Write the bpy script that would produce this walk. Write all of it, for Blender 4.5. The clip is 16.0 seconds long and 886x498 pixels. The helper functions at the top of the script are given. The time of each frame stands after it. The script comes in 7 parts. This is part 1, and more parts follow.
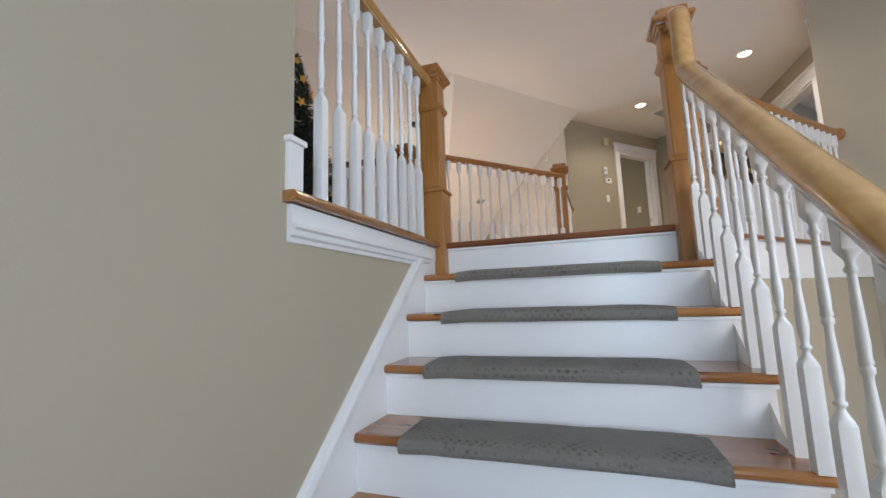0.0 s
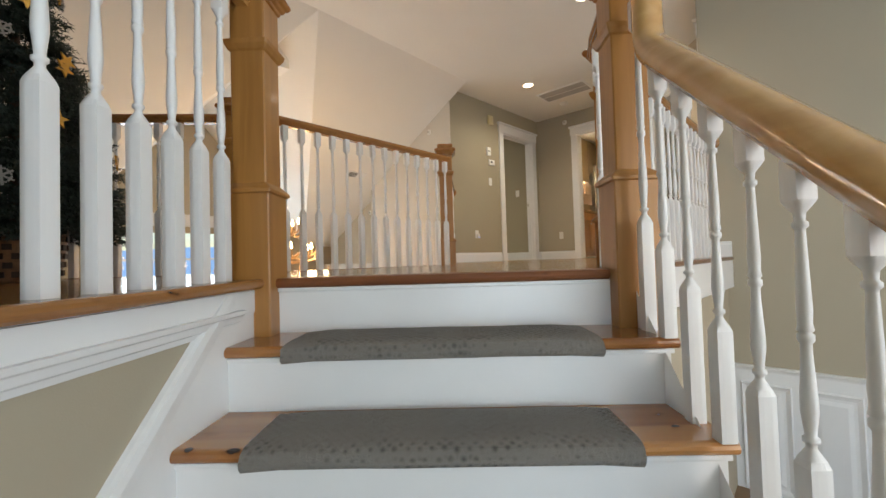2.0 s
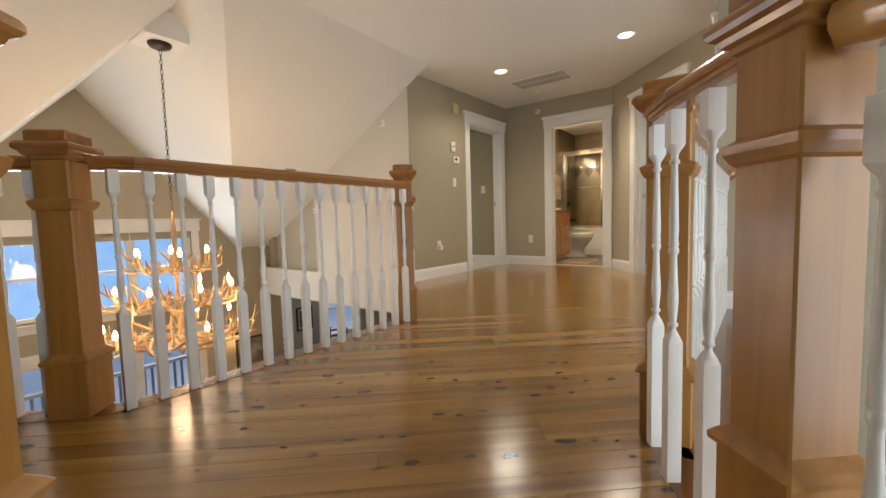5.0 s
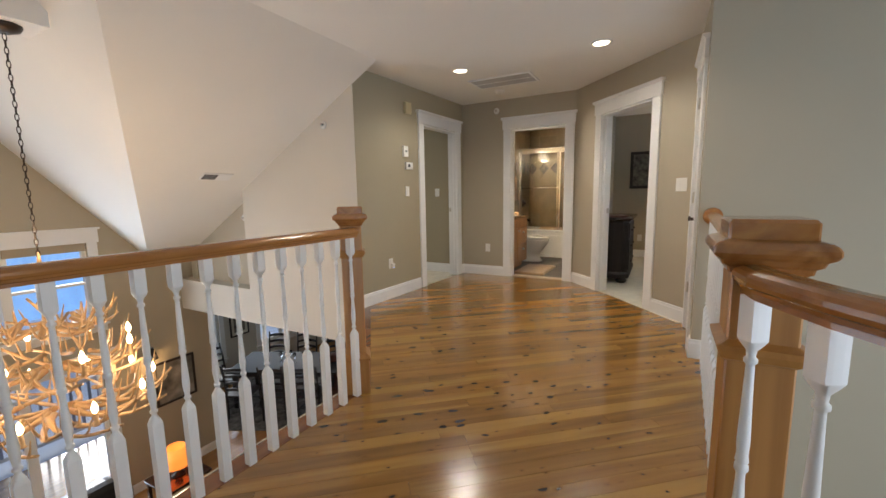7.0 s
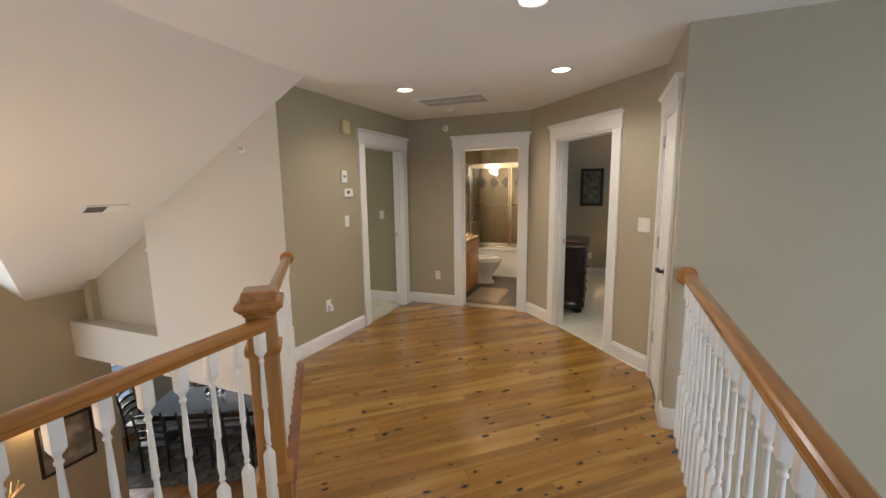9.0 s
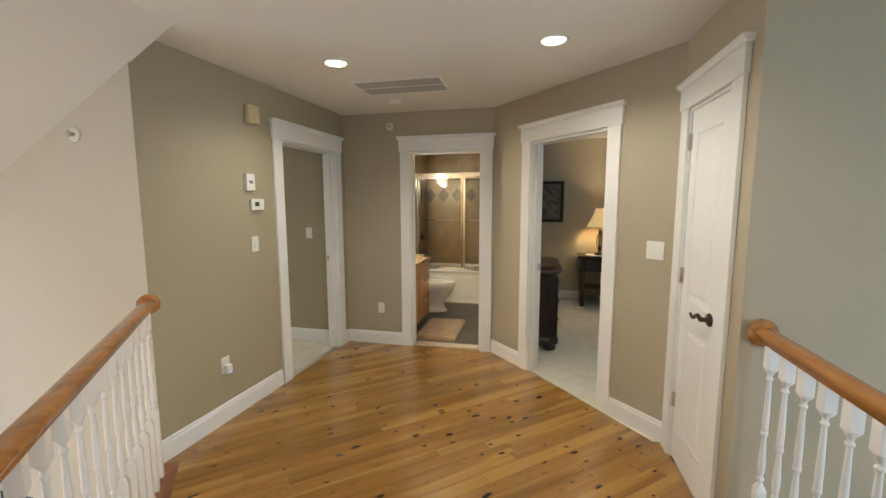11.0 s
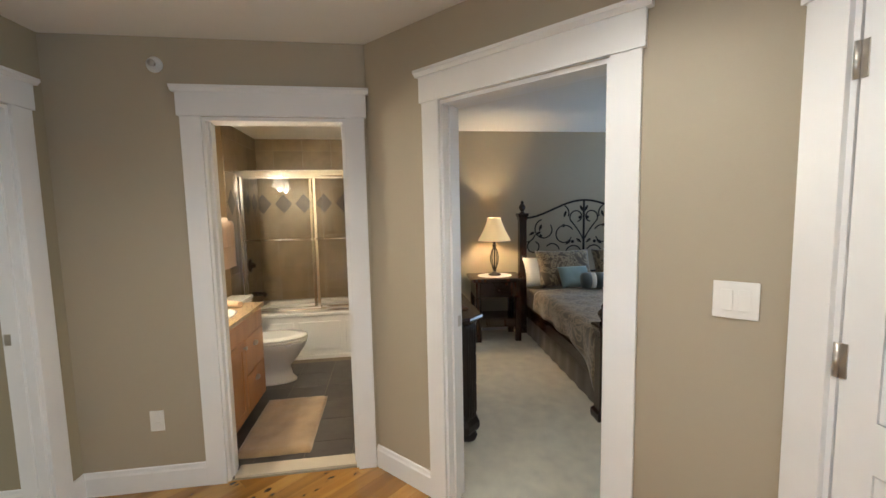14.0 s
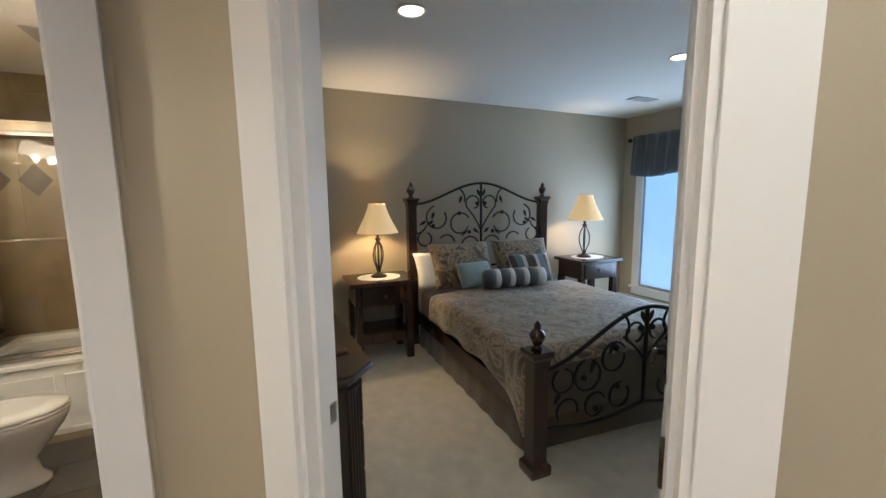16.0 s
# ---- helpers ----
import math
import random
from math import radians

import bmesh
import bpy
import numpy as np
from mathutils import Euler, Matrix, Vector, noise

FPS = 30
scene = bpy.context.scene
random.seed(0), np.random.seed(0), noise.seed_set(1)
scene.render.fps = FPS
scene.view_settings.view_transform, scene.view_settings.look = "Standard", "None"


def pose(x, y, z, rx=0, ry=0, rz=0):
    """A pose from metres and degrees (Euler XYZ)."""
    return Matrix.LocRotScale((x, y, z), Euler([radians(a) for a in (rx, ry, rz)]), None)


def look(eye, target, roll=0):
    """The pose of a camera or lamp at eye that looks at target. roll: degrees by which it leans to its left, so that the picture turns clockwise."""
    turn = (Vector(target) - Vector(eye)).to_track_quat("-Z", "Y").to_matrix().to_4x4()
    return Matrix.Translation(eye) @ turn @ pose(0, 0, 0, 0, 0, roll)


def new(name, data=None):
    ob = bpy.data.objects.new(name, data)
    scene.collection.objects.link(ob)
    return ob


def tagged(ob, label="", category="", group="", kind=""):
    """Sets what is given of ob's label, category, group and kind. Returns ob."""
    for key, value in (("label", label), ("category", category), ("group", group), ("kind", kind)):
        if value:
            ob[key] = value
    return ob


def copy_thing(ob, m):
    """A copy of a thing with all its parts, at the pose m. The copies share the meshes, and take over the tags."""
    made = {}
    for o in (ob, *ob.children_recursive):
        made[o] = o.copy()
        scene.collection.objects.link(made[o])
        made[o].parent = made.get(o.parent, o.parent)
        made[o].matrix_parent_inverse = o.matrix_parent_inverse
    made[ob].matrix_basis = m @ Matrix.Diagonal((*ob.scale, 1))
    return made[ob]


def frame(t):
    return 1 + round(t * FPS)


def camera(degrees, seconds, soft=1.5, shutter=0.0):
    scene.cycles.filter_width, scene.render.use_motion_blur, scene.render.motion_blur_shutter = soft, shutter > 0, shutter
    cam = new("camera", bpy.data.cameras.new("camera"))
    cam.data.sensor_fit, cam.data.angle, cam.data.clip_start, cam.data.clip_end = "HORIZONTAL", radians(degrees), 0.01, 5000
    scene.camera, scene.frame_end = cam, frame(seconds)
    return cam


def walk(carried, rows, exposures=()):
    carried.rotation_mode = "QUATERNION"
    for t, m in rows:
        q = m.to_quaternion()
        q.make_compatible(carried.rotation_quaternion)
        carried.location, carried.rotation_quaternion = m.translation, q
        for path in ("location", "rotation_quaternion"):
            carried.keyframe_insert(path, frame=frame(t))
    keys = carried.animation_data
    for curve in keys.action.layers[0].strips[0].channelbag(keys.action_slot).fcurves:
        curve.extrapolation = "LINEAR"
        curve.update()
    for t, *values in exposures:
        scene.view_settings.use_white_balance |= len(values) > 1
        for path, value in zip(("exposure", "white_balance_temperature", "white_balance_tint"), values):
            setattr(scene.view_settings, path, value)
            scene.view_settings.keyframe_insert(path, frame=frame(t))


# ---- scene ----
cam = camera(95.8, 16.0)
PATH = [
    (0, (0.371, 0.732, -0.321), (1.366, 2.449, -0.07), -2.0),
    (0.5, (0.507, 0.916, -0.297), (1.729, 2.487, -0.098), -2.1),
    (1, (0.665, 1.061, -0.188), (2.015, 2.531, -0.059), -2.0),
    (1.5, (0.784, 1.197, -0.064), (2.204, 2.602, 0.02), -1.9),
    (2, (0.89, 1.305, 0.05), (2.364, 2.656, 0.102), -1.7),
    (2.5, (0.999, 1.389, 0.175), (2.495, 2.716, 0.196), -1.4),
    (3, (1.079, 1.505, 0.28), (2.598, 2.806, 0.261), -1.4),
    (3.5, (1.157, 1.617, 0.394), (2.714, 2.871, 0.329), -1.2),
    (4, (1.283, 1.701, 0.5), (2.854, 2.936, 0.413), -1.5),
    (6.3, (1.733, 2.081, 1.027), (3.424, 3.123, 0.791), -1.1),
    (6.5, (1.782, 2.128, 1.079), (3.489, 3.139, 0.832), -1.1),
    (7, (1.893, 2.203, 1.178), (3.63, 3.158, 0.909), -1.0),
    (7.5, (2.028, 2.25, 1.294), (3.792, 3.15, 1.015), -0.9),
    (8, (2.143, 2.305, 1.376), (3.931, 3.149, 1.076), -0.9),
    (8.5, (2.265, 2.373, 1.486), (4.082, 3.152, 1.186), -0.8),
    (9, (2.375, 2.415, 1.54), (4.217, 3.138, 1.247), -0.8),
    (9.2, (2.447, 2.434, 1.539), (4.296, 3.138, 1.249), -0.9),
    (11.3, (3.438, 2.868, 1.534), (5.387, 3.264, 1.323), -0.4),
    (11.5, (3.539, 2.884, 1.534), (5.495, 3.253, 1.337), -0.7),
    (12, (3.813, 2.943, 1.532), (5.788, 3.205, 1.359), -0.7),
    (12.5, (4.078, 3.047, 1.52), (6.067, 3.177, 1.357), -0.7),
    (13, (4.365, 3.121, 1.534), (6.358, 3.132, 1.365), -0.8),
    (13.5, (4.677, 3.132, 1.523), (6.665, 3.009, 1.346), -1.1),
    (14, (4.962, 3.135, 1.519), (6.934, 2.855, 1.337), -1.2),
    (14.5, (5.248, 3.157, 1.522), (7.193, 2.734, 1.322), -1.3),
    (15, (5.499, 3.141, 1.531), (7.401, 2.562, 1.314), -1.1),
    (15.5, (5.737, 3.041, 1.526), (7.589, 2.327, 1.286), -1.1),
    (16, (5.968, 2.936, 1.507), (7.752, 2.071, 1.244), -0.7),
]
walk(cam, [(t, look(eye, target, roll)) for t, eye, target, roll in PATH],
     [(0.0, -0.03, 6350, 16), (1.5, 0.0, 6800, 13), (3.0, -0.05, 7050, 10), (4.5, 0.0, 7000, 10), (6.5, -0.1, 6250, 12), (9.0, -0.12, 6400, 12), (11.5, 0.08, 6300, 6), (12.5, 0.14, 6000, 9), (13.5, 0.18, 5900, 10), (14.5, 0.06, 6000, 10), (15.5, -0.05, 6100, 10), (16.0, -0.05, 5950, 10)])

# ---- light ----
world = bpy.data.worlds.new("world")
scene.world = world
world.use_nodes = True
sky = world.node_tree.nodes.new("ShaderNodeTexSky")
sky.sky_type = "NISHITA"
sky.sun_disc = False
sky.sun_elevation, sky.sun_rotation = radians(22), radians(200)
world.node_tree.links.new(sky.outputs[0], world.node_tree.nodes["Background"].inputs[0])
world.node_tree.nodes["Background"].inputs[1].default_value = 0.15
scene.view_settings.exposure = 0.0

sun = new("sun", bpy.data.lights.new("sun", "SUN"))
sun.data.energy, sun.data.angle, sun.data.color = 2.0, radians(12), (1, 0.95, 0.88)
sun.matrix_world = pose(0, 0, 10, 68, 0, 160)


def area_light(name, m, sx, sy, power, colour):
    ob = new(name, bpy.data.lights.new(name, "AREA"))
    ob.data.shape, ob.data.size, ob.data.size_y, ob.data.energy, ob.data.color = "RECTANGLE", sx, sy, power, colour
    ob.matrix_world = m
    return ob


def bulb_light(name, x, y, z, power, colour=(1, 0.72, 0.42), radius=0.05):
    ob = new(name, bpy.data.lights.new(name, "POINT"))
    ob.data.energy, ob.data.color, ob.data.shadow_soft_size = power, colour, radius
    ob.location = (x, y, z)
    return ob


def can_light(name, x, y, z, power, colour=(1, 0.80, 0.55)):
    ob = new(name, bpy.data.lights.new(name, "SPOT"))
    ob.data.energy, ob.data.color, ob.data.shadow_soft_size = power, colour, 0.085
    ob.data.spot_size, ob.data.spot_blend = radians(150), 0.7
    ob.location = (x, y, z)
    return ob


DAY = (0.72, 0.86, 1.0)
area_light("daylight_gable", pose(2.95, 8.34, 0.18, -90, 0, 0), 2.2, 0.9, 38, DAY)
area_light("daylight_patio", pose(2.95, 8.34, -1.8, -90, 0, 0), 2.2, 1.9, 55, DAY)
area_light("daylight_dining", pose(7.6, 10.2, -1.45, -90, 0, 0), 2.4, 1.2, 26, DAY)
area_light("daylight_entry", pose(2.1, -1.95, 0.2, 90, 0, 0), 2.4, 2.6, 84, (0.68, 0.83, 1.0))
# Added cool fill for the stair risers; no window is known there.
area_light("added_riser_fill", pose(-0.93, -1.25, 0.1, 90, 0, -90), 1.2, 1.6, 82, (0.56, 0.78, 1.0))
area_light("daylight_bedroom", pose(8.8, -1.62, 1.2, 90, 0, 0), 1.4, 1.6, 47, (0.60, 0.78, 1.0))
area_light("daylight_carpet_room", pose(5.9, 8.0, 1.4, -90, 0, 0), 0.9, 1.2, 14, (1.0, 0.95, 0.82))

# ---- materials ----
NODE_CACHE = {}


def mat(name, colour, rough=0.5, metal=0.0, vary=0.06, scale=4.0, bump=0.0, bump_scale=60.0, coat=0.0, sheen=0.0, random_tint=0.0, emit=0.0, emit_colour=None):
    if name in NODE_CACHE:
        return NODE_CACHE[name]
    m = bpy.data.materials.new(name)
    NODE_CACHE[name] = m
    m.use_nodes = True
    n, l = m.node_tree.nodes, m.node_tree.links
    b = n["Principled BSDF"]
    b.inputs["Roughness"].default_value = rough
    b.inputs["Metallic"].default_value = metal
    b.inputs["Coat Weight"].default_value = coat
    b.inputs["Coat Roughness"].default_value = 0.08
    b.inputs["Sheen Weight"].default_value = sheen
    geo = n.new("ShaderNodeNewGeometry")
    big = n.new("ShaderNodeTexNoise")
    big.inputs["Scale"].default_value, big.inputs["Detail"].default_value = scale, 5
    l.new(geo.outputs["Position"], big.inputs["Vector"])
    ramp = n.new("ShaderNodeMapRange")
    ramp.inputs["From Min"].default_value, ramp.inputs["From Max"].default_value = 0.25, 0.75
    ramp.inputs["To Min"].default_value, ramp.inputs["To Max"].default_value = 1 - vary, 1 + vary
    l.new(big.outputs["Fac"], ramp.inputs["Value"])
    mul = n.new("ShaderNodeMix")
    mul.data_type, mul.blend_type = "RGBA", "MULTIPLY"
    mul.inputs["Factor"].default_value = 1
    mul.inputs["A"].default_value = (*colour, 1)
    l.new(ramp.outputs["Result"], mul.inputs["B"])
    out = mul.outputs["Result"]
    if random_tint:
        info = n.new("ShaderNodeObjectInfo")
        mr = n.new("ShaderNodeMapRange")
        mr.inputs["To Min"].default_value, mr.inputs["To Max"].default_value = 1 - random_tint, 1 + random_tint
        l.new(info.outputs["Random"], mr.inputs["Value"])
        m2 = n.new("ShaderNodeMix")
        m2.data_type, m2.blend_type = "RGBA", "MULTIPLY"
        m2.inputs["Factor"].default_value = 1
        l.new(out, m2.inputs["A"])
        l.new(mr.outputs["Result"], m2.inputs["B"])
        out = m2.outputs["Result"]
    l.new(out, b.inputs["Base Color"])
    if bump:
        fine = n.new("ShaderNodeTexNoise")
        fine.inputs["Scale"].default_value, fine.inputs["Detail"].default_value = bump_scale, 3
        l.new(geo.outputs["Position"], fine.inputs["Vector"])
        bp = n.new("ShaderNodeBump")
        bp.inputs["Strength"].default_value, bp.inputs["Distance"].default_value = bump, 0.004
        l.new(fine.outputs["Fac"], bp.inputs["Height"])
        l.new(bp.outputs["Normal"], b.inputs["Normal"])
    if emit:
        b.inputs["Emission Color"].default_value = (*(emit_colour or colour), 1)
        b.inputs["Emission Strength"].default_value = emit
    return m


def wood(name, light, dark, axis, rough=0.25, coat=0.3, grain=9.0, knots=0.0, random_tint=0.0, stretch=14.0):
    """Wood with long grain along axis (a direction in plan, or 'z') and dark knots."""
    if name in NODE_CACHE:
        return NODE_CACHE[name]
    m = bpy.data.materials.new(name)
    NODE_CACHE[name] = m
    m.use_nodes = True
    n, l = m.node_tree.nodes, m.node_tree.links
    b = n["Principled BSDF"]
    b.inputs["Roughness"].default_value, b.inputs["Coat Weight"].default_value, b.inputs["Coat Roughness"].default_value = rough, coat, 0.10
    geo = n.new("ShaderNodeNewGeometry")
    info = n.new("ShaderNodeObjectInfo")
    turn = n.new("ShaderNodeMapping")
    turn.vector_type = "POINT"
    l.new(geo.outputs["Position"], turn.inputs["Vector"])
    stretch_node = n.new("ShaderNodeMapping")
    l.new(turn.outputs["Vector"], stretch_node.inputs["Vector"])
    if axis == "z":
        stretch_node.inputs["Scale"].default_value = (1, 1, 1 / stretch)
    else:
        turn.inputs["Rotation"].default_value = (0, 0, -math.atan2(axis[1], axis[0]))
        stretch_node.inputs["Scale"].default_value = (1 / stretch, 1, 1)
    shift = n.new("ShaderNodeVectorMath")
    shift.operation = "ADD"
    l.new(stretch_node.outputs["Vector"], shift.inputs[0])
    sc = n.new("ShaderNodeVectorMath")
    sc.operation = "SCALE"
    sc.inputs[0].default_value = (3.1, 17.3, 5.7)
    l.new(info.outputs["Random"], sc.inputs["Scale"])
    l.new(sc.outputs["Vector"], shift.inputs[1])
    nz = n.new("ShaderNodeTexNoise")
    nz.inputs["Scale"].default_value, nz.inputs["Detail"].default_value, nz.inputs["Distortion"].default_value = grain, 6, 1.2
    l.new(shift.outputs["Vector"], nz.inputs["Vector"])
    ramp = n.new("ShaderNodeValToRGB")
    ramp.color_ramp.elements[0].position, ramp.color_ramp.elements[1].position = 0.30, 0.68
    ramp.color_ramp.elements[0].color, ramp.color_ramp.elements[1].color = (*dark, 1), (*light, 1)
    l.new(nz.outputs["Fac"], ramp.inputs["Fac"])
    out = ramp.outputs["Color"]
    if random_tint:
        mr = n.new("ShaderNodeMapRange")
        mr.inputs["To Min"].default_value, mr.inputs["To Max"].default_value = 1 - random_tint, 1 + random_tint
        l.new(info.outputs["Random"], mr.inputs["Value"])
        m2 = n.new("ShaderNodeMix")
        m2.data_type, m2.blend_type = "RGBA", "MULTIPLY"
        m2.inputs["Factor"].default_value = 1
        l.new(out, m2.inputs["A"])
        l.new(mr.outputs["Result"], m2.inputs["B"])
        out = m2.outputs["Result"]
    if knots:
        kmap = n.new("ShaderNodeMapping")
        kmap.inputs["Scale"].default_value = (0.5, 1, 1) if axis != "z" else (1, 1, 0.5)
        l.new(turn.outputs["Vector"], kmap.inputs["Vector"])
        warp = n.new("ShaderNodeTexNoise")
        warp.inputs["Scale"].default_value = 14
        l.new(geo.outputs["Position"], warp.inputs["Vector"])
        wadd = n.new("ShaderNodeMix")
        wadd.data_type = "VECTOR"
        wadd.inputs["Factor"].default_value = 0.03
        l.new(kmap.outputs["Vector"], wadd.inputs["A"])
        l.new(warp.outputs["Color"], wadd.inputs["B"])
        vor = n.new("ShaderNodeTexVoronoi")
        vor.inputs["Scale"].default_value, vor.inputs["Randomness"].default_value = 21.0, 1.0
        l.new(wadd.outputs["Result"], vor.inputs["Vector"])
        size = n.new("ShaderNodeSeparateColor")
        l.new(vor.outputs["Color"], size.inputs["Color"])
        lim = n.new("ShaderNodeMapRange")
        lim.inputs["From Min"].default_value, lim.inputs["From Max"].default_value = 0.30, 1.0
        lim.inputs["To Min"].default_value = 0.0
        l.new(size.outputs["Red"], lim.inputs["Value"])
        flock = n.new("ShaderNodeTexNoise")
        flock.inputs["Scale"].default_value, flock.inputs["Detail"].default_value = 2.6, 2
        l.new(shift.outputs["Vector"], flock.inputs["Vector"])
        crowd = n.new("ShaderNodeMapRange")
        crowd.inputs["From Min"].default_value, crowd.inputs["From Max"].default_value = 0.38, 0.62
        crowd.inputs["To Min"].default_value, crowd.inputs["To Max"].default_value = knots * 0.45, knots * 1.35
        l.new(flock.outputs["Fac"], crowd.inputs["Value"])
        l.new(crowd.outputs["Result"], lim.inputs["To Max"])
        diff = n.new("ShaderNodeMath")
        diff.operation = "SUBTRACT"
        l.new(lim.outputs["Result"], diff.inputs[0])
        l.new(vor.outputs["Distance"], diff.inputs[1])
        soft = n.new("ShaderNodeMapRange")
        soft.inputs["From Min"].default_value, soft.inputs["From Max"].default_value = -0.015, 0.05
        halo = n.new("ShaderNodeMapRange")
        halo.inputs["From Min"].default_value, halo.inputs["From Max"].default_value = -0.17, 0.04
        halo.inputs["To Max"].default_value = 0.55
        l.new(diff.outputs["Value"], halo.inputs["Value"])
        m4 = n.new("ShaderNodeMix")
        m4.data_type = "RGBA"
        l.new(halo.outputs["Result"], m4.inputs["Factor"])
        l.new(out, m4.inputs["A"])
        m4.inputs["B"].default_value = (dark[0] * 0.75, dark[1] * 0.6, dark[2] * 0.5, 1)
        sap = n.new("ShaderNodeTexNoise")
        sap.inputs["Scale"].default_value, sap.inputs["Detail"].default_value = 5.0, 3
        l.new(shift.outputs["Vector"], sap.inputs["Vector"])
        pale = n.new("ShaderNodeMapRange")
        pale.inputs["From Min"].default_value, pale.inputs["From Max"].default_value = 0.55, 0.61
        pale.inputs["To Max"].default_value = 0.6
        l.new(sap.outputs["Fac"], pale.inputs["Value"])
        m5 = n.new("ShaderNodeMix")
        m5.data_type = "RGBA"
        l.new(pale.outputs["Result"], m5.inputs["Factor"])
        l.new(m4.outputs["Result"], m5.inputs["A"])
        m5.inputs["B"].default_value = (light[0] * 1.35, light[1] * 1.5, light[2] * 1.7, 1)
        out = m5.outputs["Result"]
        l.new(diff.outputs["Value"], soft.inputs["Value"])
        m3 = n.new("ShaderNodeMix")
        m3.data_type = "RGBA"
        l.new(soft.outputs["Result"], m3.inputs["Factor"])
        l.new(out, m3.inputs["A"])
        m3.inputs["B"].default_value = (0.022, 0.009, 0.005, 1)
        out = m3.outputs["Result"]
    l.new(out, b.inputs["Base Color"])
    bp = n.new("ShaderNodeBump")
    bp.inputs["Strength"].default_value, bp.inputs["Distance"].default_value = 0.06, 0.003
    l.new(nz.outputs["Fac"], bp.inputs["Height"])
    l.new(bp.outputs["Normal"], b.inputs["Normal"])
    return m


C_DIR = (0.656, -0.755)
H_DIR = (0.755, 0.656)
PAINT = mat("khaki_wall_paint", (0.42, 0.366, 0.270), 0.62, vary=0.03, scale=1.2, bump=0.08, bump_scale=220)
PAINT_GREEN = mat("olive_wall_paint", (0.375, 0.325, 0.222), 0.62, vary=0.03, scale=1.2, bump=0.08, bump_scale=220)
CEIL = mat("ceiling_paint", (0.79, 0.77, 0.72), 0.8, vary=0.025, scale=1.0, bump=0.1, bump_scale=160)
CREAM = mat("cream_wall_paint", (0.58, 0.54, 0.465), 0.7, vary=0.025, scale=1.0, bump=0.08, bump_scale=200)
WHITE = mat("white_trim_paint", (0.80, 0.80, 0.79), 0.32, vary=0.02, scale=6, bump=0.03, bump_scale=90)
GLOSSWHITE = mat("white_porcelain", (0.82, 0.82, 0.80), 0.08, vary=0.01, coat=0.5)
NEWELWOOD = wood("honey_alder_newel", (0.44, 0.208, 0.052), (0.33, 0.143, 0.034), "z", 0.38, 0.15, 16)
RAILWOOD = wood("alder_rail", (0.43, 0.19, 0.052), (0.27, 0.10, 0.025), (1.0, 0.0), 0.2, 0.5, 14)
STAIRRAIL = wood("alder_stair_rail", (0.60, 0.345, 0.125), (0.47, 0.24, 0.075), H_DIR, 0.16, 0.8, 14)
TREADWOOD = wood("knotty_pine_tread", (0.40, 0.17, 0.05), (0.25, 0.088, 0.024), C_DIR, 0.22, 0.4, 10, knots=0.22)
NOSEWOOD = wood("red_stained_nosing", (0.27, 0.095, 0.03), (0.15, 0.045, 0.014), C_DIR, 0.34, 0.12, 10, knots=0.22)
PLANKWOOD = wood("knotty_pine_plank", (0.365, 0.183, 0.038), (0.222, 0.101, 0.02), C_DIR, 0.22, 0.6, 9, knots=0.27, random_tint=0.18)
PLANKWOOD.node_tree.nodes["Principled BSDF"].inputs["Coat Roughness"].default_value = 0.17
SUBFLOOR = mat("dark_floor_gap", (0.06, 0.03, 0.012), 0.8)
DARKWOOD = wood("dark_cherry_wood", (0.045, 0.016, 0.010), (0.018, 0.006, 0.004), "z", 0.22, 0.4, 12)
BLACKWOOD = wood("black_stained_wood", (0.022, 0.014, 0.012), (0.010, 0.007, 0.006), "z", 0.45, 0.1, 12)
MAPLE = wood("maple_cabinet", (0.50, 0.25, 0.095), (0.40, 0.18, 0.06), "z", 0.35, 0.25, 7)
IRON = mat("black_wrought_iron", (0.020, 0.018, 0.017), 0.42, 0.6, bump=0.15, bump_scale=80)
BRONZE = mat("dark_bronze", (0.055, 0.04, 0.03), 0.38, 0.8)
NICKEL = mat("satin_nickel", (0.55, 0.52, 0.47), 0.3, 1.0, vary=0.02)
CHROME = mat("polished_chrome", (0.78, 0.76, 0.72), 0.12, 1.0, vary=0.01)
PLASTIC = mat("white_plastic", (0.78, 0.77, 0.73), 0.4, vary=0.02)
ALMOND = mat("almond_plastic", (0.60, 0.52, 0.30), 0.45, vary=0.02)
DARKPLASTIC = mat("dark_plastic", (0.03, 0.03, 0.03), 0.4)
GREYGRILLE = mat("grey_grille_metal", (0.42, 0.41, 0.40), 0.5, 0.2)
# Dark grey that paints in the shade between vent slats.
GRILLEDARK = mat("grille_shadow_metal", (0.16, 0.16, 0.16), 0.6)
BEDCARPET = mat("pale_green_carpet", (0.68, 0.64, 0.52), 0.95, vary=0.12, scale=9, bump=0.8, bump_scale=320, sheen=0.3)
ANTLER = mat("antler_horn", (0.47, 0.31, 0.155), 0.45, vary=0.4, scale=9, bump=0.3, bump_scale=60)
BULB = mat("lit_bulb_glass", (1.0, 0.75, 0.4), 0.4, emit=28, emit_colour=(1.0, 0.66, 0.30))
CANGLOW = mat("lit_downlight_lens", (1.0, 0.9, 0.7), 0.4, emit=8, emit_colour=(1.0, 0.82, 0.55))
SHADEGLOW = mat("lit_cream_lampshade", (0.70, 0.52, 0.30), 0.8, emit=0.5, emit_colour=(1.0, 0.66, 0.28))
VANITYGLOW = mat("lit_frosted_glass", (1.0, 0.92, 0.8), 0.5, emit=9, emit_colour=(1.0, 0.84, 0.60))
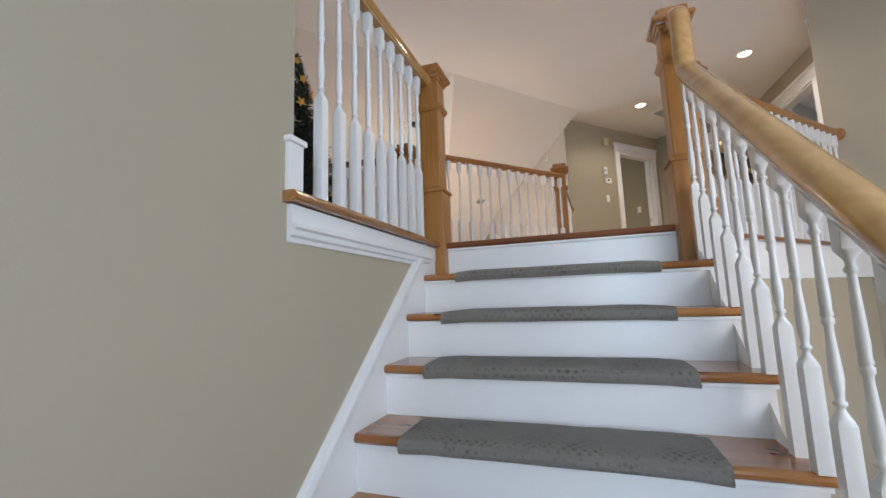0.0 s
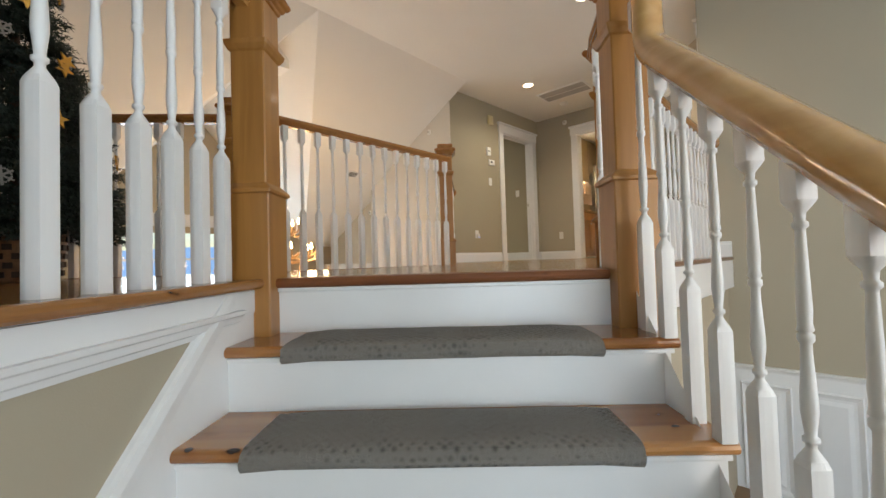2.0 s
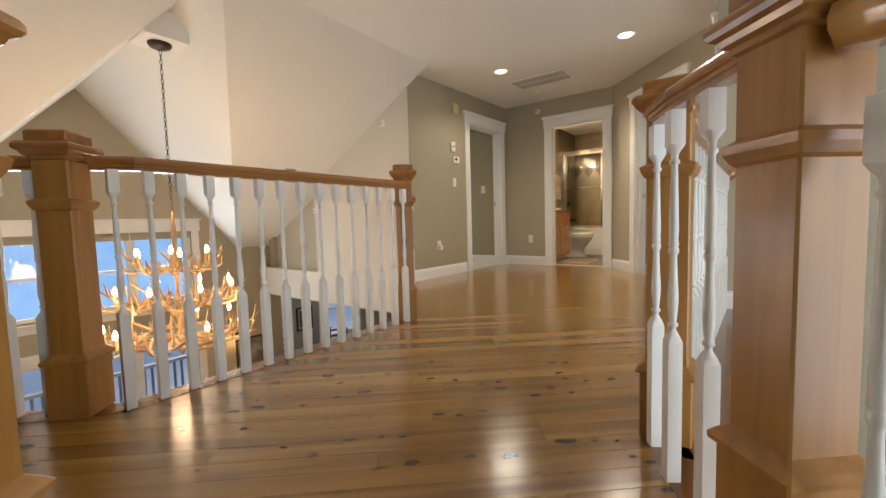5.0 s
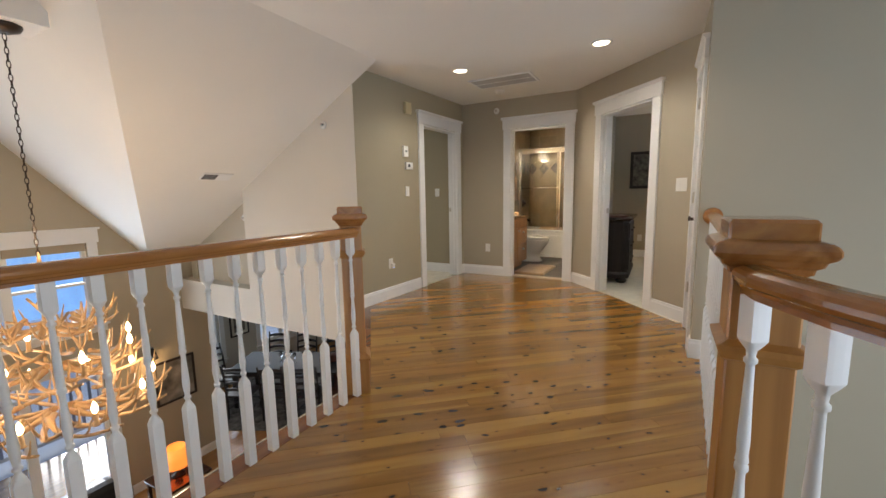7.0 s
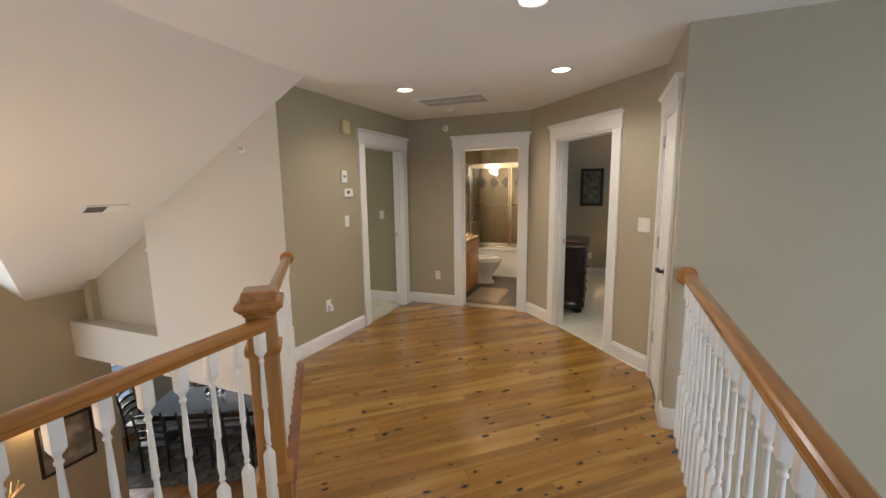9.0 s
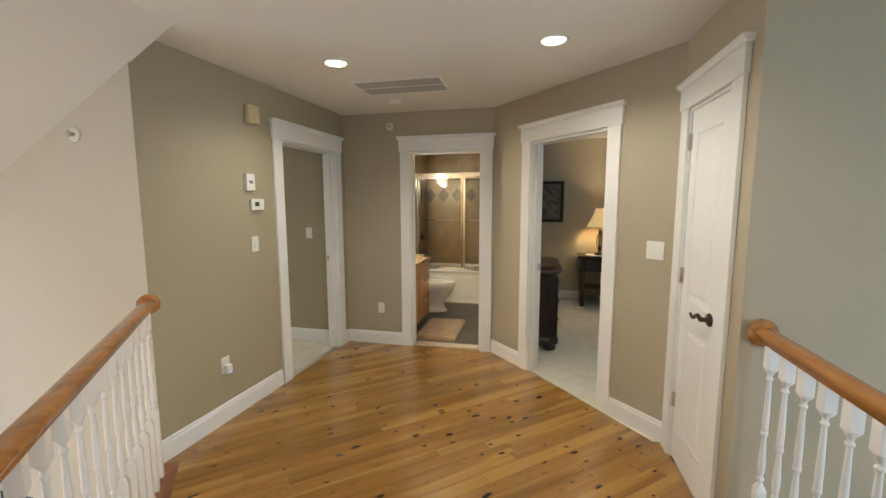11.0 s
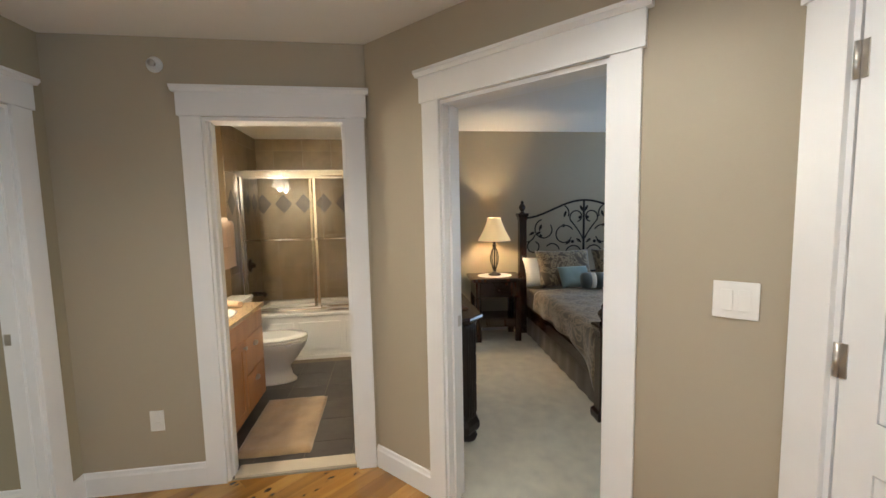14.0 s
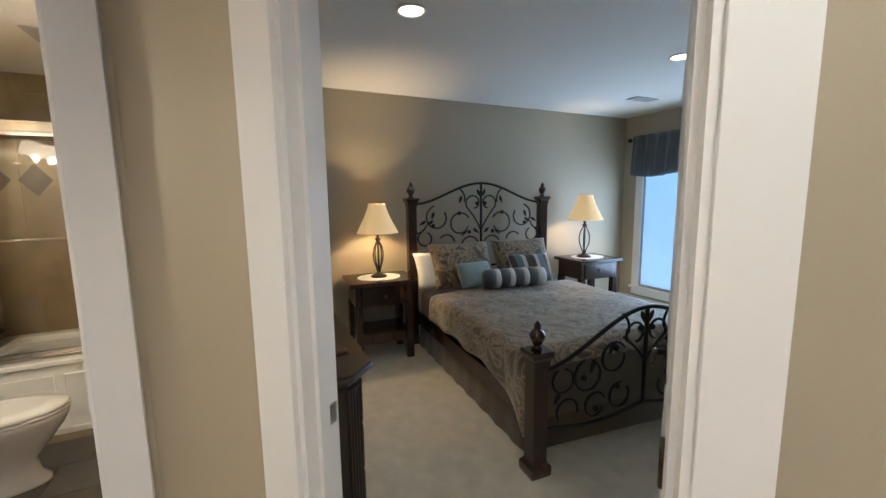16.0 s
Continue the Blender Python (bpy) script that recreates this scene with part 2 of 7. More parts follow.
ORANGEGLOW = mat("lit_amber_lampshade", (0.8, 0.35, 0.08), 0.8, emit=1.1, emit_colour=(1.0, 0.30, 0.04))
TILE = mat("slate_floor_tile", (0.065, 0.057, 0.05), 0.42, vary=0.3, scale=7, bump=0.25, bump_scale=30, random_tint=0.18)
GROUT = mat("tan_grout", (0.26, 0.22, 0.16), 0.9)
WALLTILE = mat("tan_stone_tile", (0.23, 0.175, 0.105), 0.35, vary=0.22, scale=6, random_tint=0.12)
DIAMOND = mat("dark_accent_tile", (0.075, 0.062, 0.05), 0.35, vary=0.25, scale=9)
GRANITE = mat("speckled_granite", (0.42, 0.30, 0.17), 0.15, vary=0.6, scale=60, coat=0.3)
BATHRUG = mat("tan_shag_rug", (0.34, 0.23, 0.115), 0.95, vary=0.3, scale=8, bump=1.0, bump_scale=150, sheen=0.5)
TOWEL = mat("peach_towel", (0.66, 0.45, 0.28), 0.95, vary=0.1, bump=0.9, bump_scale=200, sheen=0.4)
SNOW = mat("packed_snow", (0.78, 0.82, 0.88), 0.8, vary=0.05, bump=0.4, bump_scale=6)
LEATHER = mat("black_leather", (0.02, 0.018, 0.017), 0.4, bump=0.2, bump_scale=40)
WICKER = mat("brown_wicker", (0.27, 0.155, 0.085), 0.7, vary=0.4, scale=40)
NEEDLE = mat("fir_needles", (0.016, 0.030, 0.022), 0.65, vary=0.5, scale=30)
GOLD = mat("gold_ornament", (0.75, 0.42, 0.09), 0.3, 0.7)
SILVER = mat("frosted_snowflake", (0.36, 0.36, 0.34), 0.5)
TAUPE = mat("taupe_bedskirt", (0.105, 0.082, 0.055), 0.75, vary=0.15, scale=5, bump=0.2, sheen=0.3)
TEAL = mat("pale_teal_cloth", (0.22, 0.33, 0.36), 0.6, vary=0.1, bump=0.2, sheen=0.3)
TEALDARK = mat("slate_teal_cloth", (0.07, 0.10, 0.115), 0.6, vary=0.1, bump=0.2, sheen=0.3)
WHITECLOTH = mat("white_cloth", (0.72, 0.74, 0.74), 0.8, vary=0.06, bump=0.3, bump_scale=120)
VALANCE = mat("slate_blue_valance", (0.075, 0.09, 0.105), 0.75, vary=0.15, bump=0.3, sheen=0.3)
# Roller shade cloth; emission imitates daylight coming through from behind.
BLIND = mat("daylight_glow_blue_shade", (0.45, 0.65, 0.85), 0.9, emit=0.75, emit_colour=(0.32, 0.60, 1.0))
PICTURE = mat("muted_print", (0.13, 0.12, 0.10), 0.5, vary=0.9, scale=14)
PICTURE_SNOW = mat("winter_scene_print", (0.22, 0.20, 0.17), 0.5, vary=0.95, scale=5)
PAPER = mat("off_white_mat", (0.62, 0.60, 0.52), 0.8)
# Hillside emits blue itself; the emission stands in for outdoor daylight.
GLOWHILL = mat("blue_daylight_glow_hill", (0.14, 0.23, 0.38), 0.9, vary=0.6, scale=1.2, emit=0.85, emit_colour=(0.26, 0.52, 0.95))
DECKWOOD = mat("white_deck_rail", (0.55, 0.57, 0.60), 0.6)


def carpet_material():
    m = bpy.data.materials.new("grey_patterned_carpet")
    m.use_nodes = True
    n, l = m.node_tree.nodes, m.node_tree.links
    b = n["Principled BSDF"]
    b.inputs["Roughness"].default_value, b.inputs["Sheen Weight"].default_value = 0.95, 0.25
    geo = n.new("ShaderNodeNewGeometry")
    mp = n.new("ShaderNodeMapping")
    mp.inputs["Rotation"].default_value = (0, 0, radians(49 + 45))
    l.new(geo.outputs["Position"], mp.inputs["Vector"])
    ck = n.new("ShaderNodeTexVoronoi")
    ck.inputs["Scale"].default_value, ck.inputs["Randomness"].default_value = 50, 0.25
    l.new(mp.outputs["Vector"], ck.inputs["Vector"])
    big = n.new("ShaderNodeTexNoise")
    big.inputs["Scale"].default_value, big.inputs["Detail"].default_value = 9, 6
    l.new(geo.outputs["Position"], big.inputs["Vector"])
    fine = n.new("ShaderNodeTexNoise")
    fine.inputs["Scale"].default_value, fine.inputs["Detail"].default_value = 420, 2
    l.new(geo.outputs["Position"], fine.inputs["Vector"])
    add = n.new("ShaderNodeMath")
    add.operation = "MULTIPLY_ADD"
    add.inputs[1].default_value = 1.2
    l.new(ck.outputs["Distance"], add.inputs[0])
    l.new(big.outputs["Fac"], add.inputs[2])
    ramp = n.new("ShaderNodeValToRGB")
    ramp.color_ramp.elements[0].position, ramp.color_ramp.elements[1].position = 0.5, 1.2
    ramp.color_ramp.elements[0].color, ramp.color_ramp.elements[1].color = (0.085, 0.075, 0.063, 1), (0.29, 0.258, 0.22, 1)
    l.new(add.outputs["Value"], ramp.inputs["Fac"])
    l.new(ramp.outputs["Color"], b.inputs["Base Color"])
    hsum = n.new("ShaderNodeMath")
    hsum.operation = "ADD"
    l.new(ck.outputs["Distance"], hsum.inputs[0])
    l.new(fine.outputs["Fac"], hsum.inputs[1])
    bp = n.new("ShaderNodeBump")
    bp.inputs["Strength"].default_value, bp.inputs["Distance"].default_value = 1.0, 0.012
    l.new(hsum.outputs["Value"], bp.inputs["Height"])
    l.new(bp.outputs["Normal"], b.inputs["Normal"])
    return m


RUNNER = carpet_material()


def paisley_material():
    m = bpy.data.materials.new("taupe_paisley_jacquard")
    m.use_nodes = True
    n, l = m.node_tree.nodes, m.node_tree.links
    b = n["Principled BSDF"]
    b.inputs["Sheen Weight"].default_value = 0.4
    geo = n.new("ShaderNodeNewGeometry")
    nz = n.new("ShaderNodeTexNoise")
    nz.inputs["Scale"].default_value, nz.inputs["Detail"].default_value, nz.inputs["Distortion"].default_value = 3.8, 3, 2.6
    l.new(geo.outputs["Position"], nz.inputs["Vector"])
    ramp = n.new("ShaderNodeValToRGB")
    e = ramp.color_ramp.elements
    e[0].position, e[0].color = 0.40, (0.075, 0.055, 0.032, 1)
    e[1].position, e[1].color = 0.47, (0.33, 0.265, 0.17, 1)
    for p, c in ((0.53, (0.085, 0.062, 0.036, 1)), (0.60, (0.33, 0.265, 0.17, 1)), (0.68, (0.075, 0.055, 0.033, 1))):
        k = e.new(p)
        k.color = c
    l.new(nz.outputs["Fac"], ramp.inputs["Fac"])
    l.new(ramp.outputs["Color"], b.inputs["Base Color"])
    rr = n.new("ShaderNodeMapRange")
    rr.inputs["To Min"].default_value, rr.inputs["To Max"].default_value = 0.35, 0.75
    l.new(nz.outputs["Fac"], rr.inputs["Value"])
    l.new(rr.outputs["Result"], b.inputs["Roughness"])
    bp = n.new("ShaderNodeBump")
    bp.inputs["Strength"].default_value, bp.inputs["Distance"].default_value = 0.35, 0.004
    l.new(nz.outputs["Fac"], bp.inputs["Height"])
    l.new(bp.outputs["Normal"], b.inputs["Normal"])
    return m


PAISLEY = paisley_material()


def stripe_material():
    """Broad woven stripes across a cushion."""
    m = bpy.data.materials.new("striped_slate_brown_cloth")
    m.use_nodes = True
    n, l = m.node_tree.nodes, m.node_tree.links
    b = n["Principled BSDF"]
    b.inputs["Roughness"].default_value, b.inputs["Sheen Weight"].default_value = 0.7, 0.3
    tc = n.new("ShaderNodeTexCoord")
    sep = n.new("ShaderNodeSeparateXYZ")
    l.new(tc.outputs["Generated"], sep.inputs["Vector"])
    ramp = n.new("ShaderNodeValToRGB")
    ramp.color_ramp.interpolation = "CONSTANT"
    e = ramp.color_ramp.elements
    brown, pale, teal = (0.055, 0.035, 0.026, 1), (0.50, 0.52, 0.50, 1), (0.12, 0.18, 0.20, 1)
    e[0].position, e[0].color = 0.0, pale
    e[1].position, e[1].color = 0.10, brown
    for p, c in ((0.20, teal), (0.34, pale), (0.42, brown), (0.62, pale), (0.70, teal), (0.84, brown), (0.92, pale)):
        e.new(p).color = c
    l.new(sep.outputs["Y"], ramp.inputs["Fac"])
    l.new(ramp.outputs["Color"], b.inputs["Base Color"])
    return m


STRIPED = stripe_material()


def glass_material(name, tint, rough=0.02):
    m = bpy.data.materials.new(name)
    m.use_nodes = True
    b = m.node_tree.nodes["Principled BSDF"]
    b.inputs["Base Color"].default_value = (*tint, 1)
    b.inputs["Transmission Weight"].default_value, b.inputs["Roughness"].default_value, b.inputs["IOR"].default_value = 1.0, rough, 1.45
    return m


GLASS = glass_material("clear_window_glass", (0.96, 0.98, 1.0))
SHOWERGLASS = glass_material("shower_glass", (0.86, 0.84, 0.78))


# ---- mesh helpers ----
def box(bm, x0, x1, y0, y1, z0, z1, m=None, bevel=0.0):
    r = bmesh.ops.create_cube(bm, size=1)
    vs = r["verts"]
    for v in vs:
        v.co = Vector(((x0 + x1) / 2 + v.co.x * (x1 - x0), (y0 + y1) / 2 + v.co.y * (y1 - y0), (z0 + z1) / 2 + v.co.z * (z1 - z0)))
    if bevel:
        edges = list({e for v in vs for e in v.link_edges})
        br = bmesh.ops.bevel(bm, geom=edges, offset=bevel, segments=2, affect="EDGES", profile=0.6)
        vs = list({v for f in br["faces"] for v in f.verts} | {v for v in vs if v.is_valid})
    if m is not None:
        bmesh.ops.transform(bm, matrix=m, verts=vs)
    return bm


def prism(bm, poly, z0, z1, m=None):
    """Upright prism over a plan polygon."""
    lo = [bm.verts.new((x, y, z0)) for x, y in poly]
    hi = [bm.verts.new((x, y, z1)) for x, y in poly]
    k = len(poly)
    area = sum(poly[i][0] * poly[(i + 1) % k][1] - poly[(i + 1) % k][0] * poly[i][1] for i in range(k))
    faces = [bm.faces.new(hi), bm.faces.new(lo[::-1])]
    for i in range(k):
        j = (i + 1) % k
        faces.append(bm.faces.new((lo[i], lo[j], hi[j], hi[i])))
    if area < 0:
        bmesh.ops.reverse_faces(bm, faces=faces)
    if m is not None:
        bmesh.ops.transform(bm, matrix=m, verts=lo + hi)
    return bm


def loft(bm, rings, closed=True, caps=True, smooth=True):
    """Skin over rings of equal vertex count."""
    rows = [[bm.verts.new(p) for p in r] for r in rings]
    k = len(rows[0])
    for a, b in zip(rows, rows[1:]):
        for i in range(k if closed else k - 1):
            j = (i + 1) % k
            f = bm.faces.new((a[i], a[j], b[j], b[i]))
            f.smooth = smooth
    if caps:
        bm.faces.new(rows[0][::-1])
        bm.faces.new(rows[-1])
    return bm


def lathe(bm, profile, seg=16, m=None, smooth=True):
    """profile: (radius, height) from bottom to top, about z."""
    m = m or Matrix()
    rings = [[m @ Vector((max(r, 1e-4) * math.cos(2 * math.pi * i / seg), max(r, 1e-4) * math.sin(2 * math.pi * i / seg), z)) for i in range(seg)] for r, z in profile]
    return loft(bm, rings, smooth=smooth)


def square_round(w, sq, seg=16):
    """Ring of half-width w: sq 1 square with small chamfers, 0 round."""
    pts = []
    for i in range(seg):
        a = 2 * math.pi * i / seg
        c, s = math.cos(a), math.sin(a)
        k = 1 / max(abs(c), abs(s))
        k = min(k, 1.37)
        r = w * (sq * k + (1 - sq))
        pts.append((r * c, r * s))
    return pts


def sweep(bm, path, profile, up=(0, 0, 1), m=None, caps=True, smooth=True):
    """Profile points (across, up) swept along path."""
    path = [Vector(p) for p in path]
    up = Vector(up)
    rings = []
    for i, p in enumerate(path):
        a = path[max(i - 1, 0)]
        b = path[min(i + 1, len(path) - 1)]
        d = (b - a).normalized()
        side = d.cross(up)
        if side.length < 1e-4:
            side = Vector((1, 0, 0))
        side.normalize()
        u = side.cross(d).normalized()
        k = 1.0
        if 0 < i < len(path) - 1:
            d1 = (path[i] - path[i - 1]).normalized()
            k = 1 / max(0.5, d1.dot(d))
        rings.append([p + side * (x * k) + u * z for x, z in profile])
    if m is not None:
        rings = [[m @ q for q in r] for r in rings]
    return loft(bm, rings, caps=caps, smooth=smooth)


def tube(bm, path, r, seg=8, r_end=None, m=None):
    """Round bar along a path with a steady frame."""
    path = [Vector(p) for p in path]
    n = len(path)
    d0 = (path[1] - path[0]).normalized()
    ref = Vector((0, 0, 1)) if abs(d0.z) < 0.9 else Vector((1, 0, 0))
    side = d0.cross(ref).normalized()
    rings = []
    for i, p in enumerate(path):
        d = (path[min(i + 1, n - 1)] - path[max(i - 1, 0)]).normalized()
        side = (side - d * side.dot(d)).normalized()
        u = d.cross(side)
        rr = r if r_end is None else r + (r_end - r) * i / (n - 1)
        rings.append([p + (side * math.cos(2 * math.pi * k / seg) + u * math.sin(2 * math.pi * k / seg)) * rr for k in range(seg)])
    if m is not None:
        rings = [[m @ q for q in ring] for ring in rings]
    return loft(bm, rings)


def mesh_of(name, bm, material):
    bmesh.ops.recalc_face_normals(bm, faces=bm.faces)
    me = bpy.data.meshes.new(name)
    bm.to_mesh(me)
    bm.free()
    me.materials.append(material)
    return me


def part(name, bm, material, parent, label=""):
    ob = new(name, mesh_of(name, bm, material))
    ob.parent = parent
    return tagged(ob, label)


def solid(name, bm, material, label="", category="", group="", kind=""):
    return tagged(new(name, mesh_of(name, bm, material)), label, category, group, kind)


def thing(name, label, category, group="", kind="", m=None):
    ob = new(name)
    ob.empty_display_size = 0.05
    if m is not None:
        ob.matrix_basis = m
    return tagged(ob, label, category, group, kind)


def B():
    return bmesh.new()


def frame_of(p0, p1, z=0.0):
    """Local frame of a wall line: x along, y to the left of it, z up."""
    a = math.degrees(math.atan2(p1[1] - p0[1], p1[0] - p0[0]))
    return pose(p0[0], p0[1], z, 0, 0, a), math.hypot(p1[0] - p0[0], p1[1] - p0[1])


def wall(name, p0, p1, z0, z1, material, openings=(), th=0.12, label="", ext0=0.0, ext1=0.0):
    """Wall whose room face is the line p0-p1, seen from its left; it goes back by th. openings: (s0, s1, za, zb)."""
    m, ln = frame_of(p0, p1)
    bm = B()
    s = -ext0
    for a, b, za, zb in sorted(openings):
        if a > s:
            box(bm, s, a, -th, 0, z0, z1, m)
        if za > z0:
            box(bm, a, b, -th, 0, z0, za, m)
        if zb < z1:
            box(bm, a, b, -th, 0, zb, z1, m)
        s = b
    if s < ln + ext1:
        box(bm, s, ln + ext1, -th, 0, z0, z1, m)
    return solid(name, bm, material, label or "painted plasterboard wall", "wall", kind="structure")


def baseboard(name, p0, p1, z=0.0, h=0.135, gaps=(), ext0=0.0, ext1=0.0):
    m, ln = frame_of(p0, p1, z)
    bm = B()
    prof = [(0.0, 0), (0.016, 0), (0.016, h - 0.03), (0.011, h - 0.02), (0.009, h - 0.004), (0.004, h), (0.0, h)]
    s = -ext0
    runs = []
    for a, b in sorted(gaps):
        if a - s > 0.02:
            runs.append((s, a))
        s = b
    if ln + ext1 - s > 0.02:
        runs.append((s, ln + ext1))
    for a, b in runs:
        sweep(bm, [(a, 0.001, 0), (b, 0.001, 0)], [(-x, y) for x, y in prof], m=m, smooth=False)
    return solid(name, bm, WHITE, "white painted moulded baseboard", "baseboard", kind="structure")


# ---- plan ----
ORIGIN = (1.898, 2.241)
RISE, GOING = 0.191, 0.226
CEILZ = 2.45
LOW = -2.83


def S(along, across, z=None):
    """A place in the stair's own frame: along the climb, across it."""
    x = ORIGIN[0] + H_DIR[0] * along + C_DIR[0] * across
    y = ORIGIN[1] + H_DIR[1] * along + C_DIR[1] * across
    return (x, y) if z is None else (x, y, z)


STAIR = Matrix.Translation((*ORIGIN, 0)) @ pose(0, 0, 0, 0, 0, math.degrees(math.atan2(C_DIR[1], C_DIR[0])))  # x across, y along

NEWEL_L, NEWEL_R = S(0.03, -0.648), S(0.03, 0.655)
NEWEL_R2 = (2.935, 2.015)
NEWEL_B = (3.68, 3.80)
NEWEL_L2 = (1.875, 3.925)
ROSE_R = (5.12, 1.865)
ROSE_L = (5.09, 4.93)
KINK = (2.06, 3.79)
ROSE_C = (0.69, 5.03)
CORNERS = [(5.12, 1.985), (5.95, 1.985), (7.30, 3.22), (7.30, 4.82), (5.09, 4.95)]
FLOORPOLY = [S(0.03, -0.58), S(0.03, 0.58), (2.38, 1.73), (2.82, 1.90), (5.12, 1.80), *CORNERS[0:5], (3.68, 3.86), (2.02, 3.86), (0.69, 5.12), (-0.95, 5.12), (-0.95, 0.70), S(-2.9, -0.69), S(0.0, -0.69)]

# ---- structure: floors ----
bm = B()
prism(bm, FLOORPOLY, -0.26, -0.024)
solid("upper_floor_slab", bm, WHITE, "white painted edge of the landing floor", "floor", kind="structure")
bm = B()
box(bm, 5.23, 10.3, 4.9, 10.4, -0.42, -0.05)
solid("dining_ceiling", bm, CEIL, "white painted dining room ceiling", "ceiling", kind="structure")
bm = B()
box(bm, -1.6, 10.3, -2.6, 10.45, LOW - 0.1, LOW)
solid("lower_floor", bm, wood("lower_oak_floor", (0.34, 0.17, 0.06), (0.22, 0.10, 0.03), (1.0, 0.0), 0.2, 0.4, 8), "polished warm brown wooden lower floor", "floor", kind="structure")
bm = B()
box(bm, -1.0, 5.12, -2.0, 1.95, -2.15, -1.95)
solid("stair_landing", bm, mat("tan_landing_floor", (0.25, 0.14, 0.06), 0.3), "wooden half landing below the stairs", "landing", kind="structure")
bm = B()
prism(bm, [(5.95, 2.05), (5.95, -1.75), (9.95, -1.75), (9.95, 3.05), (7.18, 3.05)], -0.06, 0.004)
solid("bedroom_floor", bm, BEDCARPET, "pale grey-green cut pile bedroom carpet", "carpet", kind="structure")
bm = B()
prism(bm, [(5.2, 4.99), (7.21, 4.87), (7.21, 8.2), (5.2, 8.2)], -0.06, 0.004)
solid("carpet_room_floor", bm, BEDCARPET, "pale grey-green carpet beyond the doorway", "carpet", kind="structure")
bath_floor = tagged(new("bath_floor", mesh_of("bath_floor", box(B(), 7.31, 10.05, 3.08, 4.75, -0.06, -0.002), GROUT)), "dark slate tiled bathroom floor", "floor", kind="structure")

# ---- structure: ceilings ----
bm = B()
box(bm, -1.1, 5.92, -2.2, 4.645, CEILZ, CEILZ + 0.1)
box(bm, 5.92, 7.42, 1.2, 4.645, CEILZ, CEILZ + 0.1)
box(bm, 5.09, 7.42, 4.645, 8.3, CEILZ, CEILZ + 0.1)
box(bm, -1.1, 0.69, 4.645, 5.2, CEILZ, CEILZ + 0.1)
solid("ceiling", bm, CEIL, "smooth off-white painted ceiling", "ceiling", kind="structure")
bm = B()
box(bm, 7.42, 10.1, 3.05, 4.8, 2.42, 2.52)
solid("bath_ceiling", bm, CEIL, "off-white bathroom ceiling", "ceiling", kind="structure")
bm = B()
prism(bm, [(5.9, 2.1), (5.9, -1.9), (10.05, -1.9), (10.05, 3.05), (7.2, 3.05)], 2.50, 2.6)
solid("bedroom_ceiling", bm, CEIL, "white bedroom ceiling", "ceiling", kind="structure")


def slope_slab(name, pts, label):
    bm = B()
    lo = [bm.verts.new(p) for p in pts]
    hi = [bm.verts.new((p[0], p[1], p[2] + 0.1)) for p in pts]
    bm.faces.new(lo)
    bm.faces.new(hi[::-1])
    k = len(pts)
    for i in range(k):
        j = (i + 1) % k
        bm.faces.new((lo[j], lo[i], hi[i], hi[j]))
    return solid(name, bm, CEIL, label, "ceiling", kind="structure")


FARY = 8.38
RIDGE = 2.89
ZLOW = CEILZ - 0.556 * (FARY - 4.645)
VAL = (CEILZ - ZLOW) / 1.13
slope_slab("ceiling_slope_east", [(RIDGE, 4.645, CEILZ), (5.10, 4.645, CEILZ), (5.10, 6.79, CEILZ - 0.556 * (6.79 - 4.645)), (5.30, 6.79, CEILZ - 0.556 * (6.79 - 4.645)), (5.30, FARY + 0.02, ZLOW - 0.011), (RIDGE + VAL, FARY + 0.02, ZLOW - 0.011)], "off-white painted sloping ceiling")
slope_slab("ceiling_slope_west", [(RIDGE, 4.645, CEILZ), (RIDGE - VAL, FARY + 0.02, ZLOW - 0.011), (0.68, FARY + 0.02, ZLOW - 0.011), (0.68, 4.645, CEILZ)], "off-white painted sloping ceiling")
slope_slab("ceiling_gable_east", [(RIDGE, 4.645, CEILZ), (RIDGE + VAL, FARY + 0.02, ZLOW), (RIDGE, FARY + 0.02, CEILZ)], "off-white painted gable ceiling")
slope_slab("ceiling_gable_west", [(RIDGE, 4.645, CEILZ), (RIDGE, FARY + 0.02, CEILZ), (RIDGE - VAL, FARY + 0.02, ZLOW)], "off-white painted gable ceiling")

# ---- structure: walls ----
DOOR_H = 2.05
wall("wall_closet", CORNERS[0], CORNERS[1], 0, CEILZ, PAINT, [(0.20, 0.712, 0, DOOR_H)], label="khaki painted wall with a closet door")
wall("wall_bedroom_door", CORNERS[1], CORNERS[2], 0, CEILZ, PAINT, [(0.505, 1.298, 0, DOOR_H)], label="khaki painted angled wall with an open doorway")
wall("wall_bath_door", CORNERS[2], CORNERS[3], 0, CEILZ, PAINT, [(0.115, 0.865, 0, DOOR_H)], label="khaki painted wall with the bathroom doorway")
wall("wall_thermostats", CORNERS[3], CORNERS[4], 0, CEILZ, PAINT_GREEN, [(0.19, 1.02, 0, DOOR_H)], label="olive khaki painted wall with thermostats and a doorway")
wall("wall_stairwell_east", (5.12, -2.0), (5.12, 1.865), -2.83, CEILZ, PAINT, th=0.14, label="khaki painted tall stairwell wall")
wall("wall_stairwell_south", (-1.0, -2.0), (5.2, -2.0), -2.83, CEILZ, PAINT, [(1.8, 4.4, -1.2, 1.6)], label="khaki painted wall with the entry window")
# The opening is invented, cut only for the riser fill lamp.
wall("wall_west", (-0.95, 5.2), (-0.95, -2.1), -2.83, CEILZ, PAINT, [(5.85, 7.05, -0.7, 0.9)], label="khaki painted outer wall")
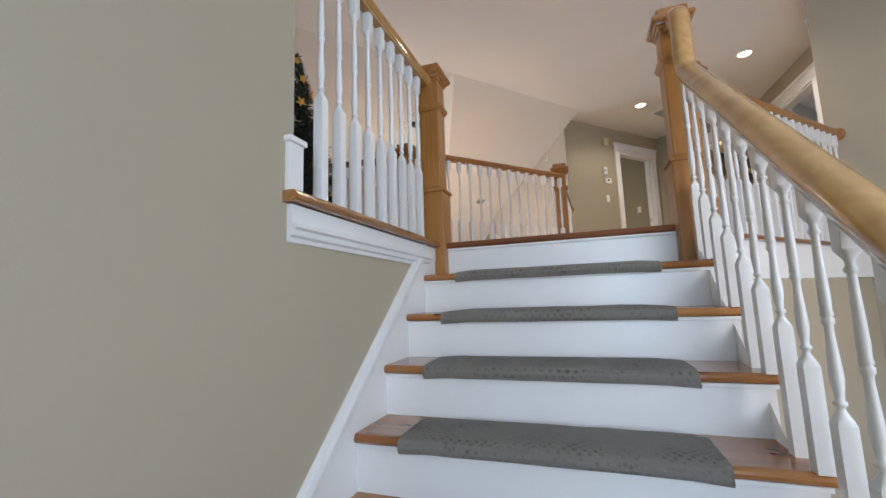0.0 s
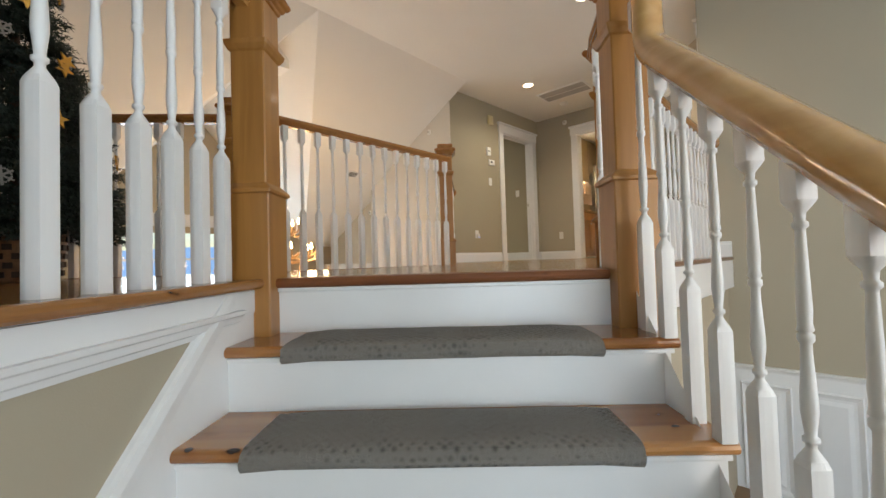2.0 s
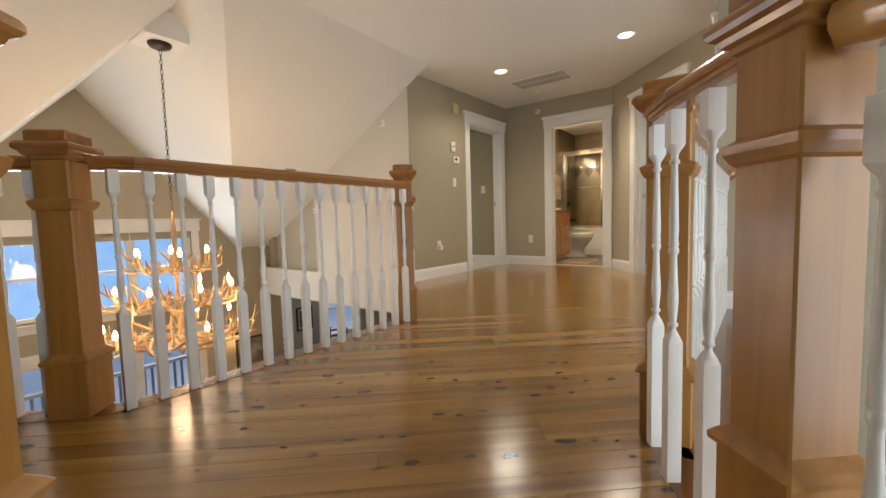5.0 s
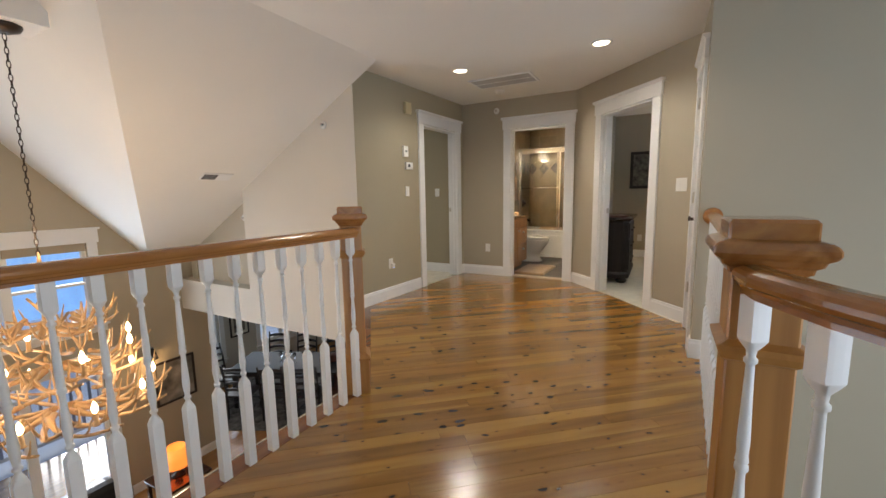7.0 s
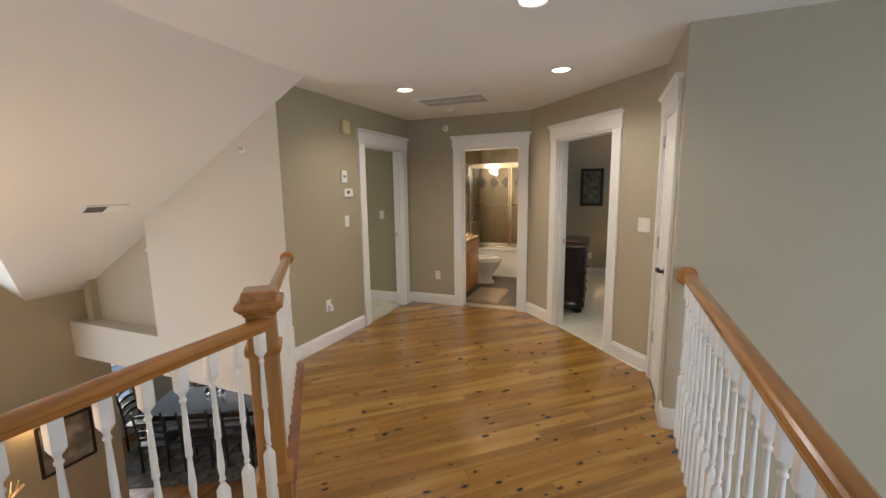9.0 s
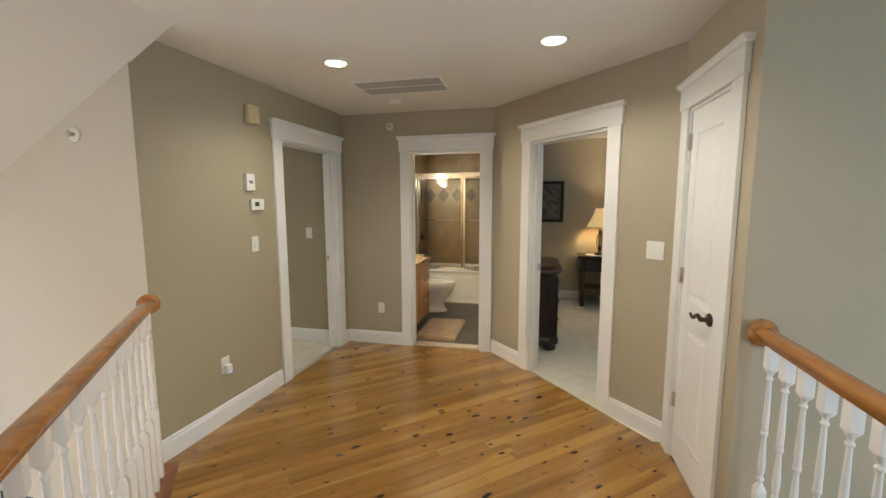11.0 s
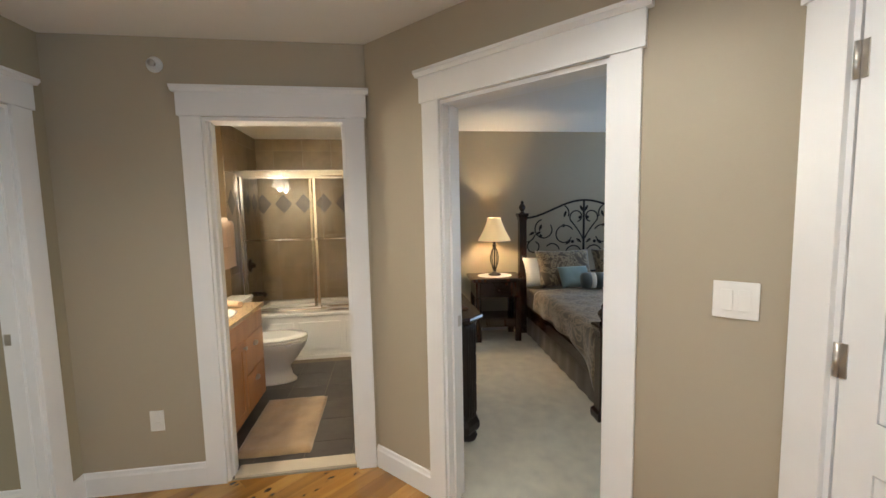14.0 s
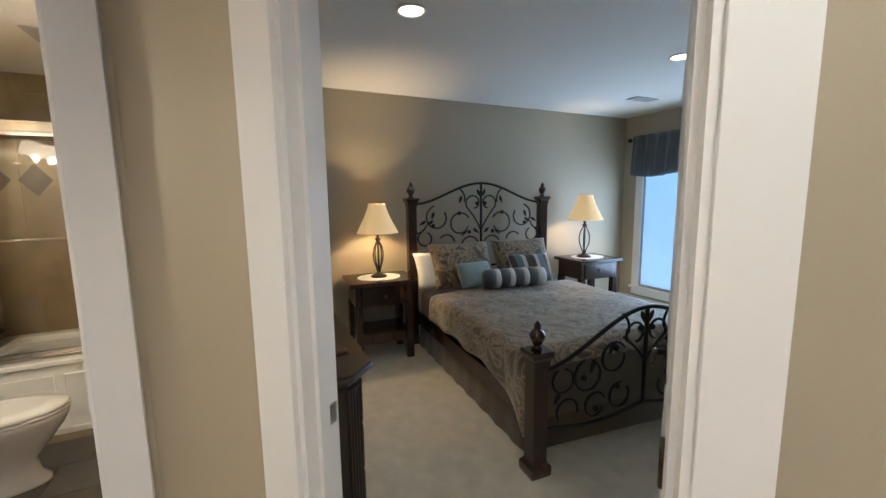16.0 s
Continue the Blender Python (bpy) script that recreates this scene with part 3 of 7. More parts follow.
wall("wall_tree_corner", (0.69, 5.03), (-0.95, 5.03), 0, CEILZ, CREAM, label="cream painted wall")
bm = B()
box(bm, 2.60, 5.11, 1.84, 1.95, -2.83, -0.262)
solid("wall_under_landing", bm, PAINT, "khaki painted wall under the landing", "wall", kind="structure")
bm = B()
WLM = Matrix.Translation(S(-4.2, -0.645, 0)) @ pose(0, 0, 0, 0, 0, math.degrees(math.atan2(H_DIR[1], H_DIR[0])))
box(bm, 0.0, 3.0, 0.0, 0.10, -2.83, -0.262, WLM)
box(bm, 3.0, 4.4, 0.0, 0.10, -2.83, -0.04, WLM)
solid("wall_stair_lower", bm, PAINT, "khaki painted wall beside the stairs", "wall", kind="structure")
bm = B()
box(bm, 0.0, 3.0, 0.0, 0.12, -0.262, CEILZ, Matrix.Translation(S(-4.2, -0.645, 0)) @ pose(0, 0, 0, 0, 0, math.degrees(math.atan2(H_DIR[1], H_DIR[0]))))
solid("wall_stair_upper", bm, PAINT, "khaki painted full height wall beside the stairs", "wall", kind="structure")
# great room
wall("wall_great_room_east", (5.09, 4.95), (5.09, 6.79), -0.42, CEILZ, CREAM, th=0.20, label="cream painted side wall of the great room")
bm = B()
box(bm, 5.09, 5.29, 6.79, FARY + 0.1, -0.42, 0.02)
solid("wall_niche_ledge", bm, CREAM, "cream painted ledge of a wall niche", "ledge", kind="structure")
bm = B()
box(bm, 5.275, 5.40, 6.79, FARY + 0.1, 0.0, 1.5)
solid("wall_niche_back", bm, PAINT, "khaki painted niche wall", "wall", kind="structure")
wall("wall_great_room_north", (5.45, FARY), (0.60, FARY), -0.60, 2.7, PAINT, [(5.45 - 4.06, 5.45 - 1.86, -0.33, 0.67)], th=0.14, label="khaki painted gable wall with windows")
wall("wall_great_room_patio", (5.45, FARY), (0.60, FARY), LOW, -0.60, PAINT, [(5.45 - 4.06, 5.45 - 1.86, LOW + 0.03, -0.85)], th=0.14, label="khaki painted wall with patio doors")
wall("wall_great_room_west", (0.69, FARY), (0.69, 5.03), LOW, CEILZ, CREAM, label="cream painted great room wall")
wall("wall_dining_north", (10.2, 10.3), (5.3, 10.3), LOW, -0.3, CREAM, [(1.3, 2.5, -2.2, -0.75), (3.45, 4.25, -2.2, -0.75)], label="cream painted dining wall with windows")
wall("wall_dining_west", (5.45, 10.3), (5.45, FARY + 0.14), LOW, -0.3, CREAM, label="cream painted dining side wall")
wall("wall_dining_east", (10.2, 4.9), (10.2, 10.4), LOW, -0.3, PAINT, label="khaki painted dining wall")
wall("wall_lower_south", (0.6, 4.3), (10.2, 4.3), LOW, -0.3, PAINT, label="khaki painted lower wall")
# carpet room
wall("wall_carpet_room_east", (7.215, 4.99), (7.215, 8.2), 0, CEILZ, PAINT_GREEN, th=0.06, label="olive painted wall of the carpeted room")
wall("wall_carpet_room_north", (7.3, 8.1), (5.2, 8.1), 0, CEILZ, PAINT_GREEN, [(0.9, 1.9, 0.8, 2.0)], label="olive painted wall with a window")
# bedroom
wall("wall_bedroom_head", (9.86, -1.75), (9.86, 3.03), 0, 2.52, PAINT, label="khaki painted wall behind the bed")
wall("wall_bedroom_window", (5.95, -1.70), (9.95, -1.70), 0, 2.52, PAINT, [(2.15, 3.60, 0.30, 2.05)], label="khaki painted bedroom wall with a window")
wall("wall_bedroom_west", (5.94, 1.9), (5.94, -1.75), 0, 2.52, PAINT, label="khaki painted bedroom wall")
wall("wall_bedroom_north", (9.9, 3.02), (7.28, 3.02), 0, 2.52, PAINT, th=0.06, label="khaki painted wall between bedroom and bath")
# bathroom
wall("wall_bath_north", (10.05, 4.63), (7.42, 4.63), 0, 2.45, mat("tan_bath_paint", (0.37, 0.275, 0.155), 0.6, vary=0.04), label="tan painted bathroom wall")
wall("wall_bath_east", (10.02, 3.05), (10.02, 4.75), 0, 2.45, GROUT, label="stone tiled shower wall")
wall("wall_bath_south", (7.42, 3.10), (10.05, 3.10), 0, 2.45, mat("tan_bath_paint", (0.37, 0.275, 0.155), 0.6), th=0.02, label="tan painted bathroom wall")

baseboard("baseboard_closet", CORNERS[0], CORNERS[1], gaps=[(0.10, 0.812)])
baseboard("baseboard_bedroom_door", CORNERS[1], CORNERS[2], gaps=[(0.405, 1.39)])
baseboard("baseboard_bath_door", CORNERS[2], CORNERS[3], gaps=[(0.015, 0.965)])
baseboard("baseboard_thermostats", CORNERS[3], CORNERS[4], gaps=[(0.09, 1.14)], ext1=0.016)
baseboard("baseboard_stairwell", (5.12, 1.80), CORNERS[0], ext1=0.016)
baseboard("baseboard_carpet_room", (7.215, 4.99), (7.215, 8.1))
baseboard("baseboard_bed_head", (9.86, -1.7), (9.86, 3.02))
baseboard("baseboard_bed_window", (5.95, -1.70), (9.86, -1.70))
baseboard("baseboard_far", (5.45, FARY), (4.2, FARY), z=LOW)


def doorway(name, p0, p1, s0, s1, h, label, th=0.12, strike=""):
    """Flat craftsman casing with head board and cap, and the jambs through the wall."""
    m, _ = frame_of(p0, p1)
    ob = tagged(new(name), label, "doorway", kind="structure")
    ob.matrix_basis = m
    cw, t = 0.10, 0.02
    part("casing", box(B(), s0 - cw, s0 + 0.004, 0.001, t, 0, h + 0.002, bevel=0.002), WHITE, ob)
    part("casing", box(B(), s1 - 0.004, s1 + cw, 0.001, t, 0, h + 0.002, bevel=0.002), WHITE, ob)
    part("head_casing", box(B(), s0 - cw - 0.012, s1 + cw + 0.012, 0.001, t + 0.006, h + 0.002, h + 0.125, bevel=0.002), WHITE, ob)
    bmc = B()
    sweep(bmc, [(s0 - cw - 0.03, 0.001, h + 0.125), (s1 + cw + 0.03, 0.001, h + 0.125)], [(0.0, 0), (-0.030, 0), (-0.040, 0.012), (-0.046, 0.016), (-0.046, 0.030), (0.0, 0.030)], smooth=False)
    part("cap", bmc, WHITE, ob)
    part("jamb", box(B(), s0 - 0.001, s0 + 0.018, -th - 0.004, 0.003, 0, h), WHITE, ob)
    part("jamb", box(B(), s1 - 0.018, s1 + 0.001, -th - 0.004, 0.003, 0, h), WHITE, ob)
    part("head_jamb", box(B(), s0 + 0.018, s1 - 0.018, -th - 0.004, 0.003, h - 0.018, h), WHITE, ob)
    part("door_stop", box(B(), s0 + 0.018, s0 + 0.03, -0.075, -0.04, 0, h - 0.018), WHITE, ob)
    part("door_stop", box(B(), s1 - 0.03, s1 - 0.018, -0.075, -0.04, 0, h - 0.018), WHITE, ob)
    if strike:
        x = s1 - 0.0185 if strike == "far" else s0 + 0.0185
        part("strike_plate", box(B(), x - 0.002, x + 0.002, -0.115, -0.085, 0.93, 0.985, bevel=0.001), NICKEL, ob, "satin nickel strike plate")
    return ob


doorway("door_1", CORNERS[2], CORNERS[3], 0.115, 0.865, DOOR_H, "white craftsman casing round the bathroom doorway")
bed_door = doorway("door_2", CORNERS[1], CORNERS[2], 0.505, 1.298, DOOR_H, "white craftsman casing round the bedroom doorway", strike="far")
doorway("door_3", CORNERS[3], CORNERS[4], 0.19, 1.02, DOOR_H, "white craftsman casing round the carpeted room doorway", strike="near")
doorway("door_4", CORNERS[0], CORNERS[1], 0.20, 0.712, DOOR_H, "white craftsman casing round the closet door")
# thresholds
m, _ = frame_of(CORNERS[2], CORNERS[3])
bm = B()
box(bm, 0.135, 0.835, -0.13, -0.02, -0.004, 0.012, m, bevel=0.003)
solid("bath_threshold", bm, mat("pale_stone_sill", (0.55, 0.48, 0.36), 0.4), "pale stone threshold at the bathroom door", "threshold", kind="structure")

# ---- stairs ----
stair = thing("staircase", "straight stair with pine treads and white risers", "staircase", kind="structure", m=STAIR)
for k in range(1, 11):
    z, y0 = -RISE * k, 0.005 - GOING * k
    bm = B()
    n = 6
    prof = [(y0 + GOING + 0.05, z - 0.032), (y0 + GOING + 0.05, z)] + [(y0 + 0.016 - 0.016 * math.sin(math.pi * i / n), z - 0.016 + 0.016 * math.cos(math.pi * i / n)) for i in range(n + 1)]
    loft(bm, [[(-0.632, a, b) for a, b in prof], [(0.678, a, b) for a, b in prof]], smooth=False)
    part("tread", bm, TREADWOOD, stair, "knotty pine tread with a rounded nosing")
    bm = B()
    box(bm, -0.632, 0.661, y0 + GOING + 0.022, y0 + GOING + 0.042, z - 0.001, z + RISE - 0.033)
    part("riser", bm, WHITE, stair, "white painted riser")
    bm = B()
    box(bm, -0.632, 0.668, y0 + 0.012, y0 + 0.026, z - 0.047, z - 0.033, bevel=0.004)
    part("scotia_trim", bm, WHITE, stair)
bm = B()
for (xa, xb) in ((0.64, 0.66),):
    prism_pts = [(0.0, -0.27), (0.0, -0.03)]
    for k in range(1, 11):
        prism_pts += [(0.030 - GOING * (k - 1), -RISE * k - 0.02), (0.030 - GOING * k, -RISE * k - 0.02)]
    prism_pts += [(-GOING * 10, -RISE * 10 - 0.3), (-GOING * 10 + 0.25, -RISE * 10 - 0.3)]
    a = [bm.verts.new((xa, p, q)) for p, q in prism_pts]
    b = [bm.verts.new((xb, p, q)) for p, q in prism_pts]
    bm.faces.new(a)
    bm.faces.new(b[::-1])
    for i in range(len(a)):
        j = (i + 1) % len(a)
        bm.faces.new((a[j], a[i], b[i], b[j]))
part("stringer", bm, WHITE, stair, "white open stringer")
SL = RISE / GOING
bm = B()
pts = [(0.0, 0.14 - 0.20), (0.0, -0.75), (-2.6, -0.75 - 2.6 * SL), (-2.6, 0.14 - 2.6 * SL), (-0.23, 0.14 - 0.23 * SL)]
a = [bm.verts.new((-0.6449, p, q)) for p, q in pts]
b = [bm.verts.new((-0.632, p, q)) for p, q in pts]
bm.faces.new(a)
bm.faces.new(b[::-1])
for i in range(len(a)):
    j = (i + 1) % len(a)
    bm.faces.new((a[j], a[i], b[i], b[j]))
part("skirt_board", bm, WHITE, stair, "white skirt board along the wall")
bm = B()
sweep(bm, [(-0.645, -0.20, 0.14 - 0.20 * SL), (-0.645, -2.6, 0.14 - 2.6 * SL)], [(0.0, -0.05), (-0.022, -0.05), (-0.026, -0.02), (-0.022, 0.0), (-0.012, 0.004), (0.0, 0.006)], smooth=False)
part("skirt_moulding", bm, WHITE, stair)
# landing nosing and fascia
bm = B()
prof = [(0.12, -0.034), (0.12, 0.001)] + [(0.0 + 0.017 - 0.017 * math.sin(math.pi * i / 6), -0.0165 + 0.0175 * math.cos(math.pi * i / 6)) for i in range(7)]
loft(bm, [[(-0.575, a, b) for a, b in prof], [(0.575, a, b) for a, b in prof]], smooth=False)
part("landing_nosing", bm, NOSEWOOD, stair, "red-brown stained landing nosing")
bm = B()
box(bm, -0.575, 0.575, 0.012, 0.028, -0.048, -0.034, bevel=0.004)
part("scotia_trim", bm, WHITE, stair)
# carpet treads
for k in range(1, 9):
    z, y0 = -RISE * k, 0.005 - GOING * k
    bm = B()
    t = 0.013
    line = [(y0 + GOING - 0.012, z + 0.001), (y0 + 0.03, z + 0.001), (y0 - 0.001, z - 0.008), (y0 - 0.002, z - 0.020), (y0 + 0.012, z - 0.033)]
    outer = [(y0 + GOING - 0.010, z + t * 0.6), (y0 + GOING - 0.02, z + t), (y0 + 0.03, z + t), (y0 + 0.005, z + t - 0.004), (y0 - 0.012, z + 0.002), (y0 - 0.019, z - 0.018), (y0 - 0.016, z - 0.030), (y0 - 0.008, z - 0.040), (y0 + 0.010, z - 0.038)]
    ring = outer + line[::-1]
    rings = []
    nseg = 10
    for i in range(nseg + 1):
        x = -0.46 + 0.92 * i / nseg
        e = 0.006 if i in (0, nseg) else 0.0
        rings.append([(x + random.uniform(-0.002, 0.002), p, q - e + random.uniform(-0.0012, 0.0012)) for p, q in ring])
    loft(bm, rings, smooth=False)
    bmesh.ops.transform(bm, matrix=STAIR, verts=bm.verts)
    solid("carpet_tread", bm, RUNNER, "grey patterned looped carpet pad on a stair tread", "carpet", "stair carpet pads")

# fascia and cap of the guard beside the stairs
bm = B()
LEFT = Matrix.Translation(S(0, 0, 0)) @ pose(0, 0, 0, 0, 0, math.degrees(math.atan2(H_DIR[1], H_DIR[0])))  # x along, y = -across
box(bm, -1.225, -0.04, 0.628, 0.70, -0.108, -0.034, LEFT)
solid("stair_fascia", bm, WHITE, "white painted fascia under the guard", "fascia", kind="structure")
bm = B()
sweep(bm, [(-1.225, 0.645, -0.108), (-0.13, 0.645, -0.108)], [(0.0, -0.035), (0.006, -0.035), (0.010, -0.022), (0.020, -0.016), (0.024, 0.0), (0.034, 0.006), (0.036, 0.018), (0.0, 0.018)], m=LEFT, smooth=False)
solid("stair_fascia_moulding", bm, WHITE, "white crown moulding under the fascia", "moulding", kind="structure")


def nosing_board(name, p0, p1, w_in, w_out, material):
    """Border board at a floor edge: rounded towards the void on the right of p0-p1."""
    m, ln = frame_of(p0, p1)
    bm = B()
    prof = [(-w_in, -0.03), (-w_in, 0.002)] + [(w_out - 0.015 + 0.015 * math.sin(math.pi * i / 6), -0.014 + 0.016 * math.cos(math.pi * i / 6)) for i in range(7)]
    sweep(bm, [(0, 0, 0), (ln, 0, 0)], prof, m=m, smooth=False)
    return solid(name, bm, material, "red-brown stained border board at the floor edge", "nosing", kind="structure")


EDGE = wood("red_stained_border", (0.27, 0.10, 0.032), (0.16, 0.05, 0.015), (1.0, 0.0), 0.22, 0.4, 10)
nosing_board("nosing_stair_guard", S(-1.245, -0.66), S(-0.04, -0.66), 0.075, 0.065, wood("honey_pine_cap", (0.38, 0.175, 0.055), (0.24, 0.095, 0.028), H_DIR, 0.24, 0.3, 10, knots=0.15))
nosing_board("nosing_stairwell_a", (2.42, 1.80), (2.84, 2.0), 0.06, 0.07, EDGE)
nosing_board("nosing_stairwell_b", (2.80, 1.90), (5.118, 1.845), 0.07, 0.055, EDGE)
nosing_board("nosing_great_room_b", (3.72, 3.80), (1.98, 3.80), 0.05, 0.07, EDGE)
nosing_board("nosing_great_room_a", (5.088, 4.90), (3.72, 3.80), 0.05, 0.07, EDGE)
nosing_board("nosing_great_room_c", (1.98, 3.80), (0.70, 5.02), 0.05, 0.07, EDGE)


# ---- guards ----
NEWEL_PROFILE = [(0.073, 0.0, 1), (0.073, 0.208, 1), (0.083, 0.212, 1), (0.084, 0.222, 1), (0.076, 0.232, 1), (0.059, 0.248, 1), (0.059, 0.790, 1), (0.066, 0.796, 1), (0.074, 0.812, 1), (0.077, 0.826, 1), (0.066, 0.832, 1), (0.060, 0.836, 1), (0.060, 0.975, 1), (0.067, 0.980, 1), (0.069, 0.990, 1), (0.078, 0.996, 1), (0.082, 1.006, 1), (0.091, 1.012, 1), (0.096, 1.020, 1), (0.096, 1.030, 1), (0.091, 1.038, 1), (0.085, 1.042, 1), (0.070, 1.046, 1), (0.070, 1.078, 1), (0.064, 1.085, 1)]


def newel(name, x, y, turn, drop=0.0, lift=0.0, foot=0.0, label="square honey-stained wooden newel post with a moulded cap"):
    ob = thing(name, label, "newel post", "newel posts", m=pose(x, y, 0, 0, 0, turn))
    def ring(w, z):
        c = min(0.004, w * 0.1)
        return [(w - c, -w, z), (w, -w + c, z), (w, w - c, z), (w - c, w, z), (-w + c, w, z), (-w, w - c, z), (-w, -w + c, z), (-w + c, -w, z)]
    def span(a, b):
        return [ring(w, z + (lift if z > 0.5 else foot if z > 0.1 else 0.0)) for w, z, _ in NEWEL_PROFILE[a:b]]
    low = span(0, 6)
    low[0] = ring(0.073, -drop)
    part("base_block", loft(B(), low, smooth=False), NEWELWOOD, ob)
    part("shaft", loft(B(), span(5, 13), smooth=False), NEWELWOOD, ob)
    part("cap", loft(B(), span(12, len(NEWEL_PROFILE)), smooth=False), RAILWOOD, ob)
    return ob


TS = math.degrees(math.atan2(H_DIR[1], H_DIR[0]))
newel("newel_post", *NEWEL_L, TS, drop=RISE, foot=0.085)
newel("newel_post", *NEWEL_R, TS, drop=RISE, foot=0.085)
newel("newel_post", *NEWEL_R2, 0, lift=0.035)
newel("newel_post", *NEWEL_B, 41, lift=0.035)
newel("newel_post", *NEWEL_L2, 45)


def baluster_mesh(h, base):
    """Turned white baluster: square foot to base, vase and rings, square head block."""
    t = h - base
    w = 0.0182
    prof = [(w, 0, 1), (w, base - 0.010, 1), (w * 0.93, base + 0.002, 0.7), (0.0105, base + 0.020, 0), (0.0108, base + 0.028, 0), (0.0164, base + 0.031, 0), (0.0164, base + 0.038, 0), (0.0108, base + 0.041, 0), (0.0125, base + 0.055, 0), (0.0172, base + 0.075 * t / 0.55 + 0.01, 0), (0.0168, base + 0.105 * t / 0.55, 0), (0.0108, base + 0.19 * t / 0.55, 0), (0.0110, base + 0.205 * t / 0.55, 0), (0.0163, base + 0.211 * t / 0.55, 0), (0.0163, base + 0.221 * t / 0.55, 0), (0.0115, base + 0.225 * t / 0.55, 0), (0.0163, base + 0.229 * t / 0.55, 0), (0.0135, base + 0.242 * t / 0.55, 0), (0.0152, base + 0.265 * t / 0.55, 0), (0.0100, h - 0.140, 0), (0.0100, h - 0.136, 0), (0.0155, h - 0.132, 0), (0.0155, h - 0.125, 0), (0.0104, h - 0.121, 0), (0.0120, h - 0.108, 0), (w * 0.93, h - 0.096, 0.6), (w, h - 0.086, 1), (w, h, 1)]
    rings = [[(x, y, z) for x, y in square_round(a * (0.76 + 0.24 * s), s)] for a, z, s in prof]
    bm = B()
    loft(bm, rings, smooth=False)
    for f in bm.faces:
        zz = f.calc_center_median().z
        f.smooth = base < zz < h - 0.08
    return mesh_of("baluster", bm, WHITE)


BAL = {z: baluster_mesh(z, 0.39) for z in (0.945, 0.975)}


def guard(name, path, spots, label, profile_material, z=0.945, turn=0.0):
    """Level rail along path with balusters at the given spots."""
    ob = thing(name, label, "balustrade")
    bm = B()
    right = [(0.019, 0.0), (0.020, 0.011), (0.026, 0.014), (0.0275, 0.022), (0.033, 0.026), (0.0355, 0.034), (0.0345, 0.043), (0.030, 0.050), (0.021, 0.0555), (0.009, 0.058)]
    prof = right + [(-x, y) for x, y in right[::-1]]
    sweep(bm, [(x, y, z) for x, y in path], prof, smooth=False)
    for f in bm.faces:
        f.smooth = f.normal.z > 0.1 or len(f.verts) > 4
    part("handrail", bm, profile_material, ob, "varnished honey wood handrail")
    for x, y in spots:
        b = new("baluster", BAL[z])
        b.parent = ob
        b.matrix_basis = pose(x, y, 0, 0, 0, turn)
        tagged(b, "white turned baluster")
    return ob


def spread(p, q, n, a=0.0, b=1.0):
    return [(p[0] + (q[0] - p[0]) * (a + (b - a) * i / max(1, n - 1)), p[1] + (q[1] - p[1]) * (a + (b - a) * i / max(1, n - 1))) for i in range(n)]


def rosette(x, y, z, direction):
    """Round wall plate at a rail's end."""
    a = math.degrees(math.atan2(direction[1], direction[0]))
    m = Matrix.Translation((x, y, z)) @ pose(0, 0, 0, 0, 0, a) @ pose(0, 0, 0, 0, 90, 0)
    bm = B()
    lathe(bm, [(0.055, 0.0), (0.057, 0.010), (0.052, 0.022), (0.036, 0.030), (0.0, 0.034)], 24, m)
    return bm


g = guard("stair_guard", [S(-1.20, -0.675), S(-0.03, -0.66)], spread(S(-1.027, -0.675), S(-0.143, -0.675), 9), "white baluster guard with honey rail beside the stairs", STAIRRAIL, turn=TS)
g = guard("landing_guard", [(5.117, 1.908), (2.98, 1.998)], spread((5.03, 1.912), (3.05, 1.995), 19), "white baluster guard with honey rail above the stairwell", RAILWOOD, z=0.975)
part("rosette", rosette(5.119, 1.908, 1.004, (-1, 0)), RAILWOOD, g, "round wooden wall rosette")
g = guard("corner_guard", [S(0.09, 0.66), (2.66, 1.965), (2.80, 2.03), (2.872, 2.04)], [(2.535, 1.89), (2.675, 1.975), (2.835, 2.038)], "short white baluster guard beside the top newel", RAILWOOD, z=0.975, turn=TS - 10)
g = guard("gallery_guard", [(3.66, 3.755), KINK, (1.95, 3.87)], spread((3.615, 3.752), (1.99, 3.785), 15), "white baluster guard with honey rail above the great room", RAILWOOD)
g = guard("gallery_guard", [(1.87, 3.94), (0.715, 5.02)], spread((1.80, 4.00), (0.80, 4.94), 12), "white baluster guard with honey rail above the great room", RAILWOOD, turn=45)
part("rosette", rosette(0.692, 5.03, 0.972, (0.7, -0.7)), RAILWOOD, g, "round wooden wall rosette")
g = guard("gallery_guard", [(3.72, 3.84), (5.06, 4.915)], spread((3.82, 3.92), (4.98, 4.85), 13), "white baluster guard with honey rail above the great room", RAILWOOD, turn=39)
part("rosette", rosette(5.07, 4.93, 0.972, (-0.77, -0.64)), RAILWOOD, g, "round wooden wall rosette")

# sloping stair balustrade
sb = thing("stair_balustrade", "sloping white baluster balustrade with a varnished rail", "balustrade")
bm = B()
RAIL_UP = 0.765


def rail_z(al):
    return (al + 0.012) * SL + RAIL_UP


path = []
for al in (-2.6, -1.6, -0.8, -0.30, -0.203):
    path.append(S(al, 0.65, rail_z(al) + 0.03))
for i in range(1, 8):
    a = i / 7 * (math.pi / 2 - math.atan(SL))
    r = 0.13
    t0 = math.atan(SL)
    cx, cz = -0.203 - r * math.sin(t0), rail_z(-0.203) + 0.03 + r * math.cos(t0)
    path.append(S(cx + r * math.sin(t0 + a), 0.65, cz - r * math.cos(t0 + a)))
top_al = cx + r
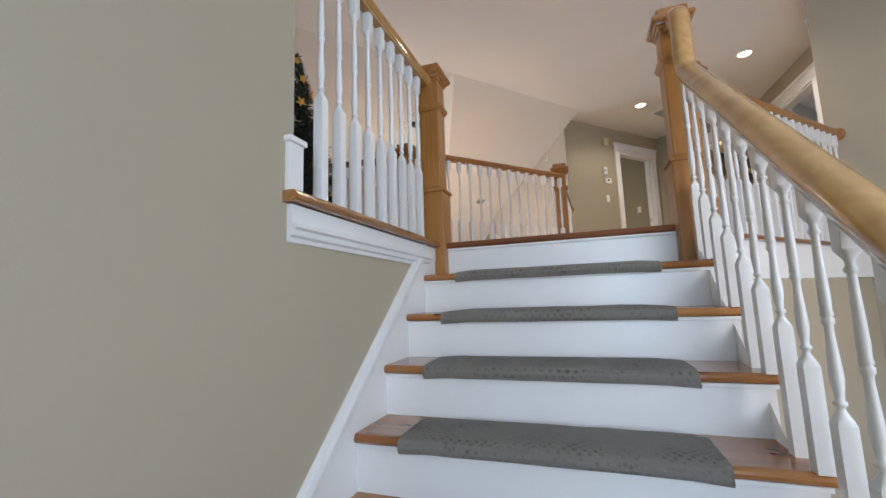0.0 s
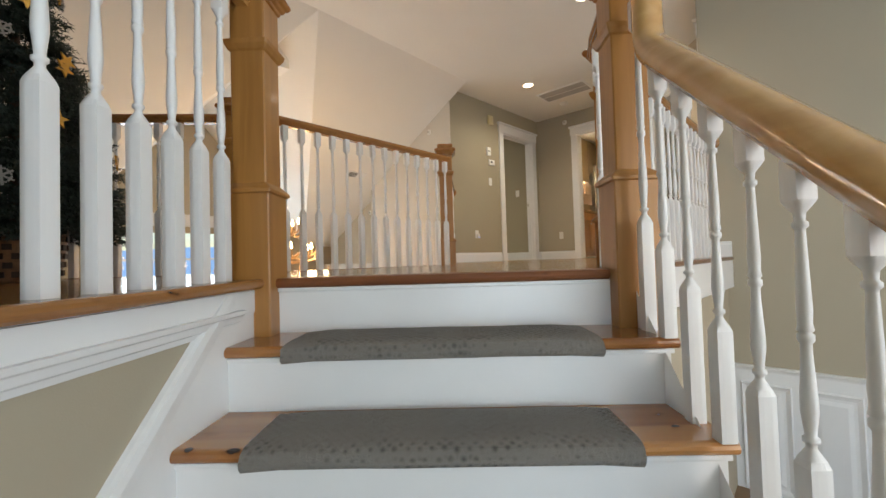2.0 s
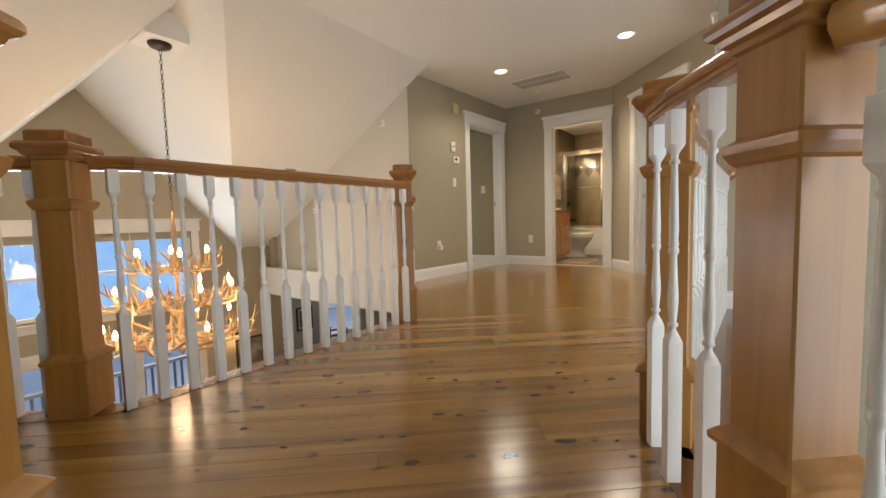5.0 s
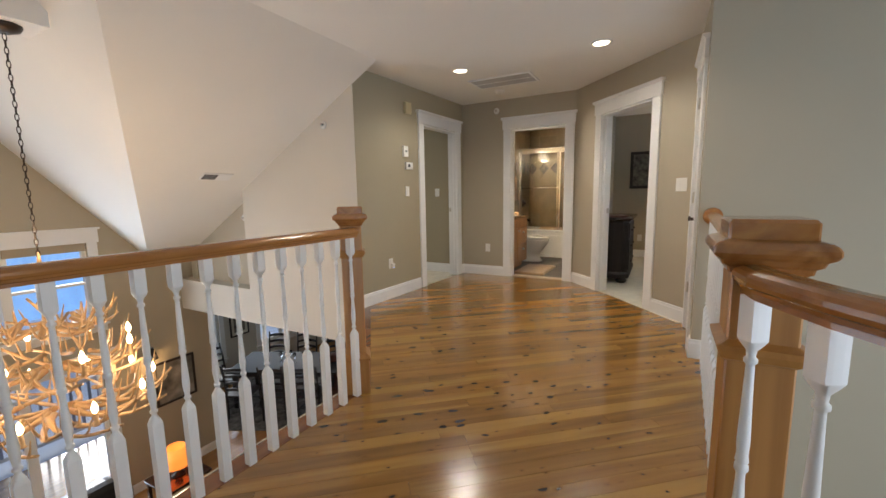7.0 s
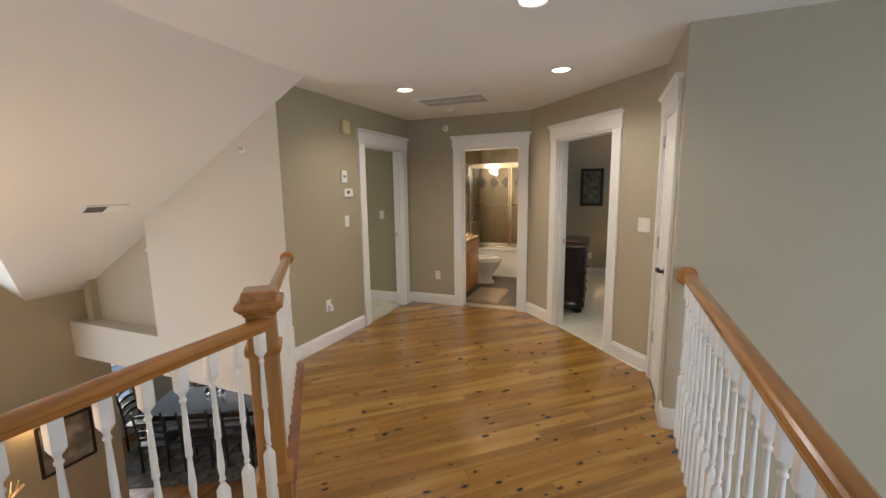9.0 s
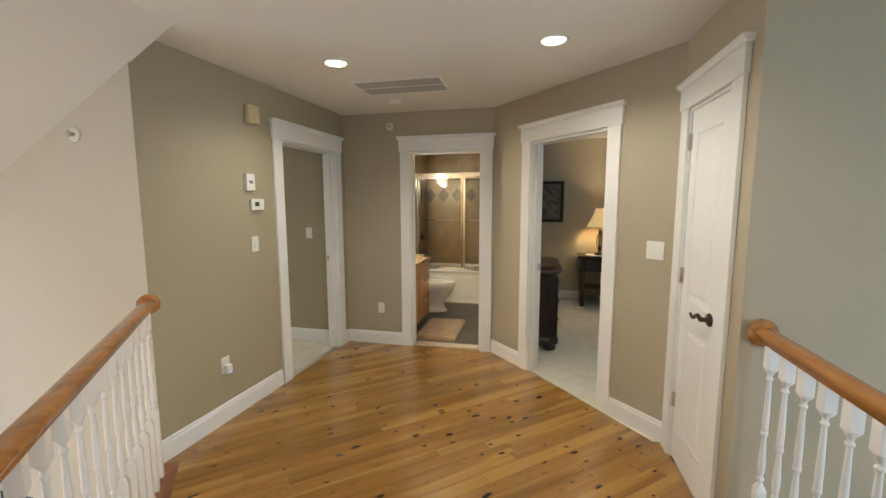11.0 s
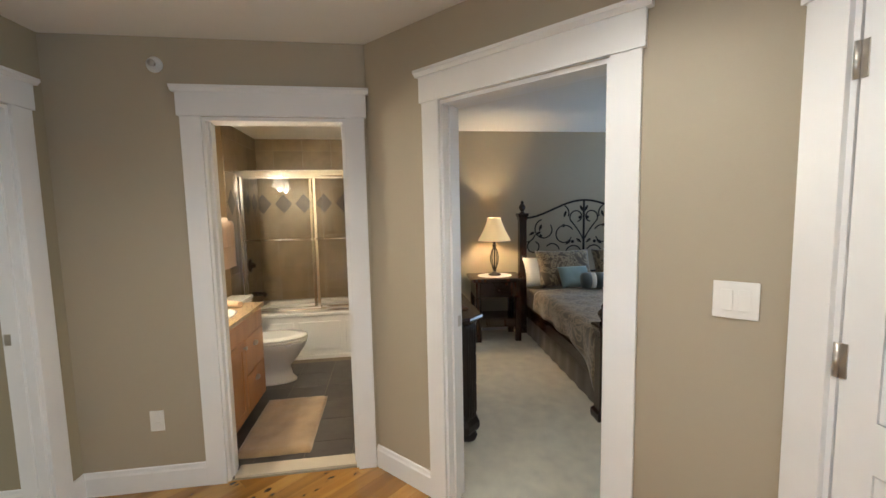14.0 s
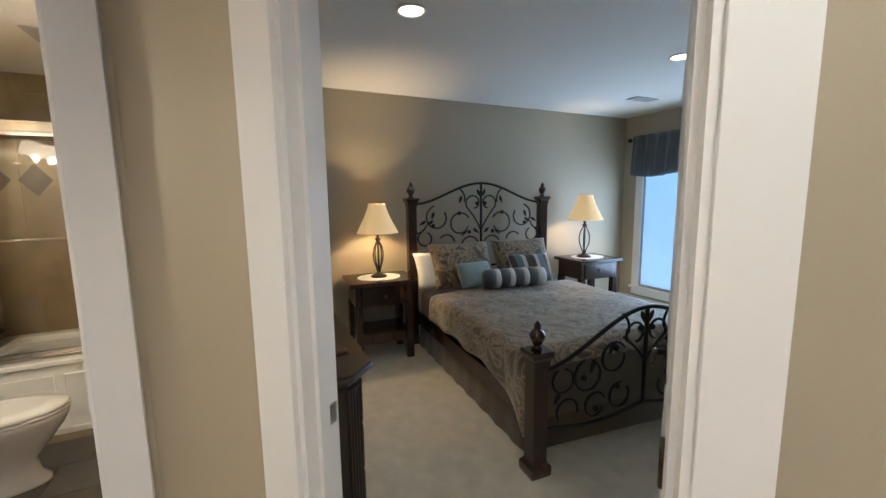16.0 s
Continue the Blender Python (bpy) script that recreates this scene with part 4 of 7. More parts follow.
for i in range(0, 7):
    a = i / 6 * math.pi / 2
    path.append(S(top_al + 0.05 - 0.05 * math.cos(a), 0.65, 0.91 + 0.05 * math.sin(a)))
path.append(S(-0.05, 0.65, 0.963))
prof = [(0.024, -0.030), (0.030, -0.018), (0.036, -0.008), (0.038, 0.006), (0.033, 0.020), (0.022, 0.031), (0.008, 0.035), (-0.008, 0.035), (-0.022, 0.031), (-0.033, 0.020), (-0.038, 0.006), (-0.036, -0.008), (-0.030, -0.018), (-0.024, -0.030)]
prof = [(x * 1.15, -0.030 + (z + 0.030) * 1.2) for x, z in prof]
side = Vector((*C_DIR, 0))
rings = []
pv = [Vector(p) for p in path]
for i, p in enumerate(pv):
    d = (pv[min(i + 1, len(pv) - 1)] - pv[max(i - 1, 0)]).normalized()
    u = side.cross(d).normalized()
    rings.append([p + side * x + u * z for x, z in prof])
loft(bm, rings)
part("handrail", bm, STAIRRAIL, sb, "varnished honey wood handrail with a gooseneck")
for k in range(1, 10):
    for j, al in enumerate((-0.098, -0.209)):
        a = al - GOING * (k - 1)
        z0 = -RISE * k
        top = (rail_z(a) if a < -0.18 else rail_z(-0.18) + (a + 0.18) * 1.2) + 0.004
        if k == 1 and j == 0:
            top = 0.86
        h = top - z0
        b = new("baluster", baluster_mesh(h, 0.345 if j == 0 else 0.26))
        b.parent = sb
        b.matrix_basis = Matrix.Translation(S(a, 0.65, z0)) @ pose(0, 0, 0, 0, 0, TS)
        tagged(b, "white turned baluster")

# white stub post where the wall meets the cap
ob = thing("stub_post", "short white boxed post on the floor edge at the wall end", "post", m=LEFT)
part("shaft", box(B(), -1.235, -1.175, 0.628, 0.70, 0.004, 0.15, bevel=0.003), WHITE, ob)
part("cap", box(B(), -1.243, -1.167, 0.62, 0.708, 0.15, 0.168, bevel=0.004), WHITE, ob)

# wainscot in the stairwell
wn = thing("wainscot", "white panelled wainscot with a moulded chair rail", "wainscot", kind="structure")
part("backing", box(B(), 5.106, 5.119, -2.0, 1.838, -1.95, -0.935), WHITE, wn)
bm = B()
sweep(bm, [(5.119, -2.0, -0.935), (5.119, 1.838, -0.935)], [(0, -0.02), (-0.016, -0.02), (-0.022, 0.0), (-0.038, 0.012), (-0.040, 0.026), (0, 0.026)], smooth=False)
part("chair_rail", bm, WHITE, wn)
for i in range(9):
    y = 1.62 - i * 0.40
    bm = B()
    for k, (w, x) in enumerate(((0.165, 5.1055), (0.155, 5.088), (0.140, 5.094), (0.125, 5.101), (0.105, 5.101), (0.075, 5.091))):
        row = [(x, y - w, -1.92 + 0.165 - w), (x, y + w, -1.92 + 0.165 - w), (x, y + w, -1.215 + w), (x, y - w, -1.215 + w)]
        ring = [bm.verts.new(p) for p in row]
        if k:
            for j in range(4):
                bm.faces.new((last[j], last[(j + 1) % 4], ring[(j + 1) % 4], ring[j]))
        last = ring
    bm.faces.new(last)
    part("panel", bm, WHITE, wn, "raised moulded panel")


# ---- ceiling fixtures ----
def downlight(x, y, z=CEILZ, power=54, colour=(1, 0.92, 0.78)):
    ob = thing("recessed_downlight", "lit recessed ceiling downlight with a white trim ring", "ceiling light", "recessed downlights", m=pose(x, y, z))
    part("trim_ring", lathe(B(), [(0.078, -0.001), (0.088, -0.001), (0.086, -0.007), (0.074, -0.010), (0.068, -0.006), (0.066, -0.002)], 28), WHITE, ob)
    part("lens", lathe(B(), [(0.0, -0.006), (0.04, -0.0075), (0.066, -0.004), (0.067, -0.002)], 24), CANGLOW, ob, "glowing warm lens")
    can_light("downlight_beam", x, y, z - 0.02, power, colour)
    return ob


for x, y in ((5.82, 4.12), (5.76, 2.74), (4.50, 2.76)):
    downlight(x, y)
downlight(8.11, 2.07, 2.50, 12, (1, 0.88, 0.72))
downlight(7.98, 0.0, 2.50, 12, (1, 0.88, 0.72))

gr = thing("return_air_grille", "white framed grey return air grille in the ceiling", "air vent", m=pose(6.40, 3.86, CEILZ))
bm = B()
for x0, x1, y0, y1 in ((-0.19, -0.165, -0.36, 0.36), (0.165, 0.19, -0.36, 0.36), (-0.165, 0.165, -0.36, -0.335), (-0.165, 0.165, 0.335, 0.36), (-0.006, 0.006, -0.335, 0.335)):
    box(bm, x0, x1, y0, y1, -0.014, -0.001, bevel=0.002)
part("frame", bm, WHITE, gr)
part("backing", box(B(), -0.165, 0.165, -0.335, 0.335, -0.004, -0.001), GRILLEDARK, gr)
slat = mesh_of("slat", box(B(), -0.007, 0.007, -0.335, 0.335, -0.0015, 0.0015, pose(0, 0, 0, 0, 35, 0)), GREYGRILLE)
for i in range(22):
    o = new("slat", slat)
    o.parent = gr
    o.matrix_basis = pose(-0.155 + i * 0.0148, 0, -0.009)

sm = thing("smoke_detector", "round white ceiling smoke detector", "smoke detector", m=pose(6.815, 4.06, CEILZ))
part("base", lathe(B(), [(0.066, -0.001), (0.066, -0.014), (0.060, -0.016)], 24), PLASTIC, sm)
part("cover", lathe(B(), [(0.052, -0.016), (0.050, -0.034), (0.036, -0.042), (0.0, -0.044)], 24), PLASTIC, sm)


def sprinkler(x, y, z, facing):
    a = math.degrees(math.atan2(facing[1], facing[0]))
    ob = thing("fire_sprinkler", "white sidewall sprinkler head with a round plate", "sprinkler", "sidewall sprinklers", m=Matrix.Translation((x, y, z)) @ pose(0, 0, 0, 0, 0, a) @ pose(0, 0, 0, 0, 90, 0))
    part("plate", lathe(B(), [(0.040, 0.001), (0.040, 0.006), (0.028, 0.012)], 20), PLASTIC, ob)
    part("head", lathe(B(), [(0.012, 0.010), (0.010, 0.030), (0.018, 0.034), (0.016, 0.040), (0.0, 0.042)], 14), NICKEL, ob)


sprinkler(5.09, 5.36, 1.92, (-1, 0))
sprinkler(7.30, 4.29, 2.31, (-1, 0))
sprinkler(5.275, 7.05, 1.02 - 0.10, (-1, 0))

# sloping ceiling vent
NSL = math.degrees(math.atan(0.556))
sv = thing("slope_vent", "small white supply vent in the sloping ceiling", "air vent", m=Matrix.Translation((4.60, 6.50, CEILZ - 0.556 * (6.50 - 4.645))) @ pose(0, 0, 0, -NSL, 0, 0))
part("frame", box(B(), -0.17, 0.17, -0.065, 0.065, -0.009, -0.001, bevel=0.003), WHITE, sv)
# Dark bars drawn for the shaded slots of the vent.
for i in range(5):
    part("slat", box(B(), -0.15, 0.0, -0.045 + i * 0.020, -0.034 + i * 0.020, -0.014, -0.009), GRILLEDARK, sv)

# ---- wall plates and controls ----
WA = frame_of(CORNERS[3], CORNERS[4])[0]
WB = frame_of(CORNERS[2], CORNERS[3])[0]
WD = frame_of(CORNERS[1], CORNERS[2])[0]


def wall_plate(name, m, s, z, gangs, label, kind="switch"):
    ob = thing(name, label, "wall switch" if kind == "switch" else "outlet", m=m @ Matrix.Translation((s, 0, z)))
    w = 0.036 + 0.023 * (gangs - 1)
    part("plate", box(B(), -w, w, 0.001, 0.007, -0.058, 0.058, bevel=0.003), PLASTIC, ob)
    for g in range(gangs):
        x = (g - (gangs - 1) / 2) * 0.046
        if kind == "switch":
            part("rocker", box(B(), x - 0.016, x + 0.016, 0.007, 0.011, -0.033, 0.033, pose(0, 0, 0, 2.5, 0, 0), bevel=0.0015), PLASTIC, ob)
        else:
            for dz in (0.02, -0.02):
                part("socket", box(B(), x - 0.016, x + 0.016, 0.007, 0.009, dz - 0.013, dz + 0.013, bevel=0.002), PLASTIC, ob)
        for dz in (0.045, -0.045):
            part("screw", box(B(), x - 0.003, x + 0.003, 0.006, 0.0078, dz - 0.003, dz + 0.003, bevel=0.001), PLASTIC, ob)
    return ob


def sA(x):
    return (7.30 - x) / math.cos(math.atan2(0.13, 2.21))


wall_plate("light_switch", WA, sA(5.935), 1.225, 1, "white single rocker switch on the olive wall")
wall_plate("light_switch", WD, 0.125, 1.23, 2, "white double rocker switch beside the bedroom door")
wall_plate("wall_outlet", WB, 1.205, 0.40, 1, "white blank outlet plate low on the wall", "outlet")
wall_plate("light_switch", frame_of((7.215, 4.99), (7.215, 8.2))[0], 0.22, 1.21, 1, "white single rocker switch inside the carpeted room")
o = wall_plate("wall_outlet", WA, sA(5.585), 0.405, 1, "white outlet with a plugged-in night light", "outlet")
part("night_light", box(B(), -0.022, 0.022, 0.009, 0.045, -0.055, 0.005, bevel=0.006), PLASTIC, o, "small plug-in night light")
part("glow", box(B(), -0.006, 0.006, 0.045, 0.047, -0.048, -0.042), mat("blue_indicator", (0.1, 0.2, 0.9), 0.4, emit=3, emit_colour=(0.1, 0.3, 1.0)), o)
th = thing("thermostat", "white upright wall thermostat with a small dial window", "thermostat", m=WA @ Matrix.Translation((sA(5.90), 0, 1.688)))
part("body", box(B(), -0.042, 0.042, 0.001, 0.030, -0.062, 0.062, bevel=0.006), PLASTIC, th)
part("display", box(B(), -0.020, 0.020, 0.030, 0.032, -0.010, 0.012, bevel=0.001), mat("grey_lcd", (0.25, 0.27, 0.25), 0.25), th)
part("lever", box(B(), -0.028, 0.028, 0.030, 0.034, -0.036, -0.030, bevel=0.001), PLASTIC, th)
th = thing("thermostat", "white digital thermostat with a dark display", "thermostat", m=WA @ Matrix.Translation((sA(5.965), 0, 1.523)))
part("body", box(B(), -0.066, 0.066, 0.001, 0.026, -0.042, 0.042, bevel=0.006), PLASTIC, th)
part("display", box(B(), -0.012, 0.030, 0.026, 0.028, -0.012, 0.020, bevel=0.001), DARKPLASTIC, th, "dark digital display")
for i in range(2):
    part("button", box(B(), -0.040, -0.024, 0.026, 0.029, -0.010 + i * 0.02, -0.001 + i * 0.02, bevel=0.001), PLASTIC, th)
ch = thing("door_chime", "almond plastic door chime box high on the wall", "door chime", m=WA @ Matrix.Translation((sA(5.96), 0, 2.185)))
part("body", box(B(), -0.058, 0.058, 0.001, 0.040, -0.068, 0.068, bevel=0.012), ALMOND, ch)
part("grille", box(B(), -0.040, 0.040, 0.040, 0.042, -0.055, -0.030, bevel=0.001), ALMOND, ch)

# ---- closet door ----
WC = frame_of(CORNERS[0], CORNERS[1])[0]
cd = thing("closet_door", "closed white two-panel door with a lever handle", "door", m=WC)
x0, x1 = 0.221, 0.691


def door_leaf(x0, x1, z0, z1):
    bm = B()
    box(bm, x0, x1, -0.045, -0.012, z0, z1)
    for a, b in ((z0, 0.20), (0.86, 0.99), (1.90, z1)):
        box(bm, x0 + 0.085, x1 - 0.085, -0.012, -0.003, a, b)
    for a, b in ((x0, x0 + 0.085), (x1 - 0.085, x1)):
        box(bm, a, b, -0.012, -0.003, z0, z1)
    return bm


part("leaf", door_leaf(x0, x1, 0.012, DOOR_H - 0.021), WHITE, cd)
for a, b in ((0.20, 0.86), (0.99, 1.90)):
    bm = B()
    def rect(i, y):
        return [(x0 + 0.085 + i, y, a + i), (x1 - 0.085 - i, y, a + i), (x1 - 0.085 - i, y, b - i), (x0 + 0.085 + i, y, b - i)]
    loft(bm, [rect(0.0, -0.0118), rect(0.004, -0.004), rect(0.012, -0.008), rect(0.030, -0.0105), rect(0.040, -0.0105), rect(0.058, -0.004)], smooth=False)
    part("panel", bm, WHITE, cd, "raised moulded panel")
for z in (0.364, 1.118, 1.866):
    bm = B()
    lathe(bm, [(0.007, z - 0.045), (0.007, z + 0.045)], 10, Matrix.Translation((x1 + 0.006, 0.004, 0)))
    box(bm, x1 - 0.016, x1 + 0.006, -0.004, 0.0005, z - 0.045, z + 0.045)
    part("hinge", bm, NICKEL, cd, "satin nickel butt hinge")
bm = B()
hm = Matrix.Translation((x0 + 0.075, -0.003, 0.965)) @ pose(0, 0, 0, -90, 0, 0)
lathe(bm, [(0.033, 0.0), (0.033, 0.006), (0.026, 0.012), (0.012, 0.014), (0.011, 0.045), (0.0, 0.048)], 20, hm)
tube(bm, [(x0 + 0.075 + 0.125 * i / 10, 0.040, 0.965 + 0.014 * math.sin(i / 10 * 2 * math.pi) - 0.002 * i / 10) for i in range(11)], 0.0105, 8, 0.007)
part("lever_handle", bm, BRONZE, cd, "curved dark bronze lever")

# hinges and latch plates left in the open doorways
for z in (0.25, 1.10, 1.82):
    bm = B()
    box(bm, 0.132, 0.1355, -0.115, -0.085, z - 0.045, z + 0.045, WB, bevel=0.001)
    solid("jamb_hinge", bm, NICKEL, "satin nickel hinge leaf on the bath door jamb", "hinge", "jamb hinges")
for z in (0.95, 1.88):
    bm = B()
    box(bm, 0.522, 0.5255, -0.115, -0.080, z - 0.045, z + 0.045, WD, bevel=0.001)
    solid("jamb_hinge", bm, NICKEL, "satin nickel hinge leaf on the bedroom door jamb", "hinge", "jamb hinges")

# bedroom door, swung well back into the room
bd = thing("bedroom_door", "white two-panel bedroom door swung wide open", "door", m=WD @ pose(0.524, -0.126, 0, 0, 0, -98))
part("leaf", box(B(), 0.004, 0.755, -0.036, -0.002, 0.012, 2.028, bevel=0.002), WHITE, bd)
for a, b in ((0.22, 0.88), (1.02, 1.90)):
    for y, d in ((-0.002, 1), (-0.036, -1)):
        bm = B()
        loft(bm, [[(0.12 + i, y + d * h, a + i), (0.64 - i, y + d * h, a + i), (0.64 - i, y + d * h, b - i), (0.12 + i, y + d * h, b - i)] for i, h in ((0.0, -0.001), (0.006, 0.006), (0.018, 0.003), (0.05, 0.003), (0.07, 0.008))], smooth=False)
        part("panel", bm, WHITE, bd, "raised moulded panel")
for z in (0.25, 0.99, 1.88):
    bm = B()
    lathe(bm, [(0.008, z - 0.05), (0.008, z + 0.05)], 10, Matrix.Translation((0.0, 0.004, 0)))
    box(bm, -0.001, 0.003, -0.032, 0.004, z - 0.05, z + 0.05, bevel=0.001)
    part("hinge", bm, BRONZE, bd, "dark bronze butt hinge")
bm = B()
for y, d in ((-0.002, 1), (-0.036, -1)):
    lathe(bm, [(0.032, 0.0), (0.030, 0.008), (0.012, 0.014), (0.011, 0.045), (0.0, 0.048)], 18, Matrix.Translation((0.69, y, 0.965)) @ pose(0, 0, 0, -90 * d, 0, 0))
    tube(bm, [(0.69 - 0.012 * i, y + d * 0.042, 0.965 + 0.012 * math.sin(i / 10 * 2 * math.pi)) for i in range(11)], 0.010, 8, 0.007)
part("lever_handle", bm, BRONZE, bd, "curved dark bronze lever")

# ---- antler chandelier ----
CHX, CHY = 2.86, 5.66
cl = thing("antler_chandelier", "three-tier antler chandelier with lit candle bulbs on a chain", "chandelier", m=pose(CHX, CHY, 0))
bm = B()
prism(bm, [(-0.16, -0.16), (0.16, -0.16), (0.16, 0.16), (-0.16, 0.16)], 2.215, 2.43)
part("ceiling_block", bm, CEIL, cl, "white boxed ceiling mount")
part("canopy", lathe(B(), [(0.03, 2.165), (0.075, 2.185), (0.085, 2.205), (0.085, 2.214)], 24), BRONZE, cl, "dark bronze canopy")
bm = B()
zc, i = 2.165, 0
while zc > 0.86:
    mm = Matrix.Translation((0, 0, zc - 0.022)) @ pose(0, 0, 0, 0, 0, 90 * (i % 2))
    tube(bm, [(0.009 * math.cos(a), 0, 0.024 * math.sin(a)) for a in [k * math.pi / 5 for k in range(11)]], 0.0028, 5, m=mm)
    zc -= 0.038
    i += 1
part("chain", bm, BRONZE, cl, "dark link chain")
part("stem", lathe(B(), [(0.012, -0.36), (0.026, -0.32), (0.016, -0.2), (0.026, 0.0), (0.015, 0.25), (0.024, 0.4), (0.014, 0.55), (0.022, 0.66), (0.012, 0.80), (0.006, 0.86)], 12), ANTLER, cl)
rg = random.Random(11)


def antler(a, r0, r1, z0, rise, scale):
    """One curved antler with tines, set at angle a round the stem."""
    pts = []
    for k in range(9):
        t = k / 8
        r = r0 + (r1 - r0) * t
        ang = a + 0.75 * t
        pts.append(Vector((r * math.cos(ang), r * math.sin(ang), z0 - 0.07 * math.sin(math.pi * t * 0.9) + rise * t * t)))
    beam = part("antler", tube(B(), pts, 0.021 * scale, 7, 0.008), ANTLER, cl, "curved tan antler")
    for t, ln in ((3, 0.15), (5, 0.17), (7, 0.13)):
        p = pts[t]
        out = Vector((p.x, p.y, 0)).normalized()
        side = Vector((-out.y, out.x, 0)) * rg.uniform(-0.8, 0.8)
        q = [p + (out * 0.35 + side * 0.5) * ln * u * scale + Vector((0, 0, ln * scale * u * u * rg.uniform(0.85, 1.15))) for u in (0, 0.25, 0.5, 0.75, 1.0)]
        part("tine", tube(B(), q, 0.013 * scale, 6, 0.003), ANTLER, beam)


bulbs = []
for tier, (z, n, r, sc) in enumerate(((-0.20, 10, 0.62, 1.0), (0.10, 8, 0.52, 0.95), (0.38, 6, 0.36, 0.85))):
    for k in range(n):
        a = 2 * math.pi * k / n + tier * 0.4
        antler(a, 0.06, r, z, 0.16, sc)
        antler(a + 0.35, r * 0.35, r * 0.98, z + 0.05, -0.02, sc * 0.8)
    for k in range(n):
        a = 2 * math.pi * (k + 0.5) / n + tier * 0.4
        p = Vector((r * 0.82 * math.cos(a), r * 0.82 * math.sin(a), z + 0.03))
        part("candle", lathe(B(), [(0.022, 0.0), (0.014, 0.008), (0.013, 0.075), (0.010, 0.078)], 10, Matrix.Translation(p)), ANTLER, cl)
        part("bulb", lathe(B(), [(0.008, 0.078), (0.016, 0.095), (0.017, 0.110), (0.010, 0.135), (0.001, 0.152)], 10, Matrix.Translation(p)), BULB, cl, "lit candle bulb")
for a in range(4):
    t = a * math.pi / 2 + 0.5
    bulb_light("chandelier_glow", CHX + 0.55 * math.cos(t), CHY + 0.55 * math.sin(t), 0.10, 10.5, (1, 0.69, 0.41), 0.12)
bulb_light("chandelier_glow", CHX, CHY, 0.98, 9.5, (1, 0.68, 0.40), 0.12)

# ---- windows ----
def window_unit(name, m, x0, x1, z0, z1, panes, label, rail=True, th=0.14, head=0.16, shade=0.0, glass=GLASS):
    """Cased window: x across seen from inside, y into the room."""
    ob = tagged(new(name), label, "window", kind="structure")
    ob.matrix_basis = m
    part("casing", box(B(), x0 - 0.10, x0, 0.001, 0.022, z0 - 0.02, z1, bevel=0.002), WHITE, ob)
    part("casing", box(B(), x1, x1 + 0.10, 0.001, 0.022, z0 - 0.02, z1, bevel=0.002), WHITE, ob)
    part("head_casing", box(B(), x0 - 0.12, x1 + 0.12, 0.001, 0.026, z1, z1 + head, bevel=0.002), WHITE, ob)
    part("cap", box(B(), x0 - 0.14, x1 + 0.14, 0.001, 0.046, z1 + head, z1 + head + 0.025, bevel=0.004), WHITE, ob)
    part("window_sill", box(B(), x0 - 0.12, x1 + 0.12, -0.03, 0.05, z0 - 0.045, z0 - 0.02, bevel=0.004), WHITE, ob)
    part("apron", box(B(), x0 - 0.10, x1 + 0.10, 0.001, 0.018, z0 - 0.13, z0 - 0.045, bevel=0.002), WHITE, ob)
    w = (x1 - x0) / panes
    for k in range(panes):
        a, b = x0 + k * w, x0 + (k + 1) * w
        f = 0.045
        bm = B()
        box(bm, a, a + f, -0.10, -0.04, z0 - 0.02, z1)
        box(bm, b - f, b, -0.10, -0.04, z0 - 0.02, z1)
        box(bm, a + f, b - f, -0.10, -0.04, z0 - 0.02, z0 + f)
        box(bm, a + f, b - f, -0.10, -0.04, z1 - f, z1)
        if rail:
            zc = (z0 + z1) / 2
            box(bm, a + f, b - f, -0.10, -0.04, zc - 0.016, zc + 0.016)
        wf = part("window_frame", bm, WHITE, ob)
        p = part("pane", box(B(), a + f, b - f, -0.072, -0.068, z0 + f, z1 - f), glass, wf)
        p.visible_shadow = False
        if shade:
            part("blind", box(B(), a + 0.01, b - 0.01, -0.035, -0.015, z1 - shade, z1, bevel=0.004), PAINT, ob, "rolled tan blind")
    return ob


MN = frame_of((5.45, FARY), (0.60, FARY))[0]
window_unit("window_1", MN, 5.45 - 4.06, 5.45 - 1.86, -0.33, 0.67, 3, "white cased triple window with rolled blinds in the gable", shade=0.10)
window_unit("window_2", MN, 5.45 - 4.06, 5.45 - 1.86, LOW + 0.05, -0.85, 3, "white framed patio door looking on the deck", rail=False, head=0.12)
MD = frame_of((10.2, 10.3), (5.3, 10.3))[0]
window_unit("window_3", MD, 1.3, 2.5, -2.2, -0.75, 2, "white cased dining room window")
window_unit("window_4", MD, 3.45, 4.25, -2.2, -0.75, 1, "white cased dining room window")
window_unit("window_5", frame_of((5.95, -1.70), (9.95, -1.70))[0], 2.15, 3.60, 0.30, 2.05, 1, "white cased bedroom window with a lowered pale blue shade", rail=False, head=0.10)
solid("window_shade", box(B(), 8.11, 9.54, -1.735, -1.729, 0.31, 2.04), BLIND, "pale blue roller shade drawn down in the window, daylight set as its glow", "window shade")

# ---- outside ----
bm = B()
box(bm, -60, 60, FARY + 0.2, 90, LOW - 0.45, LOW - 0.12)
solid("ground", bm, SNOW, "snow covered ground beyond the house", "ground", kind="structure")
dk = thing("deck", "snowy outdoor deck with a slatted white railing", "deck", kind="structure")
part("deck_floor", box(B(), 0.2, 5.3, FARY + 0.16, 10.9, LOW - 0.11, LOW - 0.01), SNOW, dk)
part("top_rail", box(B(), 0.2, 5.3, 10.75, 10.85, LOW + 0.92, LOW + 0.98, bevel=0.01), DECKWOOD, dk)
part("bottom_rail", box(B(), 0.2, 5.3, 10.78, 10.82, LOW + 0.10, LOW + 0.15), DECKWOOD, dk)
